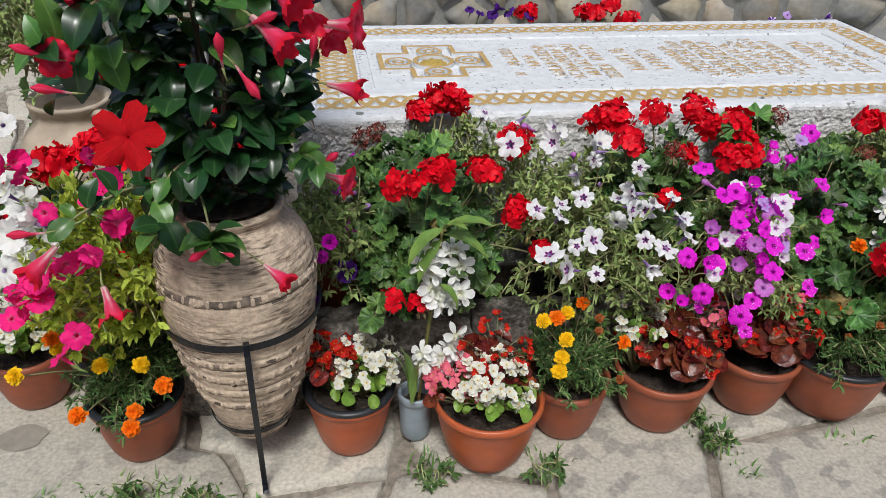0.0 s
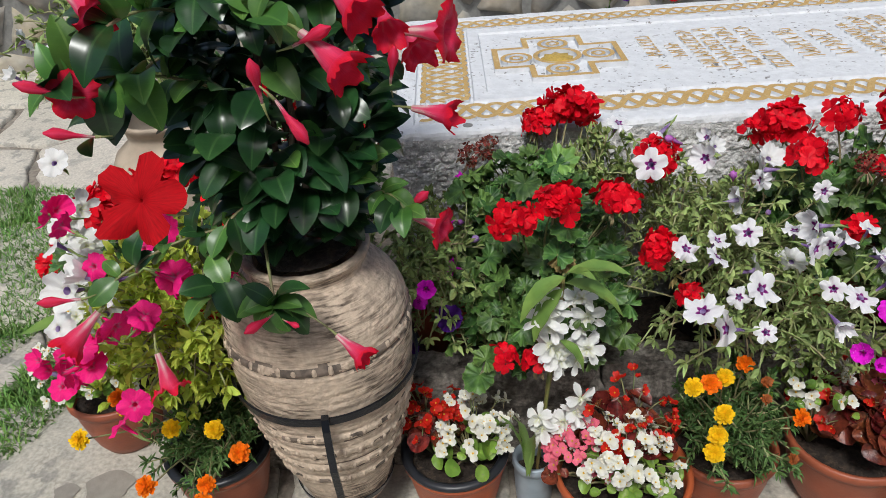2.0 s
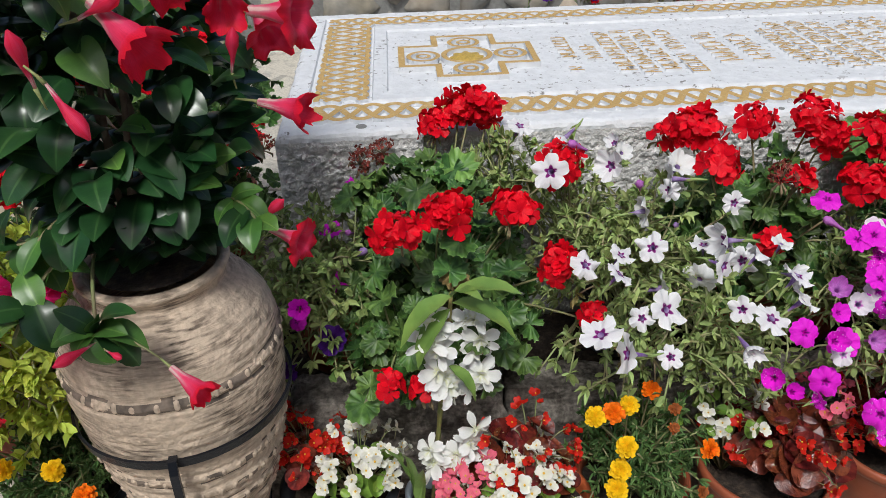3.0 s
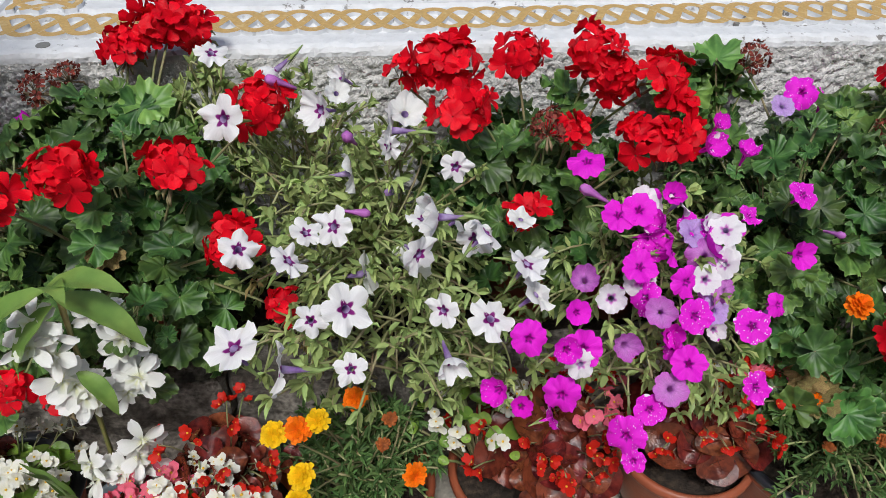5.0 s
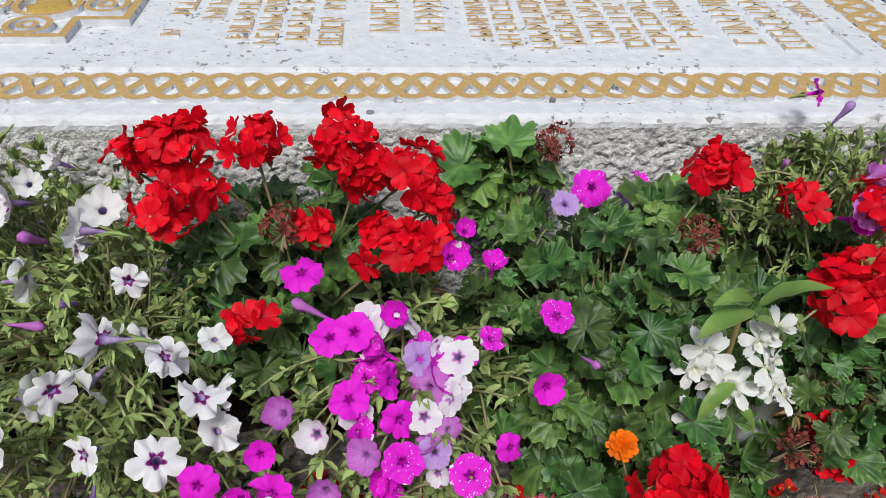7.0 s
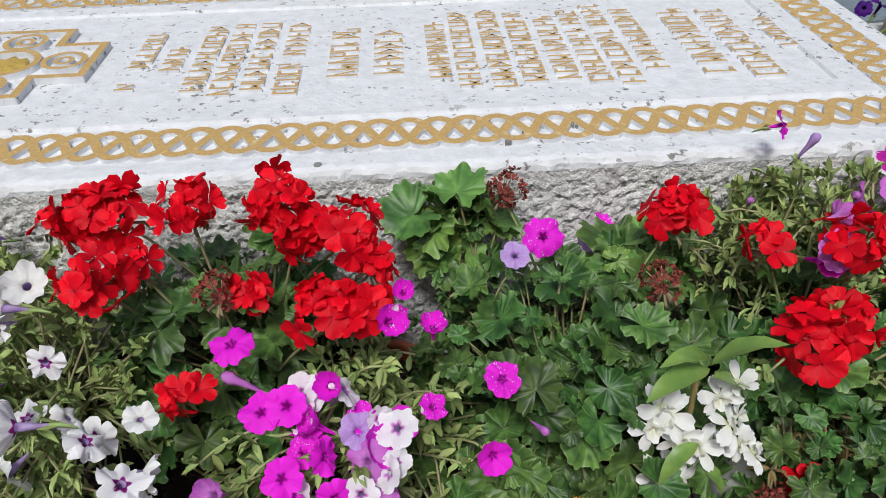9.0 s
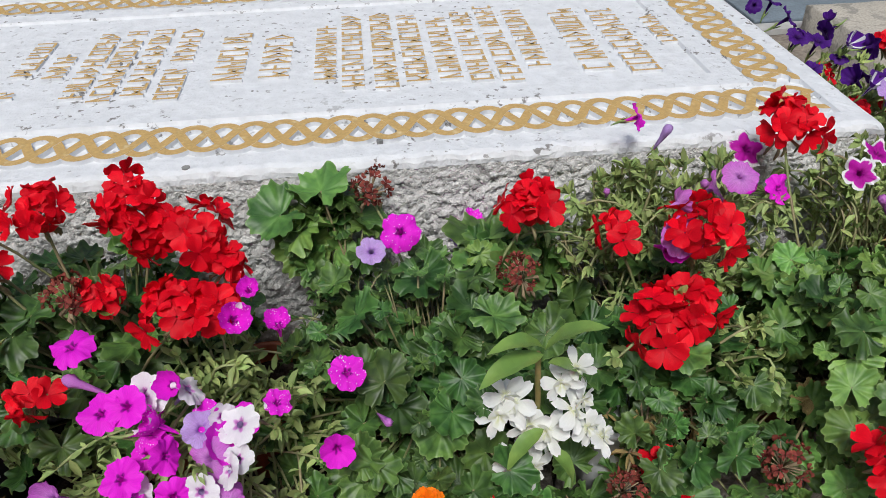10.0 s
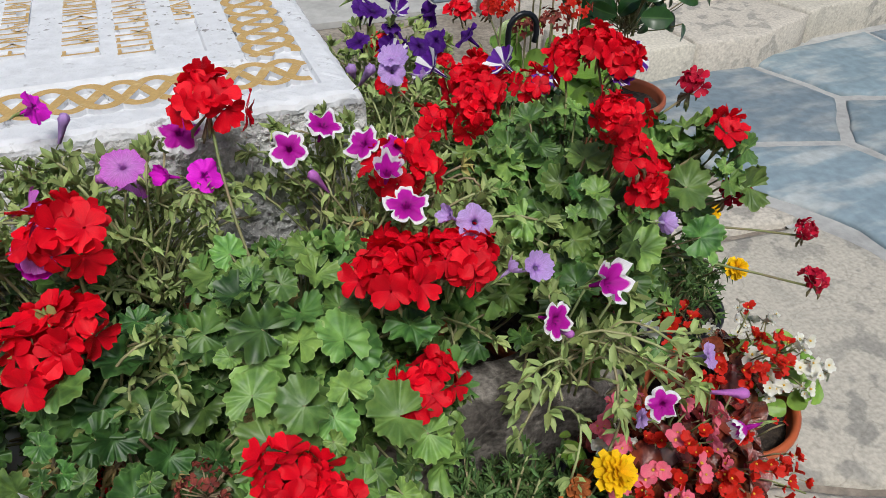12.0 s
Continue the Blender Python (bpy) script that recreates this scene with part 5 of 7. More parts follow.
M_RED = mandevilla_flower("mandevilla_petal", 5, 0.043, 0.006, 0.002, 0.46, 0.8)
M_FLOWER = [mandevilla_flower("mandevilla_pink", 3 + k, (0.038, 0.033, 0.028)[k], (0.008, 0.0, -0.012)[k]) for k in range(3)]
M_BUD = mandevilla_bud()


def local(ob, p):
    return Vector(p) - ob.location


def in_slab(p, pad=0.012):
    return -pad < p[0] < SX + pad and -pad < p[1] < SY + pad and p[2] < SZ + 0.01


def jitter(amount):
    return Vector((pr.uniform(-amount, amount), pr.uniform(-amount, amount), pr.uniform(-amount, amount)))


FACE = Vector((0, -0.75, 0.65))
BACK = Vector((0, 0.8, -0.6))


def heads(plant, points, meshes, stem_from, name="flower_head", scale=0.9, lean=0.5, stem=0.0018, label=""):
    """Flower heads at world places, each with a bent stalk from the plant's middle."""
    st = Heap()
    for p in points:
        p = Vector(p) + BACK * 0.024
        n = (Vector((0, 0, 1)) * 0.6 + FACE * lean + jitter(0.35)).normalized()
        put(name, pr.choice(meshes), plant, aim(local(plant, p), n, pr.uniform(0, 6.3), scale * pr.uniform(0.92, 1.08)), label)
        a = Vector(stem_from) + jitter(0.03)
        st.add(*tube(bow(local(plant, a), local(plant, p - n * 0.018), 0.02, 5, (p - a).cross(Vector((0, 0, 1))).normalized() * pr.uniform(-1, 1) + Vector((0, 0, 0.5))), stem, 5))
    if points:
        put("stalk_tangle", st.mesh("stalk_tangle", "stem"), plant)


def leaf_dome(plant, centre, radii, count, meshes, size, stem_from, name="leaf", dry=0.0, low=-0.35, keep=None, shell_=0.25):
    """Large leaves over a dome, each its own piece, turned to the light; their stalks in one mesh."""
    st = Heap()
    c, made, tries = Vector(centre), 0, 0
    while made < count and tries < count * 8:
        tries += 1
        d = Vector((pr.gauss(0, 1), pr.gauss(0, 1), pr.gauss(0, 1))).normalized()
        if d.z < low:
            continue
        fct = pr.uniform(shell_, 1.0) ** 0.7
        p = c + Vector((d.x * radii[0], d.y * radii[1], d.z * radii[2])) * fct
        if in_slab(p, 0.02) or p.z < 0.05 or (keep and not keep(p)):
            continue
        nrm = d * 0.75 + Vector((0, -0.25, 0.7)) + jitter(0.6)
        s = size * pr.choice((0.5, 0.7, 0.85, 1.0, 1.1, 1.22)) * pr.uniform(0.92, 1.08)
        ms = D_LEAF if pr.random() < dry * 0.5 else meshes
        put(name, pr.choice(ms), plant, aim(local(plant, p), nrm, pr.uniform(0, 6.3), s))
        a = Vector(stem_from).lerp(c, 0.7) + jitter(0.02)
        st.add(*tube(bow(local(plant, a), local(plant, p), -0.01, 3), pr.uniform(0.0011, 0.0019), 4))
        made += 1
    put("stem_tangle", st.mesh("stem_tangle", "stem"), plant)


def shoots(plant, centre, radii, count, material, leaf_len, slim, base, per_shoot=18, name="foliage", droop=0.03, low=-0.5, stem_mat="pale_stem", thin=0.0017):
    """Trailing shoots set with small leaves, as one mesh of foliage."""
    h = Heap()
    c = Vector(centre)
    for k in range(count):
        d = Vector((pr.gauss(0, 1), pr.gauss(0, 1), pr.gauss(0, 1))).normalized()
        if d.z < low:
            d.z = -d.z
        e = c + Vector((d.x * radii[0], d.y * radii[1], d.z * radii[2])) * pr.uniform(0.6, 1.05)
        if in_slab(e):
            e.y = -0.02 - pr.uniform(0, 0.03)
        a = Vector(base).lerp(c, pr.uniform(0.2, 0.8)) + jitter(0.04)
        pts = bow(local(plant, a), local(plant, e), droop + pr.uniform(-0.02, 0.03), 7, (pr.uniform(-0.6, 0.6), pr.uniform(-0.6, 0.6), 1))
        h.add(*tube(pts, thin, 4), mi=1)
        for j in range(per_shoot):
            t = pr.uniform(0.15, 1.0) ** 0.7 if j > 6 else 0.995
            q = t * 7
            i = min(6, int(q))
            p = pts[i].lerp(pts[i + 1], q - i)
            if in_slab(p + plant.location, 0.0):
                continue
            ax = (pts[i + 1] - pts[i]).normalized()
            out_ = (ax * (0.9 if j < 7 else 0.5) + jitter(1.0) + Vector((0, -0.15, 0.35))).normalized()
            up = (Vector((0, -0.2, 1)) + jitter(0.7)).normalized()
            side = out_.cross(up).normalized()
            L = leaf_len * pr.uniform(0.6, 1.25)
            w = L * slim * 0.5
            fold = side.cross(out_) * w * pr.uniform(0.2, 0.9)
            curl = Vector((0, 0, pr.uniform(-0.45, 0.25) * L))
            h.add([p, p + out_ * L * 0.35 + side * w + fold, p + out_ * L * 0.75 + side * w * 0.8 + fold, p + out_ * L + curl, p + out_ * L * 0.75 - side * w * 0.8 + fold, p + out_ * L * 0.35 - side * w + fold, p + out_ * L * 0.5],
                  [(0, 6, 1), (1, 6, 2), (2, 6, 3), (3, 6, 4), (4, 6, 5), (5, 6, 0)], mi=0)
    put(name, h.mesh(name, [material, stem_mat]), plant)


def blooms(plant, points, meshes, centre, name="flower", scale=1.0, turn=0.55, pull=0.5, label="", face=None, tumble=0.3):
    """Single flowers at world places, facing outward from the plant."""
    for q in points:
        p = Vector(q[:3]) - BACK * 0.012
        n = (p - Vector(centre)).normalized() * pull + (face or FACE) + jitter(turn)
        if len(q) > 3:
            n = Vector(q[3:]).normalized() + jitter(0.5) + Vector((0, 0, pr.uniform(-0.35, 0.35)))
        elif pr.random() < tumble:
            n = Vector((pr.choice((-1, 1)) * pr.uniform(0.5, 1), pr.uniform(-0.7, 0.3), pr.uniform(-0.3, 0.9)))
        put(name, pr.choice(meshes), plant, aim(local(plant, p), n, pr.uniform(0, 6.3), scale * 0.90 * pr.choice((0.75, 0.9, 1.0, 1.1))), label)


def geranium(at, centre, radii, points, count, label, pot=("terracotta", 0.078, 0.17), meshes=None, size=0.030, small=(), wilted=(), crimson=(), dry=0.03, low=-0.35, keep=None, head=1.0):
    t = thing("potted_geranium", label, "flower", at, "geraniums in the flower bed")
    if pot:
        pot_parts(t, pot[1], pot[2], pot[0])
    leaf_dome(t, centre, radii, int(count * 1.95), meshes or G_LEAF, size * 0.9, Vector(at) + Vector((0, 0, 0.16)), dry=dry, low=low, keep=keep)
    heads(t, points, HEADS, centre, scale=head * 0.95)
    heads(t, list(small), SMALL_HEADS, centre)
    heads(t, list(crimson), CRIMSON, centre, label="fading crimson flower head")
    heads(t, list(wilted), WILTED, centre, label="withered brown flower head")
    return t


def petunia(at, centre, radii, groups, count, label, pot=("terracotta", 0.075, 0.17), leaf="petunia_leaf", leaf_len=0.02, slim=0.30, closed=(), droop=0.03, turn=0.55, tumble=0.3, scale=1.0):
    t = thing("potted_petunia", label, "flower", at, "petunias in the flower bed")
    if pot:
        pot_parts(t, pot[1], pot[2], pot[0])
    shoots(t, centre, radii, int(count * 1.35), leaf, leaf_len * 1.0, slim * 1.2, Vector(at) + Vector((0, 0, 0.15)), droop=droop)
    for kind, points in groups:
        blooms(t, points, PET[kind], centre, turn=turn, tumble=tumble, scale=scale * (1.35 if kind == "white_plain" and leaf == "lime_leaf" else 0.84 if kind in ("magenta_petunia", "spotted_petunia", "mauve_petunia", "lavender_petunia") else 1.0))
    blooms(t, list(closed), CLOSED, centre, "closed_flower", scale=0.75)
    return t

# ---- the flower bed before the slab ----
BED = 0.19
first = geranium((0.28, -0.105, BED), (0.29, -0.22, 0.40), (0.17, 0.20, 0.21),
         [(0.345, -0.05, 0.688), (0.325, -0.045, 0.675), (0.285, -0.055, 0.655), (0.375, -0.04, 0.672), (0.215, -0.383, 0.635), (0.283, -0.351, 0.645), (0.385, -0.307, 0.622), (0.449, -0.365, 0.554), (0.479, -0.205, 0.642)], 135,
         "bushy potted geranium with dark green leaves and red flower heads", small=[(0.191, -0.435, 0.412), (0.245, -0.44, 0.402), (0.50, -0.39, 0.475)], wilted=[(0.155, -0.06, 0.60), (0.19, -0.04, 0.61)], head=0.92)
leaf_dome(first, (0.24, -0.10, 0.53), (0.14, 0.06, 0.08), 75, G_LEAF[:6] + P_LEAF[:6], 0.027, (0.28, -0.1, 0.35))
leaf_dome(first, (0.19, -0.31, 0.36), (0.10, 0.10, 0.13), 55, G_LEAF, 0.026, (0.26, -0.2, 0.25))
shoots(first, (0.39, -0.05, 0.54), (0.07, 0.03, 0.09), 22, "petunia_leaf", 0.018, 0.42, (0.42, -0.08, 0.36))
purple = petunia((0.08, -0.105, BED), (0.08, -0.18, 0.37), (0.13, 0.16, 0.20),
        [("magenta_petunia", [(0.068, -0.372, 0.508), (0.10, -0.16, 0.515), (0.05, -0.31, 0.44), (0.11, -0.24, 0.46), (0.14, -0.05, 0.535)]), ("violet_petunia", [(0.03, -0.33, 0.36), (0.10, -0.31, 0.40)])], 75,
        "straggly potted petunia with small purple flowers", closed=[(0.13, -0.15, 0.50), (0.15, -0.2, 0.49)])
shoots(purple, (0.06, -0.30, 0.42), (0.08, 0.10, 0.14), 34, "petunia_leaf", 0.02, 0.42, (0.08, -0.15, 0.3))
white = petunia((0.62, -0.105, BED), (0.60, -0.24, 0.40), (0.20, 0.21, 0.21),
        [("white_petunia", [(0.494, -0.12, 0.64), (0.578, -0.12, 0.627), (0.552, -0.2, 0.625), (0.631, -0.25, 0.603), (0.568, -0.38, 0.584), (0.778, -0.4, 0.538, 0.3, -0.15, 0.9), (0.657, -0.42, 0.573), (0.681, -0.36, 0.576), (0.738, -0.36, 0.552), (0.419, -0.120, 0.667, 0.1, -0.6, 0.75), (0.446, -0.250, 0.645, 0, -0.85, 0.35), (0.470, -0.400, 0.575, 0.3, -0.6, 0.7), (0.520, -0.400, 0.557, 0.15, -0.25, 1.0), (0.535, -0.35, 0.555, 0.6, -0.2, 0.6), (0.578, -0.440, 0.520, 0.1, -0.8, 0.55), (0.541, -0.450, 0.515, -0.1, -0.8, 0.6), (0.580, -0.475, 0.465, 0.1, -0.9, 0.4), (0.470, -0.50, 0.532, -0.6, -0.15, 0.8),
                            (0.510, -0.495, 0.492, -0.85, -0.5, -0.1), (0.705, -0.317, 0.613, 0.15, -0.85, 0.35), (0.668, -0.322, 0.547, -0.3, -0.2, 0.9), (0.729, -0.330, 0.520, 0.1, -0.85, 0.4), (0.680, -0.45, 0.520, -0.15, -0.8, 0.55), (0.735, -0.435, 0.490, 0.25, -0.75, 0.6), (0.685, -0.48, 0.475, 0, -0.85, 0.5)]),
         ("white_plain", [(0.652, -0.363, 0.513), (0.708, -0.323, 0.545), (0.790, -0.41, 0.50), (0.636, -0.237, 0.616), (0.654, -0.214, 0.625), (0.588, -0.278, 0.585), (0.781, -0.335, 0.55), (0.787, -0.376, 0.520), (0.572, -0.184, 0.639), (0.60, -0.36, 0.50)])], 120,
        "potted petunia trailing pale shoots with white purple-eyed flowers", closed=[(0.596, -0.314, 0.553), (0.586, -0.245, 0.612), (0.50, -0.17, 0.65), (0.63, -0.30, 0.57)], pot=("black_plastic", 0.075, 0.17), turn=1.0, tumble=0.6)
shoots(white, (0.50, -0.075, 0.50), (0.17, 0.045, 0.12), 46, "petunia_leaf", 0.018, 0.42, (0.55, -0.1, 0.30))
shoots(white, (0.62, -0.40, 0.42), (0.17, 0.09, 0.10), 40, "petunia_leaf", 0.020, 0.34, (0.62, -0.3, 0.30), thin=0.0018)
shoots(white, (0.55, -0.30, 0.42), (0.18, 0.16, 0.15), 7, "dry_leaf", 0.02, 0.3, (0.60, -0.2, 0.30), 8, name="dry_shoot", stem_mat="dry_stem")
geranium((0.86, -0.105, BED), (0.84, -0.14, 0.41), (0.18, 0.16, 0.20),
         [(0.722, -0.15, 0.668), (0.690, -0.15, 0.672), (0.808, -0.159, 0.680), (0.720, -0.24, 0.645), (0.904, -0.16, 0.684), (0.928, -0.18, 0.655), (0.990, -0.2, 0.665), (0.958, -0.262, 0.609), (0.990, -0.258, 0.607)], 105,
         "potted geranium with crowded bright red flower heads", small=[(0.655, -0.15, 0.662), (0.748, -0.20, 0.632), (0.799, -0.299, 0.535), (0.87, -0.22, 0.60), (1.005, -0.215, 0.632)], wilted=[(0.835, -0.225, 0.615)], low=-0.2, head=0.9)
low_pet = petunia((1.0, -0.105, BED), (0.97, -0.29, 0.36), (0.18, 0.18, 0.18),
        [("magenta_petunia", [(0.866, -0.283, 0.593), (0.921, -0.335, 0.556), (0.896, -0.337, 0.552), (0.964, -0.320, 0.564), (0.957, -0.370, 0.520), (0.915, -0.385, 0.512), (0.966, -0.405, 0.502), (0.832, -0.432, 0.490), (0.775, -0.457, 0.478),
                              (0.818, -0.470, 0.395), (0.772, -0.470, 0.380), (0.957, -0.476, 0.443), (1.118, -0.368, 0.504), (1.076, -0.422, 0.475), (0.84, -0.45, 0.45)]),
         ("spotted_petunia", [(1.062, -0.330, 0.537), (1.133, -0.314, 0.554), (1.022, -0.266, 0.595), (1.038, -0.243, 0.613), (1.067, -0.273, 0.589), (0.816, -0.465, 0.466), (1.033, -0.451, 0.473), (1.046, -0.480, 0.400), (0.948, -0.345, 0.537),
                              (0.806, -0.485, 0.375), (0.918, -0.490, 0.385), (0.890, -0.505, 0.358), (0.900, -0.520, 0.330), (0.968, -0.440, 0.482), (0.745, -0.46, 0.40)]),
         ("white_magenta", [(0.882, -0.400, 0.478), (1.016, -0.386, 0.510), (0.836, -0.465, 0.440), (0.99, -0.40, 0.50)]),
         ("mauve_petunia", [(0.940, -0.483, 0.410), (0.932, -0.428, 0.479), (1.014, -0.407, 0.488), (0.850, -0.390, 0.499)]),
         ("lavender_petunia", [(0.988, -0.346, 0.527), (1.0, -0.42, 0.47)])], 72,
        "potted petunia massed with magenta white-flecked flowers", closed=[(1.168, -0.353, 0.521), (0.869, -0.304, 0.563), (1.08, -0.40, 0.44)], pot=("terracotta", 0.075, 0.16), tumble=0.12, turn=0.45)
shoots(low_pet, (0.93, -0.43, 0.34), (0.16, 0.06, 0.07), 26, "petunia_leaf", 0.018, 0.42, (0.98, -0.3, 0.30))
# crowded flowers filling the drift between the outer ones
drift = [Vector((0.965, -0.315, 0.555)), Vector((0.985, -0.395, 0.495)), Vector((0.93, -0.475, 0.415))]
for k in range(22):
    q = pr.uniform(0, 1.999)
    p = drift[int(q)].lerp(drift[int(q) + 1], q % 1) + Vector((pr.uniform(-0.062, 0.062), pr.uniform(0.0, 0.02), pr.uniform(-0.012, 0.012)))
    blooms(low_pet, [p], PET[pr.choice(("magenta_petunia", "spotted_petunia", "spotted_petunia", "white_magenta", "mauve_petunia"))], (0.97, -0.29, 0.36), scale=0.84, tumble=0.25, turn=0.5)
shoots(low_pet, (0.72, -0.40, 0.34), (0.10, 0.06, 0.06), 24, "petunia_leaf", 0.018, 0.42, (0.8, -0.3, 0.30))
petunia((1.12, -0.075, BED), (1.15, -0.12, 0.38), (0.14, 0.10, 0.14), [("spotted_petunia", [(1.20, -0.14, 0.60), (1.302, -0.021, 0.53), (1.318, -0.03, 0.50)]), ("lavender_petunia", [(1.165, -0.16, 0.59), (1.28, -0.03, 0.51)])], 40,
        "low potted petunia with a few magenta flowers", pot=None, leaf="dark_foliage", leaf_len=0.018)
leafy = geranium((1.24, -0.105, BED), (1.22, -0.21, 0.39), (0.20, 0.19, 0.19), [(1.352, -0.157, 0.635)], 150,
         "leafy potted geranium with few red flower heads", wilted=[(1.17, -0.07, 0.625), (1.335, -0.20, 0.575)], size=0.028, dry=0.02)
leaf_dome(leafy, (1.10, -0.062, 0.545), (0.065, 0.04, 0.075), 26, G_LEAF + P_LEAF, 0.034, (1.16, -0.1, 0.35))
leaf_dome(leafy, (1.33, -0.10, 0.50), (0.09, 0.06, 0.07), 26, G_LEAF + P_LEAF, 0.030, (1.28, -0.1, 0.35))
geranium((1.24, -0.33, 0.0), (1.22, -0.38, 0.30), (0.12, 0.08, 0.12), [(1.237, -0.485, 0.475), (1.262, -0.47, 0.445)], 34, "geranium with one large scarlet flower head behind a pot", pot=("terracotta", 0.05, 0.15), size=0.032)
second = geranium((1.50, -0.105, BED), (1.53, -0.21, 0.38), (0.15, 0.19, 0.18), [(1.532, -0.240, 0.640), (1.520, -0.272, 0.562), (1.482, -0.285, 0.548)], 95,
         "potted geranium with red flower heads among petunia shoots", small=[(1.448, -0.20, 0.618), (1.49, -0.285, 0.372), (1.477, -0.365, 0.405), (1.50, -0.38, 0.36)], wilted=[(1.43, -0.39, 0.40)], size=0.027)
leaf_dome(second, (1.39, -0.34, 0.26), (0.08, 0.06, 0.06), 20, G_LEAF, 0.026, (1.48, -0.2, 0.25))
mauve = petunia((1.60, -0.085, BED), (1.55, -0.10, 0.47), (0.19, 0.10, 0.17),
        [("mauve_petunia", [(1.510, -0.185, 0.640), (1.508, -0.215, 0.615), (1.593, -0.155, 0.650), (1.598, -0.10, 0.602)]), ("magenta_petunia", [(1.669, -0.117, 0.603), (1.63, -0.12, 0.612), (1.50, -0.20, 0.59)]),
         ("edged_petunia", [(1.653, -0.049, 0.625)])], 78, "potted petunia of upright pale shoots with mauve flowers", closed=[(1.54, -0.05, 0.655), (1.46, -0.09, 0.60), (1.57, -0.12, 0.62)], pot=("terracotta", 0.07, 0.17), scale=1.05)
blooms(mauve, [(1.515, -0.02, 0.665)], PET["magenta_petunia"][3:4], (1.5, -0.05, 0.6), face=Vector((0.8, -0.35, 0.35)), turn=0.05, tumble=0, pull=0)
shoots(mauve, (1.505, -0.055, 0.53), (0.06, 0.03, 0.115), 34, "petunia_leaf", 0.018, 0.42, (1.56, -0.09, 0.34))
shoots(mauve, (1.40, -0.06, 0.49), (0.07, 0.03, 0.08), 18, "petunia_leaf", 0.018, 0.42, (1.5, -0.09, 0.32))
shoots(mauve, (1.53, -0.27, 0.44), (0.13, 0.08, 0.13), 18, "petunia_leaf", 0.018, 0.42, (1.56, -0.14, 0.32))
shoots(mauve, (1.51, -0.29, 0.38), (0.10, 0.06, 0.05), 18, "dry_leaf", 0.02, 0.25, (1.54, -0.14, 0.32), 5, name="dry_shoot", stem_mat="dry_stem")
geranium((1.74, -0.105, BED), (1.74, -0.25, 0.38), (0.17, 0.20, 0.19), [(1.690, -0.10, 0.690), (1.680, -0.455, 0.487), (1.705, -0.475, 0.465), (1.836, -0.385, 0.478), (1.815, -0.335, 0.590), (1.84, -0.31, 0.575), (1.895, -0.325, 0.580), (1.872, -0.212, 0.625)], 185,
         "broad potted geranium with pale green leaves and red heads", meshes=G_LEAF[:6] + P_LEAF, size=0.028, dry=0.04, head=1.02, wilted=[(1.60, -0.40, 0.43)])
edged = petunia((1.91, -0.105, BED), (1.90, -0.18, 0.44), (0.18, 0.18, 0.17),
        [("edged_petunia", [(1.759, -0.130, 0.625), (1.808, -0.087, 0.625), (1.838, -0.146, 0.625), (1.871, -0.162, 0.625), (1.845, -0.210, 0.622), (1.976, -0.360, 0.502), (2.041, -0.348, 0.525), (1.851, -0.253, 0.607)]),
         ("lavender_petunia", [(1.930, 0.035, 0.640), (1.892, -0.268, 0.593), (1.917, -0.277, 0.586), (1.939, -0.319, 0.548), (1.967, -0.323, 0.546)])], 36,
        "potted petunia with purple white-edged flowers", closed=[(1.78, -0.16, 0.60), (1.99, -0.36, 0.48)], pot=("terracotta", 0.07, 0.17), scale=0.92, tumble=0.08, turn=0.4)
shoots(edged, (1.80, -0.05, 0.53), (0.10, 0.035, 0.09), 34, "petunia_leaf", 0.018, 0.42, (1.86, -0.1, 0.34))
shoots(edged, (1.88, -0.17, 0.52), (0.13, 0.09, 0.09), 12, "petunia_leaf", 0.018, 0.42, (1.9, -0.12, 0.34))
shoots(edged, (1.90, -0.10, 0.50), (0.15, 0.12, 0.13), 9, "dry_leaf", 0.02, 0.3, (1.9, -0.1, 0.34), 7, name="dry_shoot", stem_mat="dry_stem")
tall_red = geranium((2.15, -0.06, 0.0), (2.12, -0.12, 0.41), (0.22, 0.20, 0.21),
         [(2.164, -0.113, 0.695), (2.135, -0.09, 0.675), (2.095, -0.083, 0.640), (2.106, -0.254, 0.672), (2.125, -0.235, 0.66), (2.009, -0.085, 0.615), (2.19, -0.13, 0.68)], 215, "tall potted geranium with pale green leaves and red heads",
         pot=("terracotta", 0.115, 0.22), meshes=P_LEAF + P_LEAF + G_LEAF, size=0.0265, small=[(2.147, -0.245, 0.615), (2.166, -0.246, 0.56), (1.951, -0.088, 0.612), (2.272, -0.251, 0.622), (2.20, -0.22, 0.56)],
         head=0.74, crimson=[(2.283, -0.160, 0.645), (2.311, -0.252, 0.525), (2.470, -0.245, 0.425), (2.423, -0.324, 0.405)], dry=0.04, low=-0.5)

leaf_dome(tall_red, (2.26, -0.20, 0.53), (0.08, 0.07, 0.09), 26, P_LEAF, 0.026, (2.18, -0.1, 0.35))

# trailing petunia over the pots at the bed's end
petunia((2.02, -0.30, 0.24), (2.05, -0.36, 0.38), (0.13, 0.12, 0.11), [("edged_petunia", [(2.056, -0.454, 0.440), (2.145, -0.486, 0.402)]), ("lavender_petunia", [(2.132, -0.309, 0.555), (2.128, -0.427, 0.460), (2.024, -0.461, 0.440)]), ("white_plain", [(2.09, -0.37, 0.46)])], 20,
        "trailing petunia shoots spilling over the kerb stone", pot=None, closed=[(2.17, -0.44, 0.40)], leaf_len=0.022, scale=0.74)

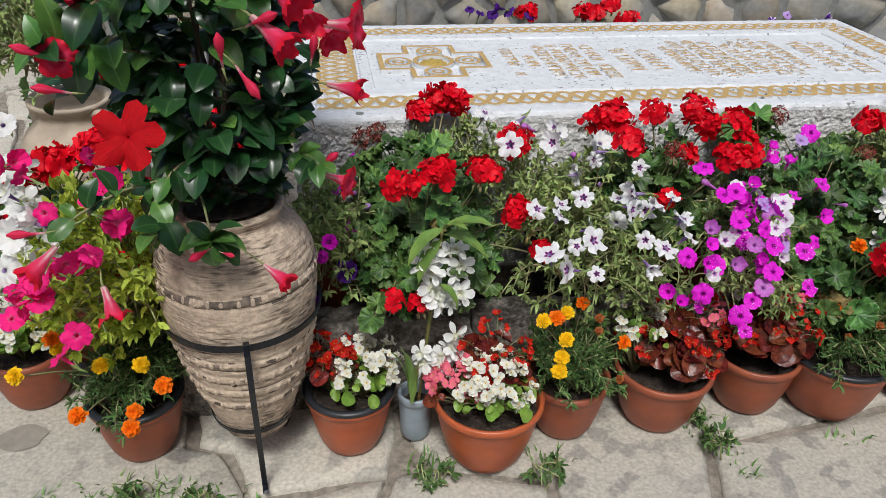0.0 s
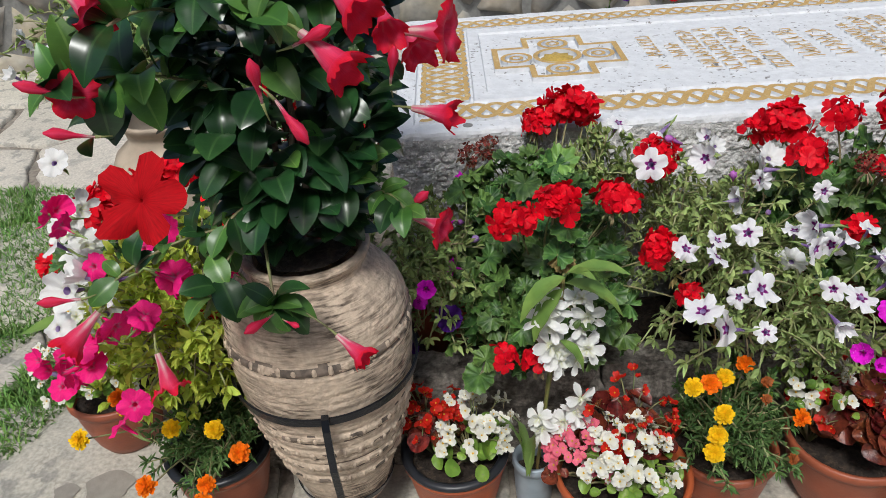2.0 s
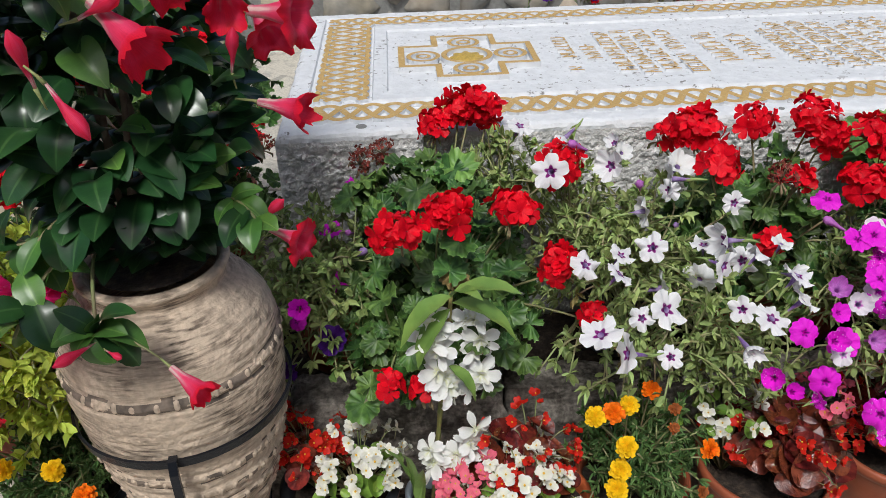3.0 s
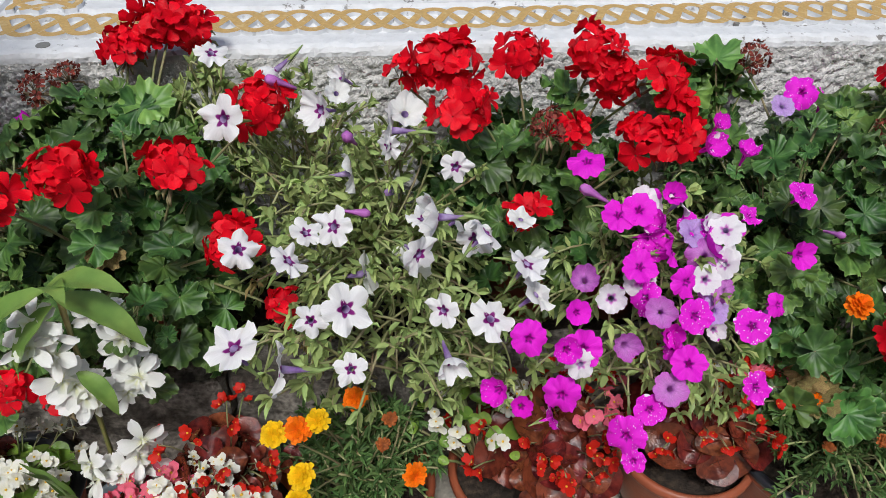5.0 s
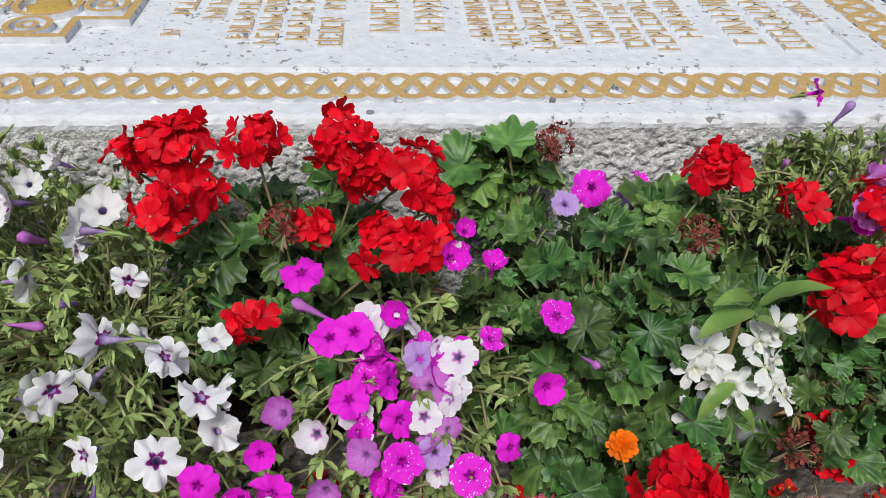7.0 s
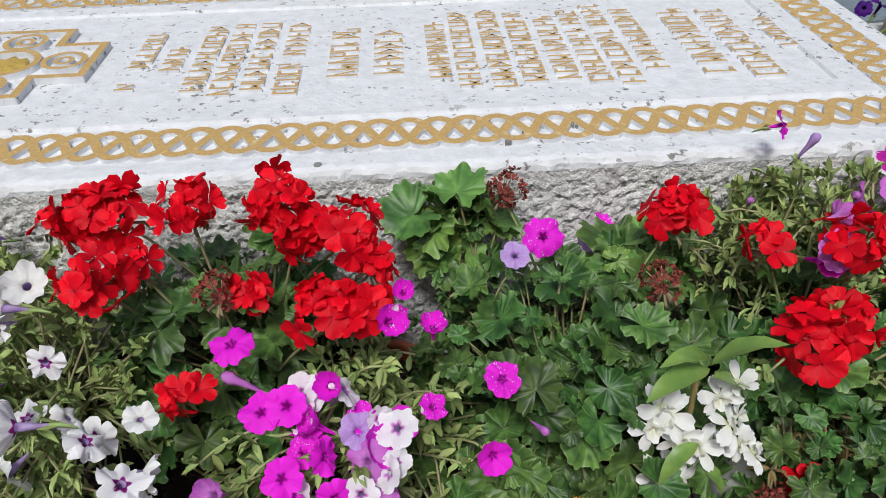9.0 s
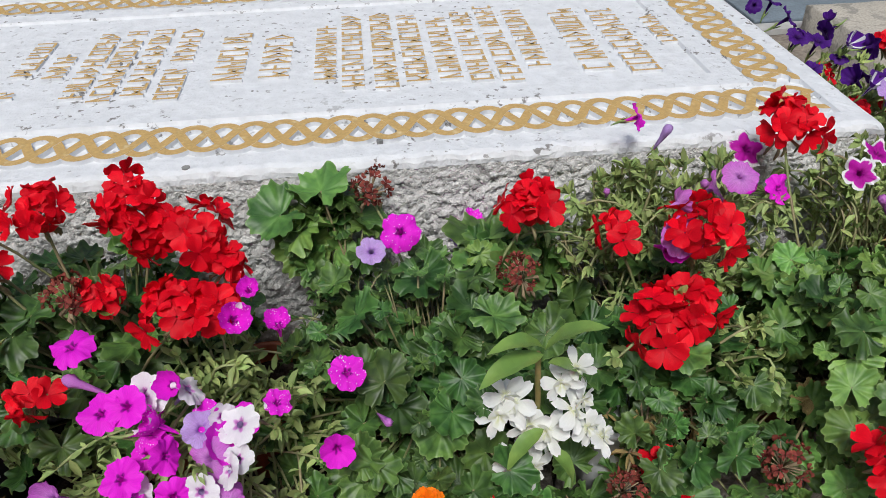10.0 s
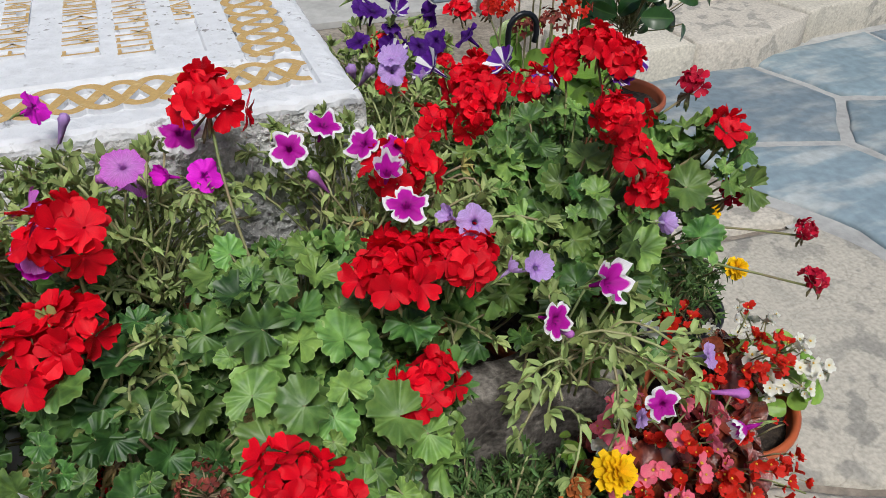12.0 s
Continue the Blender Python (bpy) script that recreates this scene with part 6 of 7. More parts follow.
petunia((1.945, 0.0, 0.18), (1.95, 0.02, 0.46), (0.07, 0.15, 0.15), [("lavender_petunia", [(1.93, 0.03, 0.625)])], 44, "half-dry petunia shoots at the slab's corner", pot=None, closed=[(1.86, -0.03, 0.66), (1.88, -0.03, 0.655)])

# ---- behind the slab's end and back ----
petunia((2.03, 0.40, 0.0), (2.05, 0.36, 0.40), (0.14, 0.26, 0.15),
        [("violet_petunia", [(2.058, 0.536, 0.540), (2.060, 0.284, 0.550), (2.105, 0.322, 0.545), (1.975, 0.361, 0.540), (2.141, 0.446, 0.540), (2.161, 0.323, 0.540), (2.046, 0.316, 0.545), (2.030, 0.518, 0.540), (2.044, 0.388, 0.550),
                             (2.050, 0.600, 0.550), (2.027, 0.443, 0.560), (2.123, 0.576, 0.550), (2.082, 0.514, 0.550), (2.014, 0.287, 0.550), (2.096, 0.298, 0.550), (2.0, 0.66, 0.56), (2.06, 0.70, 0.55)]),
         ("star_petunia", [(2.054, 0.386, 0.575), (2.024, 0.135, 0.575), (2.132, 0.114, 0.575), (1.990, 0.205, 0.575), (2.182, -0.110, 0.64), (2.239, -0.066, 0.64), (2.17, 0.05, 0.57)]), ("lavender_petunia", [(1.96, 0.12, 0.60), (1.99, 0.09, 0.585)])], 120,
        "potted petunias with deep violet and starred flowers", pot=("terracotta", 0.12, 0.22), leaf="petunia_leaf", leaf_len=0.022)
geranium((2.20, 0.20, 0.0), (2.16, 0.15, 0.38), (0.16, 0.22, 0.15), [(2.06, 0.02, 0.59)], 60, "low potted geranium with loose red flowers", pot=("terracotta", 0.10, 0.20), meshes=P_LEAF,
         small=[(2.242, 0.523, 0.525), (2.024, 0.378, 0.53), (2.105, 0.270, 0.53), (2.155, 0.230, 0.53), (2.314, 0.516, 0.525), (1.995, 0.20, 0.54), (2.12, 0.10, 0.57), (2.10, 0.16, 0.55)], size=0.03)
kal = thing("potted_kalanchoe", "potted kalanchoe with dense small scarlet flower clusters", "flower", (2.42, 0.44, 0.0))
pot_parts(kal, 0.10, 0.22, "terracotta")
for p in [(2.273, 0.411, 0.55), (2.382, 0.489, 0.555), (2.388, 0.42, 0.56), (2.29, 0.34, 0.53), (2.34, 0.33, 0.54), (2.40, 0.36, 0.55), (2.433, 0.552, 0.55), (2.45, 0.46, 0.56), (2.33, 0.45, 0.57), (2.5, 0.5, 0.55)]:
    h = Heap()
    for k in range(34):
        d = Vector((pr.gauss(0, 1), pr.gauss(0, 1), abs(pr.gauss(0, 0.8)))).normalized()
        m = aim(d * 0.032 * pr.uniform(0.6, 1.1), d + jitter(0.3), pr.uniform(0, 6))
        for j in range(4):
            pv, pf, pu = petal(0.008, 0.006, 0.2, -0.1, 0.1, n=2, base=0.5)
            h.add(pv, pf, pu, m @ Matrix.Rotation(j * 1.57, 4, "Z"))
    h.add(*tube([(0, 0, 0.02), (0.0, 0.0, -0.2)], 0.002, 4), mi=1)
    put("flower_head", h.mesh("flower_head", ["red_begonia" if p[1] > 0.34 else "wilted_petal", "stem"]), kal, Matrix.Translation(local(kal, p)))
leaf_dome(kal, (2.40, 0.42, 0.38), (0.15, 0.14, 0.12), 46, BEG_LEAF["begonia_leaf"], 0.042, (2.42, 0.44, 0.2))
crook = thing("iron_hook", "black bent iron crook stuck in the ground", "hook", (2.235, 0.30, 0.0))
cp = [(0, 0, -0.02), (0, 0, 0.3), (0, 0, 0.55)] + [(0.028 - 0.028 * math.cos(a * math.pi / 8), 0, 0.55 + 0.03 * math.sin(a * math.pi / 8)) for a in range(1, 8)] + [(0.056, 0, 0.54), (0.052, 0, 0.525)]
put("rod", mesh("rod", *tube(cp, 0.0055, 8), "iron"), crook)
rubber = thing("potted_shrub", "glossy dark green potted shrub with oval leaves", "shrub", (2.72, 0.62, 0.0))
pot_parts(rubber, 0.11, 0.22, "terracotta")
leaf_dome(rubber, (2.70, 0.60, 0.48), (0.17, 0.17, 0.20), 130, M_LEAF, 0.06, (2.72, 0.62, 0.2))
mat_ = tagged(put("door_mat", mesh("door_mat", *box(2.75, 3.55, 2.02, 2.45, 0.004, 0.018, 0.004), "rubber")), "blue-grey ribbed rubber door mat on concrete", "mat")
geranium((1.06, 0.93, 0.0), (1.06, 0.93, 0.42), (0.17, 0.09, 0.16), [(1.0, 0.94, 0.628), (1.053, 0.95, 0.622), (1.101, 0.95, 0.655), (1.171, 0.95, 0.60), (0.795, 0.95, 0.628)], 50, "potted geranium with red heads behind the slab", pot=("terracotta", 0.09, 0.2))
petunia((0.66, 0.93, 0.0), (0.66, 0.93, 0.40), (0.18, 0.09, 0.17), [("violet_petunia", [(0.586, 0.95, 0.630), (0.62, 0.94, 0.615), (0.666, 0.95, 0.612), (0.72, 0.95, 0.62), (0.80, 0.95, 0.61), (0.69, 0.95, 0.63)])], 40, "potted violet petunia behind the slab", pot=("terracotta", 0.09, 0.2), leaf="dark_foliage")
petunia((1.75, 0.93, 0.0), (1.75, 0.93, 0.38), (0.2, 0.09, 0.16), [("star_petunia", [(1.70, 0.92, 0.585), (1.93, 0.95, 0.58), (1.87, 0.9, 0.58)]), ("lavender_petunia", [(1.76, 0.93, 0.60)])], 36, "potted starred petunia behind the slab", pot=("terracotta", 0.09, 0.2))

# ---- front row of pots ----


def begonia(at, r, h, material, groups, label, liner=None, leafy=20):
    """groups: leaf kind, flower kind, centre offset, spread, flowers, leaves."""
    t = thing("potted_begonia", label, "flower", at, "begonias in low pots")
    pot_parts(t, r, h, material, liner)
    st = Heap()
    for leaf, flower, off, spread, nf, nl, size in groups:
        c = Vector((off[0], off[1], h + off[2] * 0.9))
        spread *= 1.18
        wide = min(r * 0.78, spread * 1.35)
        for k in range(int(nl * 2.6)):
            d = Vector((pr.gauss(0, 1), pr.gauss(0, 1), abs(pr.gauss(0, 0.7)))).normalized()
            p = c + Vector((d.x * wide, d.y * wide, d.z * spread * 0.75 - 0.03)) * pr.uniform(0.35, 1.0)
            put("leaf", pr.choice(BEG_LEAF[leaf]), t, aim(p, d * 0.8 + Vector((0, -0.35, 0.7)) + jitter(0.4), pr.uniform(0, 6.3), size * (0.74 if size > 0.042 else 0.62 if leaf == "bronze_leaf" else 0.62) * pr.choice((0.55, 0.75, 0.95, 1.15))))
            st.add(*tube(bow((c.x * 0.8, c.y * 0.8, h - 0.03), p, 0.01, 3), 0.002, 4))
        for k in range(int(nf * (0.8 if flower == "white_begonia" else 1.0))):
            d = Vector((pr.gauss(0, 1), pr.gauss(0, 1) - 0.25, abs(pr.gauss(0, 0.9)) + 0.1)).normalized()
            p = c + Vector((d.x * spread, d.y * spread, d.z * spread)) * pr.uniform(0.85, 1.2)
            for i in range(pr.choice((2, 3, 3, 4))):
                put("flower", pr.choice(BEG[flower]), t, aim(p + jitter(0.011), d + Vector((0, -0.5, 0.4)) + jitter(0.9), pr.uniform(0, 6.3), pr.choice((0.6, 0.85, 1.0, 1.15)) * (0.72 if flower == "red_begonia" else 0.9)))
            st.add(*tube(bow(p - d * 0.035, p, 0.003, 2), 0.0013, 3))
    put("stem_tangle", st.mesh("stem_tangle", "stem"), t)
    return t


def marigold(at, r, h, material, flowers, label, liner=None, spread=0.11, high=0.10, count=90, centre=None, bloom=1.0):
    t = thing("potted_marigold", label, "flower", at, "marigolds in low pots")
    if material:
        pot_parts(t, r, h, material, liner)
    c = centre or (at[0], at[1] - 0.01, at[2] + h + 0.02)
    shoots(t, c, (spread, spread, high), count, "dark_foliage", 0.019, 0.22, (at[0], at[1], at[2] + h - 0.02), 34, droop=0.012, low=-0.15)
    st = Heap()
    for kind, points in flowers:
        for p in points:
            p = Vector(p)
            n = (p - Vector(c)).normalized() * 0.6 + FACE * 0.9 + jitter(0.25)
            put("flower", pr.choice(MARI[kind]), t, aim(local(t, p), n, pr.uniform(0, 6.3), bloom * pr.uniform(0.68, 0.84)))
            st.add(*tube(bow(local(t, Vector(c) + jitter(0.03)), local(t, p - n.normalized() * 0.02), 0.01, 4), 0.0014, 4))
    put("stalk_tangle", st.mesh("stalk_tangle", "stem"), t)
    return t


begonia((0.094, -0.385, 0), 0.094, 0.155, "terracotta_bright", [("bronze_leaf", "red_begonia", (-0.05, 0.02, 0.075), 0.052, 26, 12, 0.03), ("begonia_leaf", "white_begonia", (0.035, -0.01, 0.045), 0.06, 34, 18, 0.026)],
        "begonias with red and white flowers in a terracotta-coloured pot", "black_plastic")
begonia((0.388, -0.46, 0), 0.116, 0.165, "terracotta_bright", [("bronze_leaf", "red_begonia", (0.02, 0.045, 0.07), 0.07, 16, 18, 0.032), ("bronze_leaf", "pink_begonia", (-0.075, 0.0, 0.035), 0.042, 26, 8, 0.026), ("begonia_leaf", "white_begonia", (0.0, -0.03, 0.045), 0.062, 46, 20, 0.025)],
        "white, pink and red begonias in a bright orange pot")
marigold((0.585, -0.40, 0), 0.092, 0.15, "terracotta", [("yellow_marigold", [(0.485, -0.478, 0.362), (0.519, -0.529, 0.352), (0.512, -0.535, 0.312), (0.535, -0.47, 0.372), (0.507, -0.545, 0.285)]), ("orange_marigold", [(0.579, -0.439, 0.370), (0.645, -0.520, 0.325), (0.513, -0.475, 0.365)]),
                                                        ("brown_marigold", [(0.61, -0.47, 0.32), (0.62, -0.44, 0.33), (0.66, -0.50, 0.21)])], "bushy marigolds with yellow and orange flowers in a terracotta pot", spread=0.115, high=0.155)
begonia((0.815, -0.395, 0), 0.110, 0.155, "terracotta", [("bronze_leaf", "red_begonia", (0.02, -0.01, 0.075), 0.09, 24, 62, 0.044), ("begonia_leaf", "white_begonia", (-0.085, 0.01, 0.125), 0.055, 15, 12, 0.022), ("bronze_leaf", "pink_begonia", (0.07, 0.0, 0.13), 0.04, 8, 2, 0.025)],
        "bronze-leaved begonia with red flowers in a terracotta pot")
begonia((1.058, -0.37, 0), 0.102, 0.155, "terracotta", [("bronze_leaf", "red_begonia", (0.0, -0.005, 0.075), 0.085, 20, 56, 0.044), ("begonia_leaf", "white_begonia", (-0.03, 0.02, 0.14), 0.04, 8, 4, 0.02), ("bronze_leaf", "pink_begonia", (0.09, 0.01, 0.13), 0.03, 12, 2, 0.022)],
        "bronze-leaved begonia with red and pink flowers in a terracotta pot")
marigold((1.25, -0.40, 0), 0.125, 0.165, "terracotta", [("orange_marigold", [(1.203, -0.405, 0.448), (1.183, -0.426, 0.298), (1.283, -0.520, 0.385), (1.285, -0.55, 0.26), (1.33, -0.50, 0.28), (1.32, -0.53, 0.21)]), ("brown_marigold", [(1.24, -0.50, 0.30), (1.20, -0.47, 0.25), (1.29, -0.48, 0.32)])],
         "feathery marigolds with orange flowers in a wide terracotta pot", "black_plastic", spread=0.15, high=0.14, count=130)
begonia((1.50, -0.42, 0), 0.10, 0.15, "terracotta", [("bronze_leaf", "red_begonia", (0.0, 0.0, 0.08), 0.085, 28, 30, 0.038), ("begonia_leaf", "red_begonia", (-0.05, -0.02, 0.09), 0.06, 18, 14, 0.026)], "begonia with orange-red flowers and coppery leaves in a pot")
marigold((1.93, -0.42, 0), 0.10, 0.15, "terracotta", [("yellow_marigold", [(1.798, -0.431, 0.34), (1.854, -0.46, 0.3), (1.952, -0.476, 0.28), (2.026, -0.496, 0.27), (2.012, -0.466, 0.36)]), ("brown_marigold", [(1.95, -0.47, 0.33), (1.98, -0.45, 0.33), (2.02, -0.44, 0.34), (1.90, -0.50, 0.30), (1.99, -0.52, 0.27)])],
         "spreading marigolds with deep yellow flowers beside the kerb", spread=0.155, high=0.155, count=190, bloom=1.4)
begonia((2.11, -0.42, 0), 0.115, 0.20, "terracotta", [("bronze_leaf", "red_begonia", (0.05, -0.02, 0.085), 0.085, 30, 30, 0.04), ("bronze_leaf", "pink_begonia", (-0.01, 0.0, 0.10), 0.07, 20, 14, 0.036), ("begonia_leaf", "white_begonia", (-0.05, 0.05, 0.09), 0.03, 5, 4, 0.022)],
        "pink and red begonias crowded in a dark-rimmed pot", "black_plastic")
begonia((2.345, -0.28, 0), 0.115, 0.165, "terracotta_bright", [("bronze_leaf", "red_begonia", (-0.02, 0.0, 0.07), 0.075, 30, 18, 0.034), ("begonia_leaf", "white_begonia", (0.06, 0.0, 0.06), 0.065, 24, 20, 0.028)],
        "red and white begonias in a bright orange pot")
marigold((2.41, -0.06, 0), 0.09, 0.16, "black_plastic", [("orange_marigold", []), ("yellow_marigold", [(2.380, -0.13, 0.405), (2.382, -0.205, 0.350)])], "sparse marigold with yellow flowers in a black pot", spread=0.09, high=0.12, count=40)
bucket = thing("white_tub", "small white plastic tub standing on the kerb", "tub", (1.450, -0.245, 0.228))
v, f, uv = lathe([(0.040, 0.0), (0.046, 0.08), (0.050, 0.150), (0.056, 0.152), (0.056, 0.162), (0.050, 0.162), (0.045, 0.13)], 28)
put("tub", mesh("tub", v, f, "white_plastic", uv), bucket)

# ---- cane orchids ----


def orchid(at, tops, flowers, leaves, label, pot=None, bloom=1.0):
    t = thing("potted_orchid", label, "orchid", at)
    if pot:
        pot_parts(t, pot[1], pot[2], pot[0], taper=0.86, lip=0.008)
    for top_ in tops:
        pts = bow((0, 0, 0.02), local(t, top_), 0.0, 12, (0, -1, 0))
        put("cane", mesh("cane", *tube(pts, [0.0027 + 0.0009 * (k % 2) for k in range(13)], 8), "cane"), t)
    for p, d, size in leaves:
        p = Vector(p) - BACK * 0.02 + Vector((0, 0, 0.008))
        size *= 1.12
        put("leaf", pr.choice(S_LEAF if d[2] > 0.7 else O_LEAF), t, Matrix.Translation(local(t, p)) @ Vector(d).to_track_quat("X", "Z").to_matrix().to_4x4() @ Matrix.Diagonal((size, size, size, 1)))
    for p in list(flowers) + [(x + pr.uniform(-0.014, 0.014), y + 0.006, z + pr.uniform(-0.016, 0.010)) for x, y, z in flowers[::3]]:
        put("flower", pr.choice(ORCHID), t, aim(local(t, p) + jitter(0.004), FACE * 1.2 + jitter(0.7) + Vector((p[0] - tops[0][0], 0, 0)) * 8, pr.uniform(-0.9, 0.9), pr.uniform(0.80, 1.05) * bloom))
    return t


orchid((0.240, -0.385, 0), [(0.283, -0.425, 0.56), (0.27, -0.41, 0.42)],
       [(0.255, -0.44, 0.515), (0.250, -0.445, 0.49), (0.262, -0.44, 0.465), (0.258, -0.44, 0.435), (0.272, -0.435, 0.40), (0.285, -0.43, 0.385), (0.318, -0.41, 0.500), (0.325, -0.405, 0.465), (0.320, -0.40, 0.435), (0.325, -0.405, 0.395), (0.31, -0.41, 0.37),
        (0.245, -0.43, 0.262), (0.252, -0.43, 0.235), (0.285, -0.435, 0.26), (0.305, -0.43, 0.275), (0.30, -0.43, 0.245), (0.275, -0.435, 0.24), (0.315, -0.43, 0.30)],
       [((0.283, -0.425, 0.55), (0.9, -0.3, 0.20), 0.085), ((0.283, -0.425, 0.545), (-0.8, -0.4, -0.30), 0.085), ((0.283, -0.42, 0.53), (0.9, -0.25, -0.25), 0.09), ((0.28, -0.42, 0.52), (-0.55, -0.35, -0.75), 0.085), ((0.283, -0.42, 0.54), (0.35, -0.5, 0.5), 0.06), ((0.275, -0.42, 0.42), (0.6, -0.3, -0.5), 0.06),
        ((0.22, -0.44, 0.13), (-0.2, -0.2, 0.9), 0.16), ((0.225, -0.44, 0.13), (0.05, -0.3, 0.8), 0.13), ((0.22, -0.43, 0.15), (-0.4, 0.0, 0.8), 0.12)],
       "white cane orchid with strap leaves in a grey tin pot", ("grey_tin", 0.038, 0.125))
orchid((1.36, -0.30, 0.0), [(1.325, -0.335, 0.575)],
       [(1.299, -0.35, 0.522), (1.288, -0.35, 0.505), (1.318, -0.35, 0.485), (1.332, -0.35, 0.472), (1.352, -0.35, 0.541), (1.363, -0.345, 0.558), (1.362, -0.35, 0.510), (1.378, -0.35, 0.475), (1.395, -0.35, 0.460), (1.311, -0.35, 0.432), (1.325, -0.35, 0.415)],
       [((1.325, -0.34, 0.575), (0.60, -0.30, 0.65), 0.068), ((1.325, -0.34, 0.572), (-0.92, -0.40, -0.05), 0.066), ((1.325, -0.34, 0.58), (-0.75, -0.30, 0.55), 0.058), ((1.33, -0.34, 0.56), (0.55, 0.1, -0.45), 0.055), ((1.33, -0.345, 0.47), (-0.75, -0.4, -0.3), 0.05), ((1.335, -0.345, 0.44), (0.5, -0.3, -0.5), 0.05)],
       "white cane orchid with pale green leaves among geraniums", ("grey_tin", 0.04, 0.12), 0.84)

# ---- left of the amphora ----
marigold((-0.36, -0.345, 0), 0.095, 0.15, "terracotta", [("yellow_marigold", [(-0.294, -0.481, 0.329), (-0.37, -0.47, 0.325), (-0.511, -0.493, 0.335), (-0.44, -0.45, 0.36)]), ("orange_marigold", [(-0.407, -0.535, 0.265), (-0.305, -0.545, 0.272), (-0.312, -0.56, 0.245), (-0.259, -0.492, 0.284), (-0.45, -0.45, 0.38)])],
         "marigolds with yellow and orange flowers in a dark-lined pot", "black_plastic", spread=0.125, high=0.13, count=110)
begonia((-0.636, -0.146, 0), 0.095, 0.15, "terracotta", [("begonia_leaf", "white_begonia", (0.0, -0.03, 0.07), 0.10, 55, 30, 0.03)], "white begonias with green leaves in a terracotta pot")
lime = petunia((-0.36, -0.16, 0), (-0.36, -0.30, 0.40), (0.19, 0.18, 0.22),
        [("pink_petunia", [(-0.40, -0.50, 0.735), (-0.278, -0.46, 0.70), (-0.31, -0.48, 0.68), (-0.352, -0.50, 0.564), (-0.33, -0.5, 0.58), (-0.420, -0.55, 0.555), (-0.40, -0.56, 0.575), (-0.455, -0.55, 0.50), (-0.44, -0.56, 0.53), (-0.495, -0.52, 0.525), (-0.50, -0.5, 0.49), (-0.278, -0.48, 0.63),
                           (-0.201, -0.47, 0.635), (-0.405, -0.53, 0.40), (-0.388, -0.48, 0.655), (-0.415, -0.47, 0.743), (-0.439, -0.45, 0.725), (-0.168, -0.42, 0.699), (-0.131, -0.42, 0.692), (-0.27, -0.5, 0.638), (-0.358, -0.53, 0.585), (-0.312, -0.54, 0.605), (-0.412, -0.54, 0.563), (-0.448, -0.53, 0.536), (-0.446, -0.53, 0.49), (-0.362, -0.55, 0.456), (-0.216, -0.48, 0.629), (-0.325, -0.4, 0.718), (-0.382, -0.54, 0.582), (-0.403, -0.55, 0.535)]), ("white_plain", [(-0.45, -0.40, 0.61), (-0.43, -0.42, 0.53), (-0.48, -0.40, 0.49), (-0.411, -0.47, 0.635), (-0.389, -0.47, 0.615), (-0.455, -0.44, 0.675), (-0.475, -0.48, 0.551), (-0.489, -0.48, 0.458), (-0.465, -0.35, 0.759), (-0.452, -0.46, 0.604)])], 185,
        "large potted petunia with lime foliage and hot pink flowers", pot=("terracotta", 0.11, 0.2), leaf="lime_leaf", leaf_len=0.023, slim=0.42, scale=0.98, tumble=0.5)
shoots(lime, (-0.33, -0.46, 0.46), (0.15, 0.07, 0.13), 44, "lime_leaf", 0.023, 0.42, (-0.36, -0.22, 0.28))
geranium((-0.54, 0.02, 0), (-0.50, -0.06, 0.40), (0.19, 0.17, 0.15), [(-0.53, -0.13, 0.585), (-0.49, -0.12, 0.60), (-0.44, -0.11, 0.605), (-0.337, -0.10, 0.600), (-0.40, -0.11, 0.63), (-0.312, -0.12, 0.505), (-0.57, -0.12, 0.57)], 70,
         "potted geranium with red heads beside the amphora", pot=("terracotta", 0.1, 0.2), small=[(-0.664, -0.10, 0.497), (-0.635, -0.10, 0.55), (-0.717, -0.10, 0.424), (-0.64, -0.12, 0.47), (-0.32, -0.38, 0.49), (-0.35, -0.39, 0.51)])
orch3 = orchid((-0.52, -0.20, 0.1), [(-0.475, -0.33, 0.66)], [(-0.475, -0.35, 0.673), (-0.49, -0.35, 0.645), (-0.472, -0.35, 0.62), (-0.48, -0.35, 0.59), (-0.476, -0.35, 0.565), (-0.50, -0.35, 0.54), (-0.505, -0.35, 0.51), (-0.525, -0.35, 0.475), (-0.46, -0.36, 0.62)], [((-0.48, -0.3, 0.4), (-0.7, -0.3, 0.3), 0.14)],
               "white orchid spray leaning among pink petunias")
petunia((-0.56, 0.30, 0.52), (-0.64, 0.28, 0.70), (0.20, 0.17, 0.17), [("white_plain", [(-0.687, 0.17, 0.68), (-0.80, 0.2, 0.72), (-0.74, 0.18, 0.80), (-0.66, 0.15, 0.79)])], 90, "trailing petunia with sparse white flowers planted in the amphora", pot=None, leaf="petunia_leaf", leaf_len=0.022)
geranium((-0.22, 0.25, 0), (-0.20, 0.22, 0.38), (0.16, 0.17, 0.18), [(-0.13, 0.12, 0.52), (-0.17, 0.12, 0.55), (-0.10, 0.18, 0.55), (-0.22, 0.2, 0.58)], 60, "potted geranium with red heads in the slab's shade", pot=("terracotta", 0.1, 0.2), wilted=[(-0.05, 0.12, 0.56)])
petunia((-0.16, 0.0, 0), (-0.14, 0.0, 0.30), (0.15, 0.12, 0.16), [("magenta_petunia", [(-0.17, 0.0, 0.46), (-0.2, -0.02, 0.43)]), ("mauve_petunia", [(-0.12, -0.08, 0.44)])], 60, "potted petunia with small purple flowers by the slab's corner", pot=("black_plastic", 0.09, 0.18))

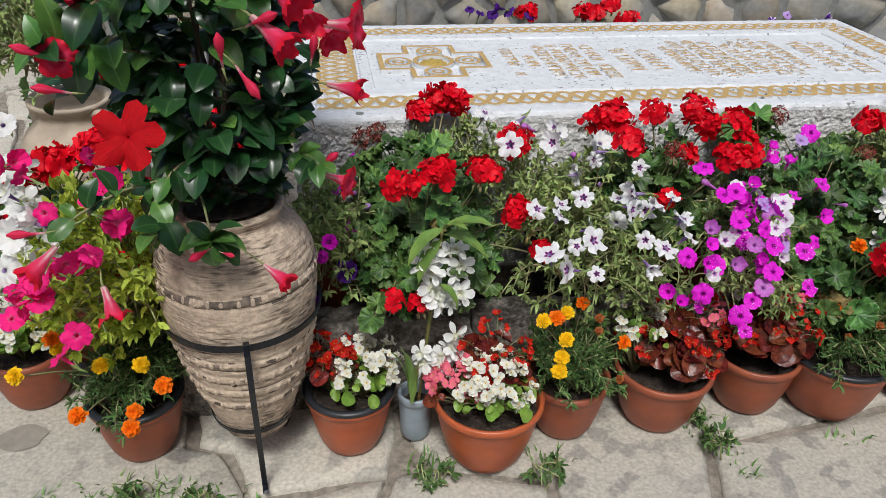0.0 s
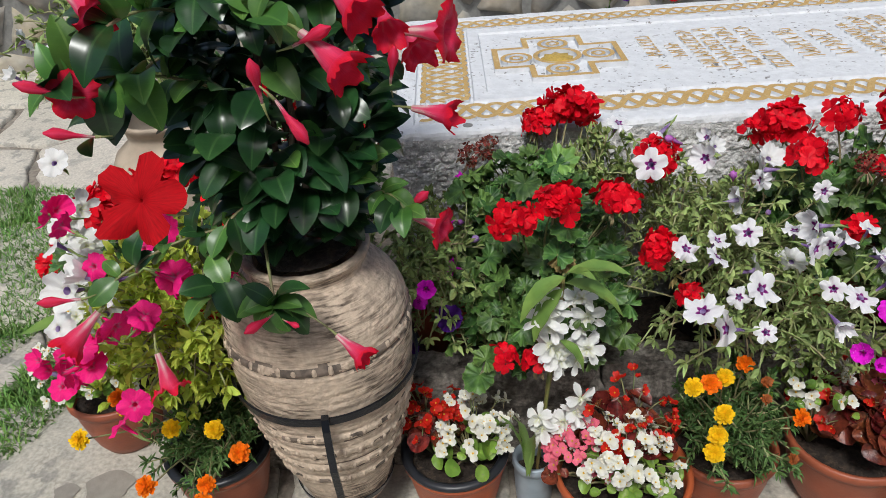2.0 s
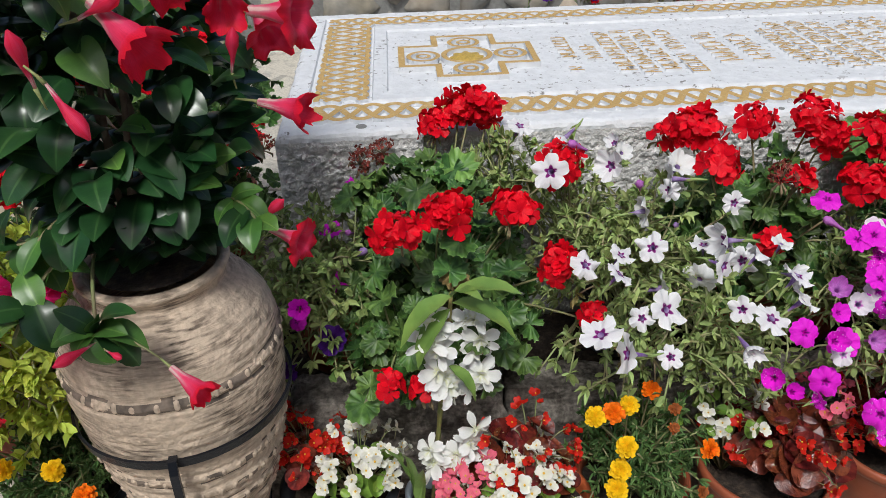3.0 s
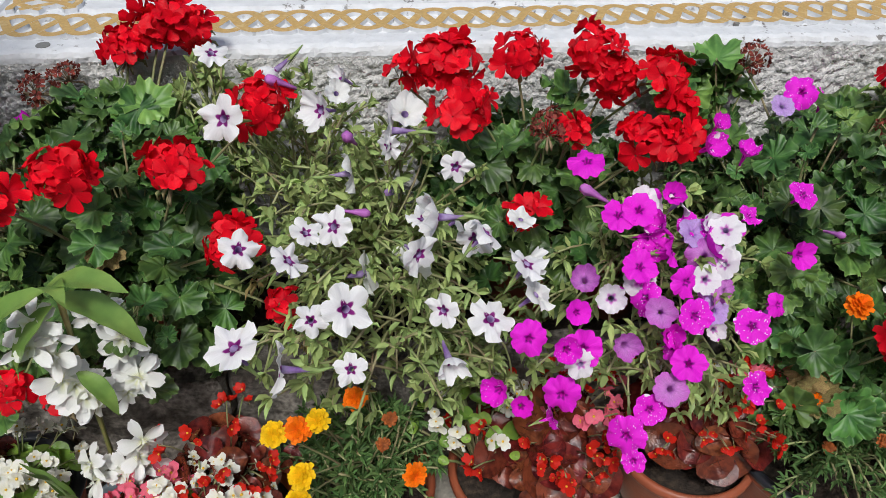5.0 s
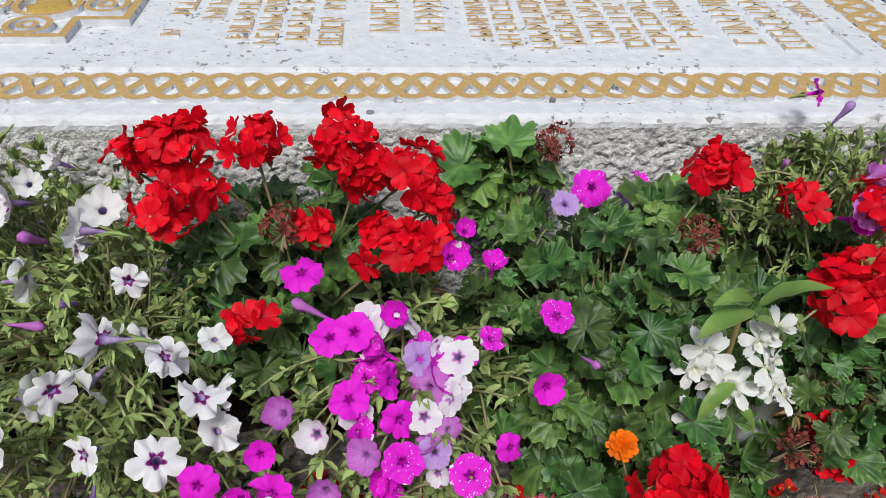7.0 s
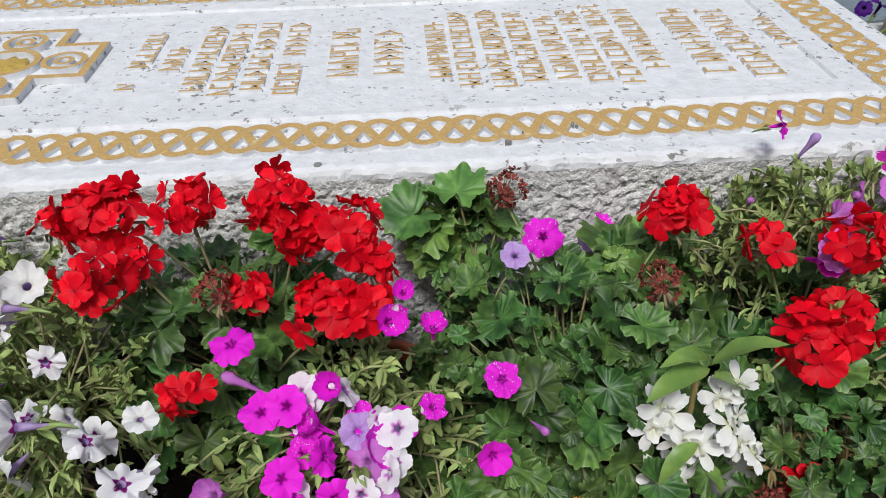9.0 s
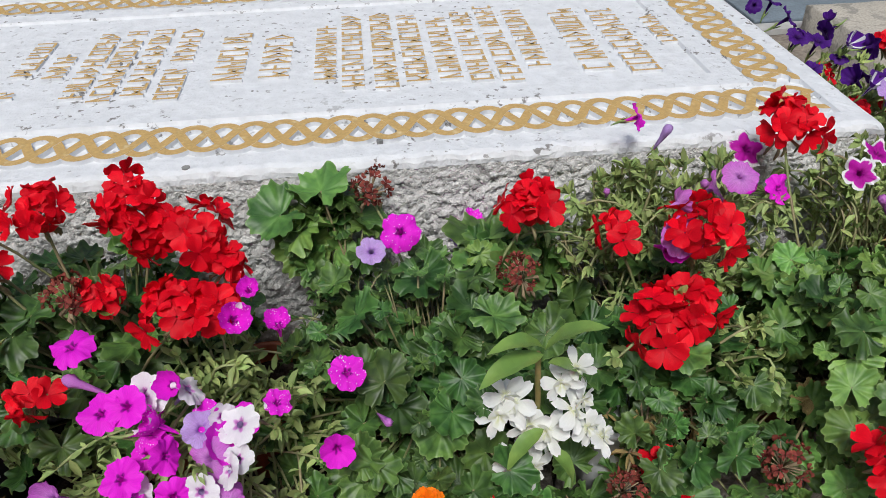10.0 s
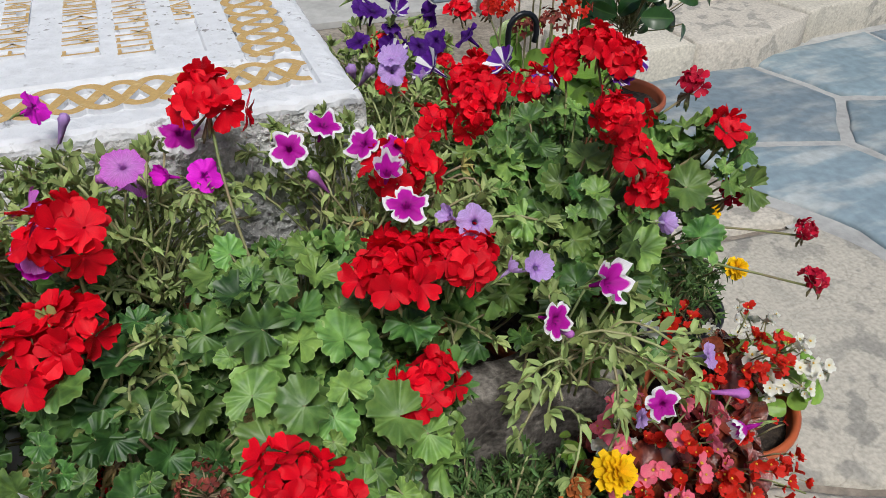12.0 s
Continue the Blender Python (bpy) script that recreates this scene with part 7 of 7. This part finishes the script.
tall = geranium((-0.30, 0.62, 0), (-0.28, 0.60, 0.48), (0.20, 0.20, 0.27), [(-0.20, 0.42, 0.70), (-0.33, 0.44, 0.60)], 120, "tall dark-leaved geranium growing beside the head of the slab", pot=("terracotta", 0.12, 0.22), size=0.032, low=-0.5)
blooms(tall, [(-0.16, 0.50, 0.74)], PET["white_plain"], (-0.28, 0.6, 0.5), scale=1.2)
geranium((-0.62, 0.66, 0), (-0.60, 0.64, 0.42), (0.20, 0.18, 0.24), [(-0.52, 0.50, 0.60)], 70, "dark-leaved geranium in the shade behind the pale amphora", pot=("terracotta", 0.11, 0.22), size=0.032, low=-0.5)
post = thing("iron_post", "dark painted iron post with a scrolled arm", "post", (-0.19, 0.20, 0.0))
put("shaft", mesh("shaft", *tube([(0, 0, -0.02), (-0.005, 0.01, 0.3), (-0.012, 0.02, 0.74)], 0.019, 12), "iron"), post)
put("scroll", mesh("scroll", *tube([(-0.012, 0.02, 0.70)] + [(-0.075 - 0.045 * math.cos(a * 0.42), 0.02, 0.69 + 0.045 * math.sin(a * 0.42)) for a in range(11, -1, -1)], 0.011, 8), "iron"), post)

# ---- mandevilla in the amphora ----
man = thing("mandevilla", "tall mandevilla with glossy dark leaves and red trumpets", "climber", (JX, JY, JZ + 0.52))
vine = Heap()
for k in range(5):
    pts = [Vector((0.02 * math.cos(k * 1.3 + z * 9), 0.02 * math.sin(k * 1.3 + z * 9), z)) for z in [i * 0.07 - 0.01 for i in range(11)]]
    vine.add(*tube(pts, [0.005 - 0.0003 * i for i in range(11)], 6))
put("vine", vine.mesh("vine", "bark"), man)


def vine_leaf(p, d, size, ms):
    up = Vector((0, -0.35, 1)) + jitter(0.3)
    d = Vector(d).normalized()
    z = (up - d * up.dot(d)).normalized()
    y = z.cross(d)
    m = Matrix((d, y, z)).transposed().to_4x4()
    put("leaf", pr.choice(ms), man, Matrix.Translation(local(man, p)) @ m @ Matrix.Diagonal((size, size, size, 1)))


for k in range(760):
    z = pr.uniform(0.655, 1.26)
    a = pr.uniform(0, 6.283)
    rad = (0.045 + 0.085 * min(1, max(0, (z - 0.65) / 0.17)) ** 0.8) * pr.uniform(0.25, 1.0) ** 0.6
    p = Vector((JX + 0.012 + rad * math.cos(a), JY - 0.005 + rad * math.sin(a), z))
    b = a + pr.uniform(-0.9, 0.9)
    vine_leaf(p, (math.cos(b), math.sin(b), pr.uniform(-0.9, 0.9) if z > 0.76 else pr.uniform(-0.2, 0.6)), pr.uniform(0.044, 0.068) if z > 0.76 else pr.uniform(0.038, 0.056), Y_LEAF if pr.random() < 0.9 * (z - 0.72) else M_LEAF)
SPRIGS = [((-0.15, -0.47, 0.70), (-0.20, -0.60, 0.655), 10, 0.062), ((-0.17, -0.44, 0.74), (-0.22, -0.50, 0.66), 6, 0.058), ((-0.16, -0.50, 0.72), (-0.34, -0.57, 0.675), 12, 0.05), ((-0.15, -0.48, 0.90), (-0.31, -0.58, 0.95), 16, 0.07), ((-0.1, -0.5, 0.98), (-0.05, -0.66, 1.03), 11, 0.06),
          ((-0.2, -0.45, 0.95), (-0.30, -0.52, 0.87), 9, 0.07), ((0.0, -0.45, 0.72), (0.06, -0.52, 0.74), 8, 0.05), ((-0.15, -0.48, 0.98), (-0.22, -0.60, 1.02), 9, 0.07), ((-0.15, -0.5, 0.75), (-0.22, -0.56, 0.66), 6, 0.055)]
sp = Heap()
for a, b, n, size in SPRIGS:
    pts = bow(a, b, 0.02, 6)
    sp.add(*tube([local(man, p) for p in pts], 0.002, 5))
    for k in range(n):
        q = pr.uniform(0.25, 1.0) * 6
        i = min(5, int(q))
        p = pts[i].lerp(pts[i + 1], q - i)
        ax = (Vector(b) - Vector(a)).normalized()
        vine_leaf(p, ax * 0.5 + jitter(1.0), size * pr.uniform(0.65, 1.05), Y_LEAF if pr.random() < 0.6 else M_LEAF)
RO = Vector((-0.112, -0.60, 0.658))
sp.add(*tube([local(man, p) for p in bow((-0.14, -0.49, 0.69), RO, 0.015, 6)], 0.0022, 5))
for k in range(11):
    a = k * 2.4 + 0.4
    inner = k < 5
    d = Vector((math.cos(a), -0.5 if inner else -0.15, math.sin(a)))
    vine_leaf(RO, d, pr.uniform(0.034, 0.044) if inner else pr.uniform(0.048, 0.062), Y_LEAF if inner or k % 2 else M_LEAF)
sp.add(*tube([local(man, p) for p in bow(RO, Vector((-0.005, -0.645, 0.606)) - Vector((0.75, -0.5, -0.45)).normalized() * 0.055, 0.008, 5)], 0.0013, 5))
put("stem_tangle", sp.mesh("stem_tangle", "stem"), man)
for p, n, s in [((-0.166, -0.76, 0.900), (-0.1, -0.75, 0.65), 1.05), ((0.022, -0.665, 0.985), (0.7, -0.5, -0.5), 1.0), ((0.131, -0.49, 0.958), (0.8, -0.3, 0.0), 1.1), ((0.121, -0.52, 0.868), (0.9, -0.35, -0.1), 0.85), ((0.108, -0.515, 0.706), (0.85, -0.45, -0.15), 0.85),
                ((-0.005, -0.645, 0.606), (0.75, -0.5, -0.45), 0.75), ((-0.285, -0.59, 0.522), (0.3, -0.5, -0.9), 0.95), ((-0.278, -0.60, 0.950), (0.5, -0.6, 0.1), 0.8), ((-0.228, -0.60, 1.03), (0.6, -0.4, -0.4), 1.0), ((-0.375, -0.62, 0.630), (-0.6, -0.6, -0.5), 0.95),
                ((0.092, -0.45, 0.925), (0.4, -0.7, -0.4), 0.95), ((0.036, -0.60, 1.02), (0.5, -0.5, -0.4), 1.0), ((0.06, -0.5, 0.97), (0.2, -0.8, -0.3), 0.9)]:
    big = p[1] < -0.75
    put("flower", M_RED if big else pr.choice(M_FLOWER), man, aim(local(man, p), n, pr.uniform(0, 6.3), s * (1.0 if big else 0.9)), "broad plain red flower" if big else "")
for p, n in [((-0.020, -0.72, 0.95), (0.5, -0.3, -0.7)), ((-0.372, -0.60, 1.017), (-0.7, -0.2, 0.5)), ((-0.302, -0.62, 0.965), (-0.7, -0.3, 0.4)), ((-0.288, -0.62, 0.913), (-0.7, -0.3, 0.25)), ((-0.372, -0.62, 0.696), (-0.9, -0.2, 0.1)), ((0.0, -0.66, 1.013), (0.7, -0.3, 0.35)),
             ((0.061, -0.50, 0.928), (0.2, -0.2, 1)), ((0.075, -0.50, 0.742), (0.6, -0.3, 0.6)), ((-0.052, -0.70, 0.987), (0.0, -0.3, 1)), ((-0.128, -0.632, 0.652), (-0.5, -0.8, 0.1)), ((-0.086, -0.632, 0.650), (0.7, -0.6, 0.1))]:
    put("bud", M_BUD, man, aim(local(man, p), n, pr.uniform(0, 6.3), 0.6 if abs(p[0] + 0.09) > 0.03 or p[2] > 0.7 else 0.35))

# ---- grass and weeds in the joints ----


def grass_patch(name, label, spots, blades, height):
    h = Heap()
    for x, y, rx, ry in spots:
        for k in range(int(blades * rx * ry * 4)):
            px, py = x + pr.uniform(-rx, rx), y + pr.uniform(-ry, ry)
            if ((px - x) / rx) ** 2 + ((py - y) / ry) ** 2 > 1:
                continue
            a, L = pr.uniform(0, 6.3), height * pr.uniform(0.4, 1.2)
            d = Vector((math.cos(a), math.sin(a), 0))
            s = Vector((-d.y, d.x, 0)) * 0.0024
            b = Vector((px, py, -0.022))
            m1 = b + Vector((0, 0, L * 0.7)) + d * L * 0.2
            h.add([b - s, b + s, m1 + s * 0.8, m1 - s * 0.8, b + Vector((0, 0, L * 0.95)) + d * L * pr.uniform(0.4, 0.9)], [(0, 1, 2, 3), (3, 2, 4)])
    tagged(put(name, h.mesh(name, "grass")), label, "grass", kind="stuff")


grass_patch("grass", "short green grass between the flagstones", [(-1.55, 0.80, 0.55, 0.36), (-0.93, 0.0, 0.09, 0.22), (-1.12, 0.42, 0.10, 0.28)], 30000, 0.04)
grass_patch("joint_grass", "sparse weeds and dry grass in the paving joints", [(-0.42, -0.50, 0.16, 0.06), (-0.30, -0.53, 0.2, 0.06), (0.25, -0.50, 0.05, 0.05), (0.53, -0.50, 0.05, 0.03), (0.92, -0.46, 0.06, 0.07), (1.24, -0.53, 0.07, 0.02), (0.95, -0.56, 0.03, 0.06), (2.42, -0.45, 0.05, 0.04), (0.5, -0.38, 0.05, 0.03)], 4200, 0.04)
for x, y in ((0.27, -0.53), (0.51, -0.56), (0.92, -0.53), (0.88, -0.42), (-0.36, -0.53), (-0.22, -0.55)):
    w = thing("weed", "small green weed rooted in a paving joint", "weed", (x, y, -0.01), "weeds in the joints")
    shoots(w, (x, y, 0.015), (0.04, 0.04, 0.03), 9, "dark_foliage", 0.022, 0.35, (x, y, -0.01), 9, droop=0.006, low=0.0)
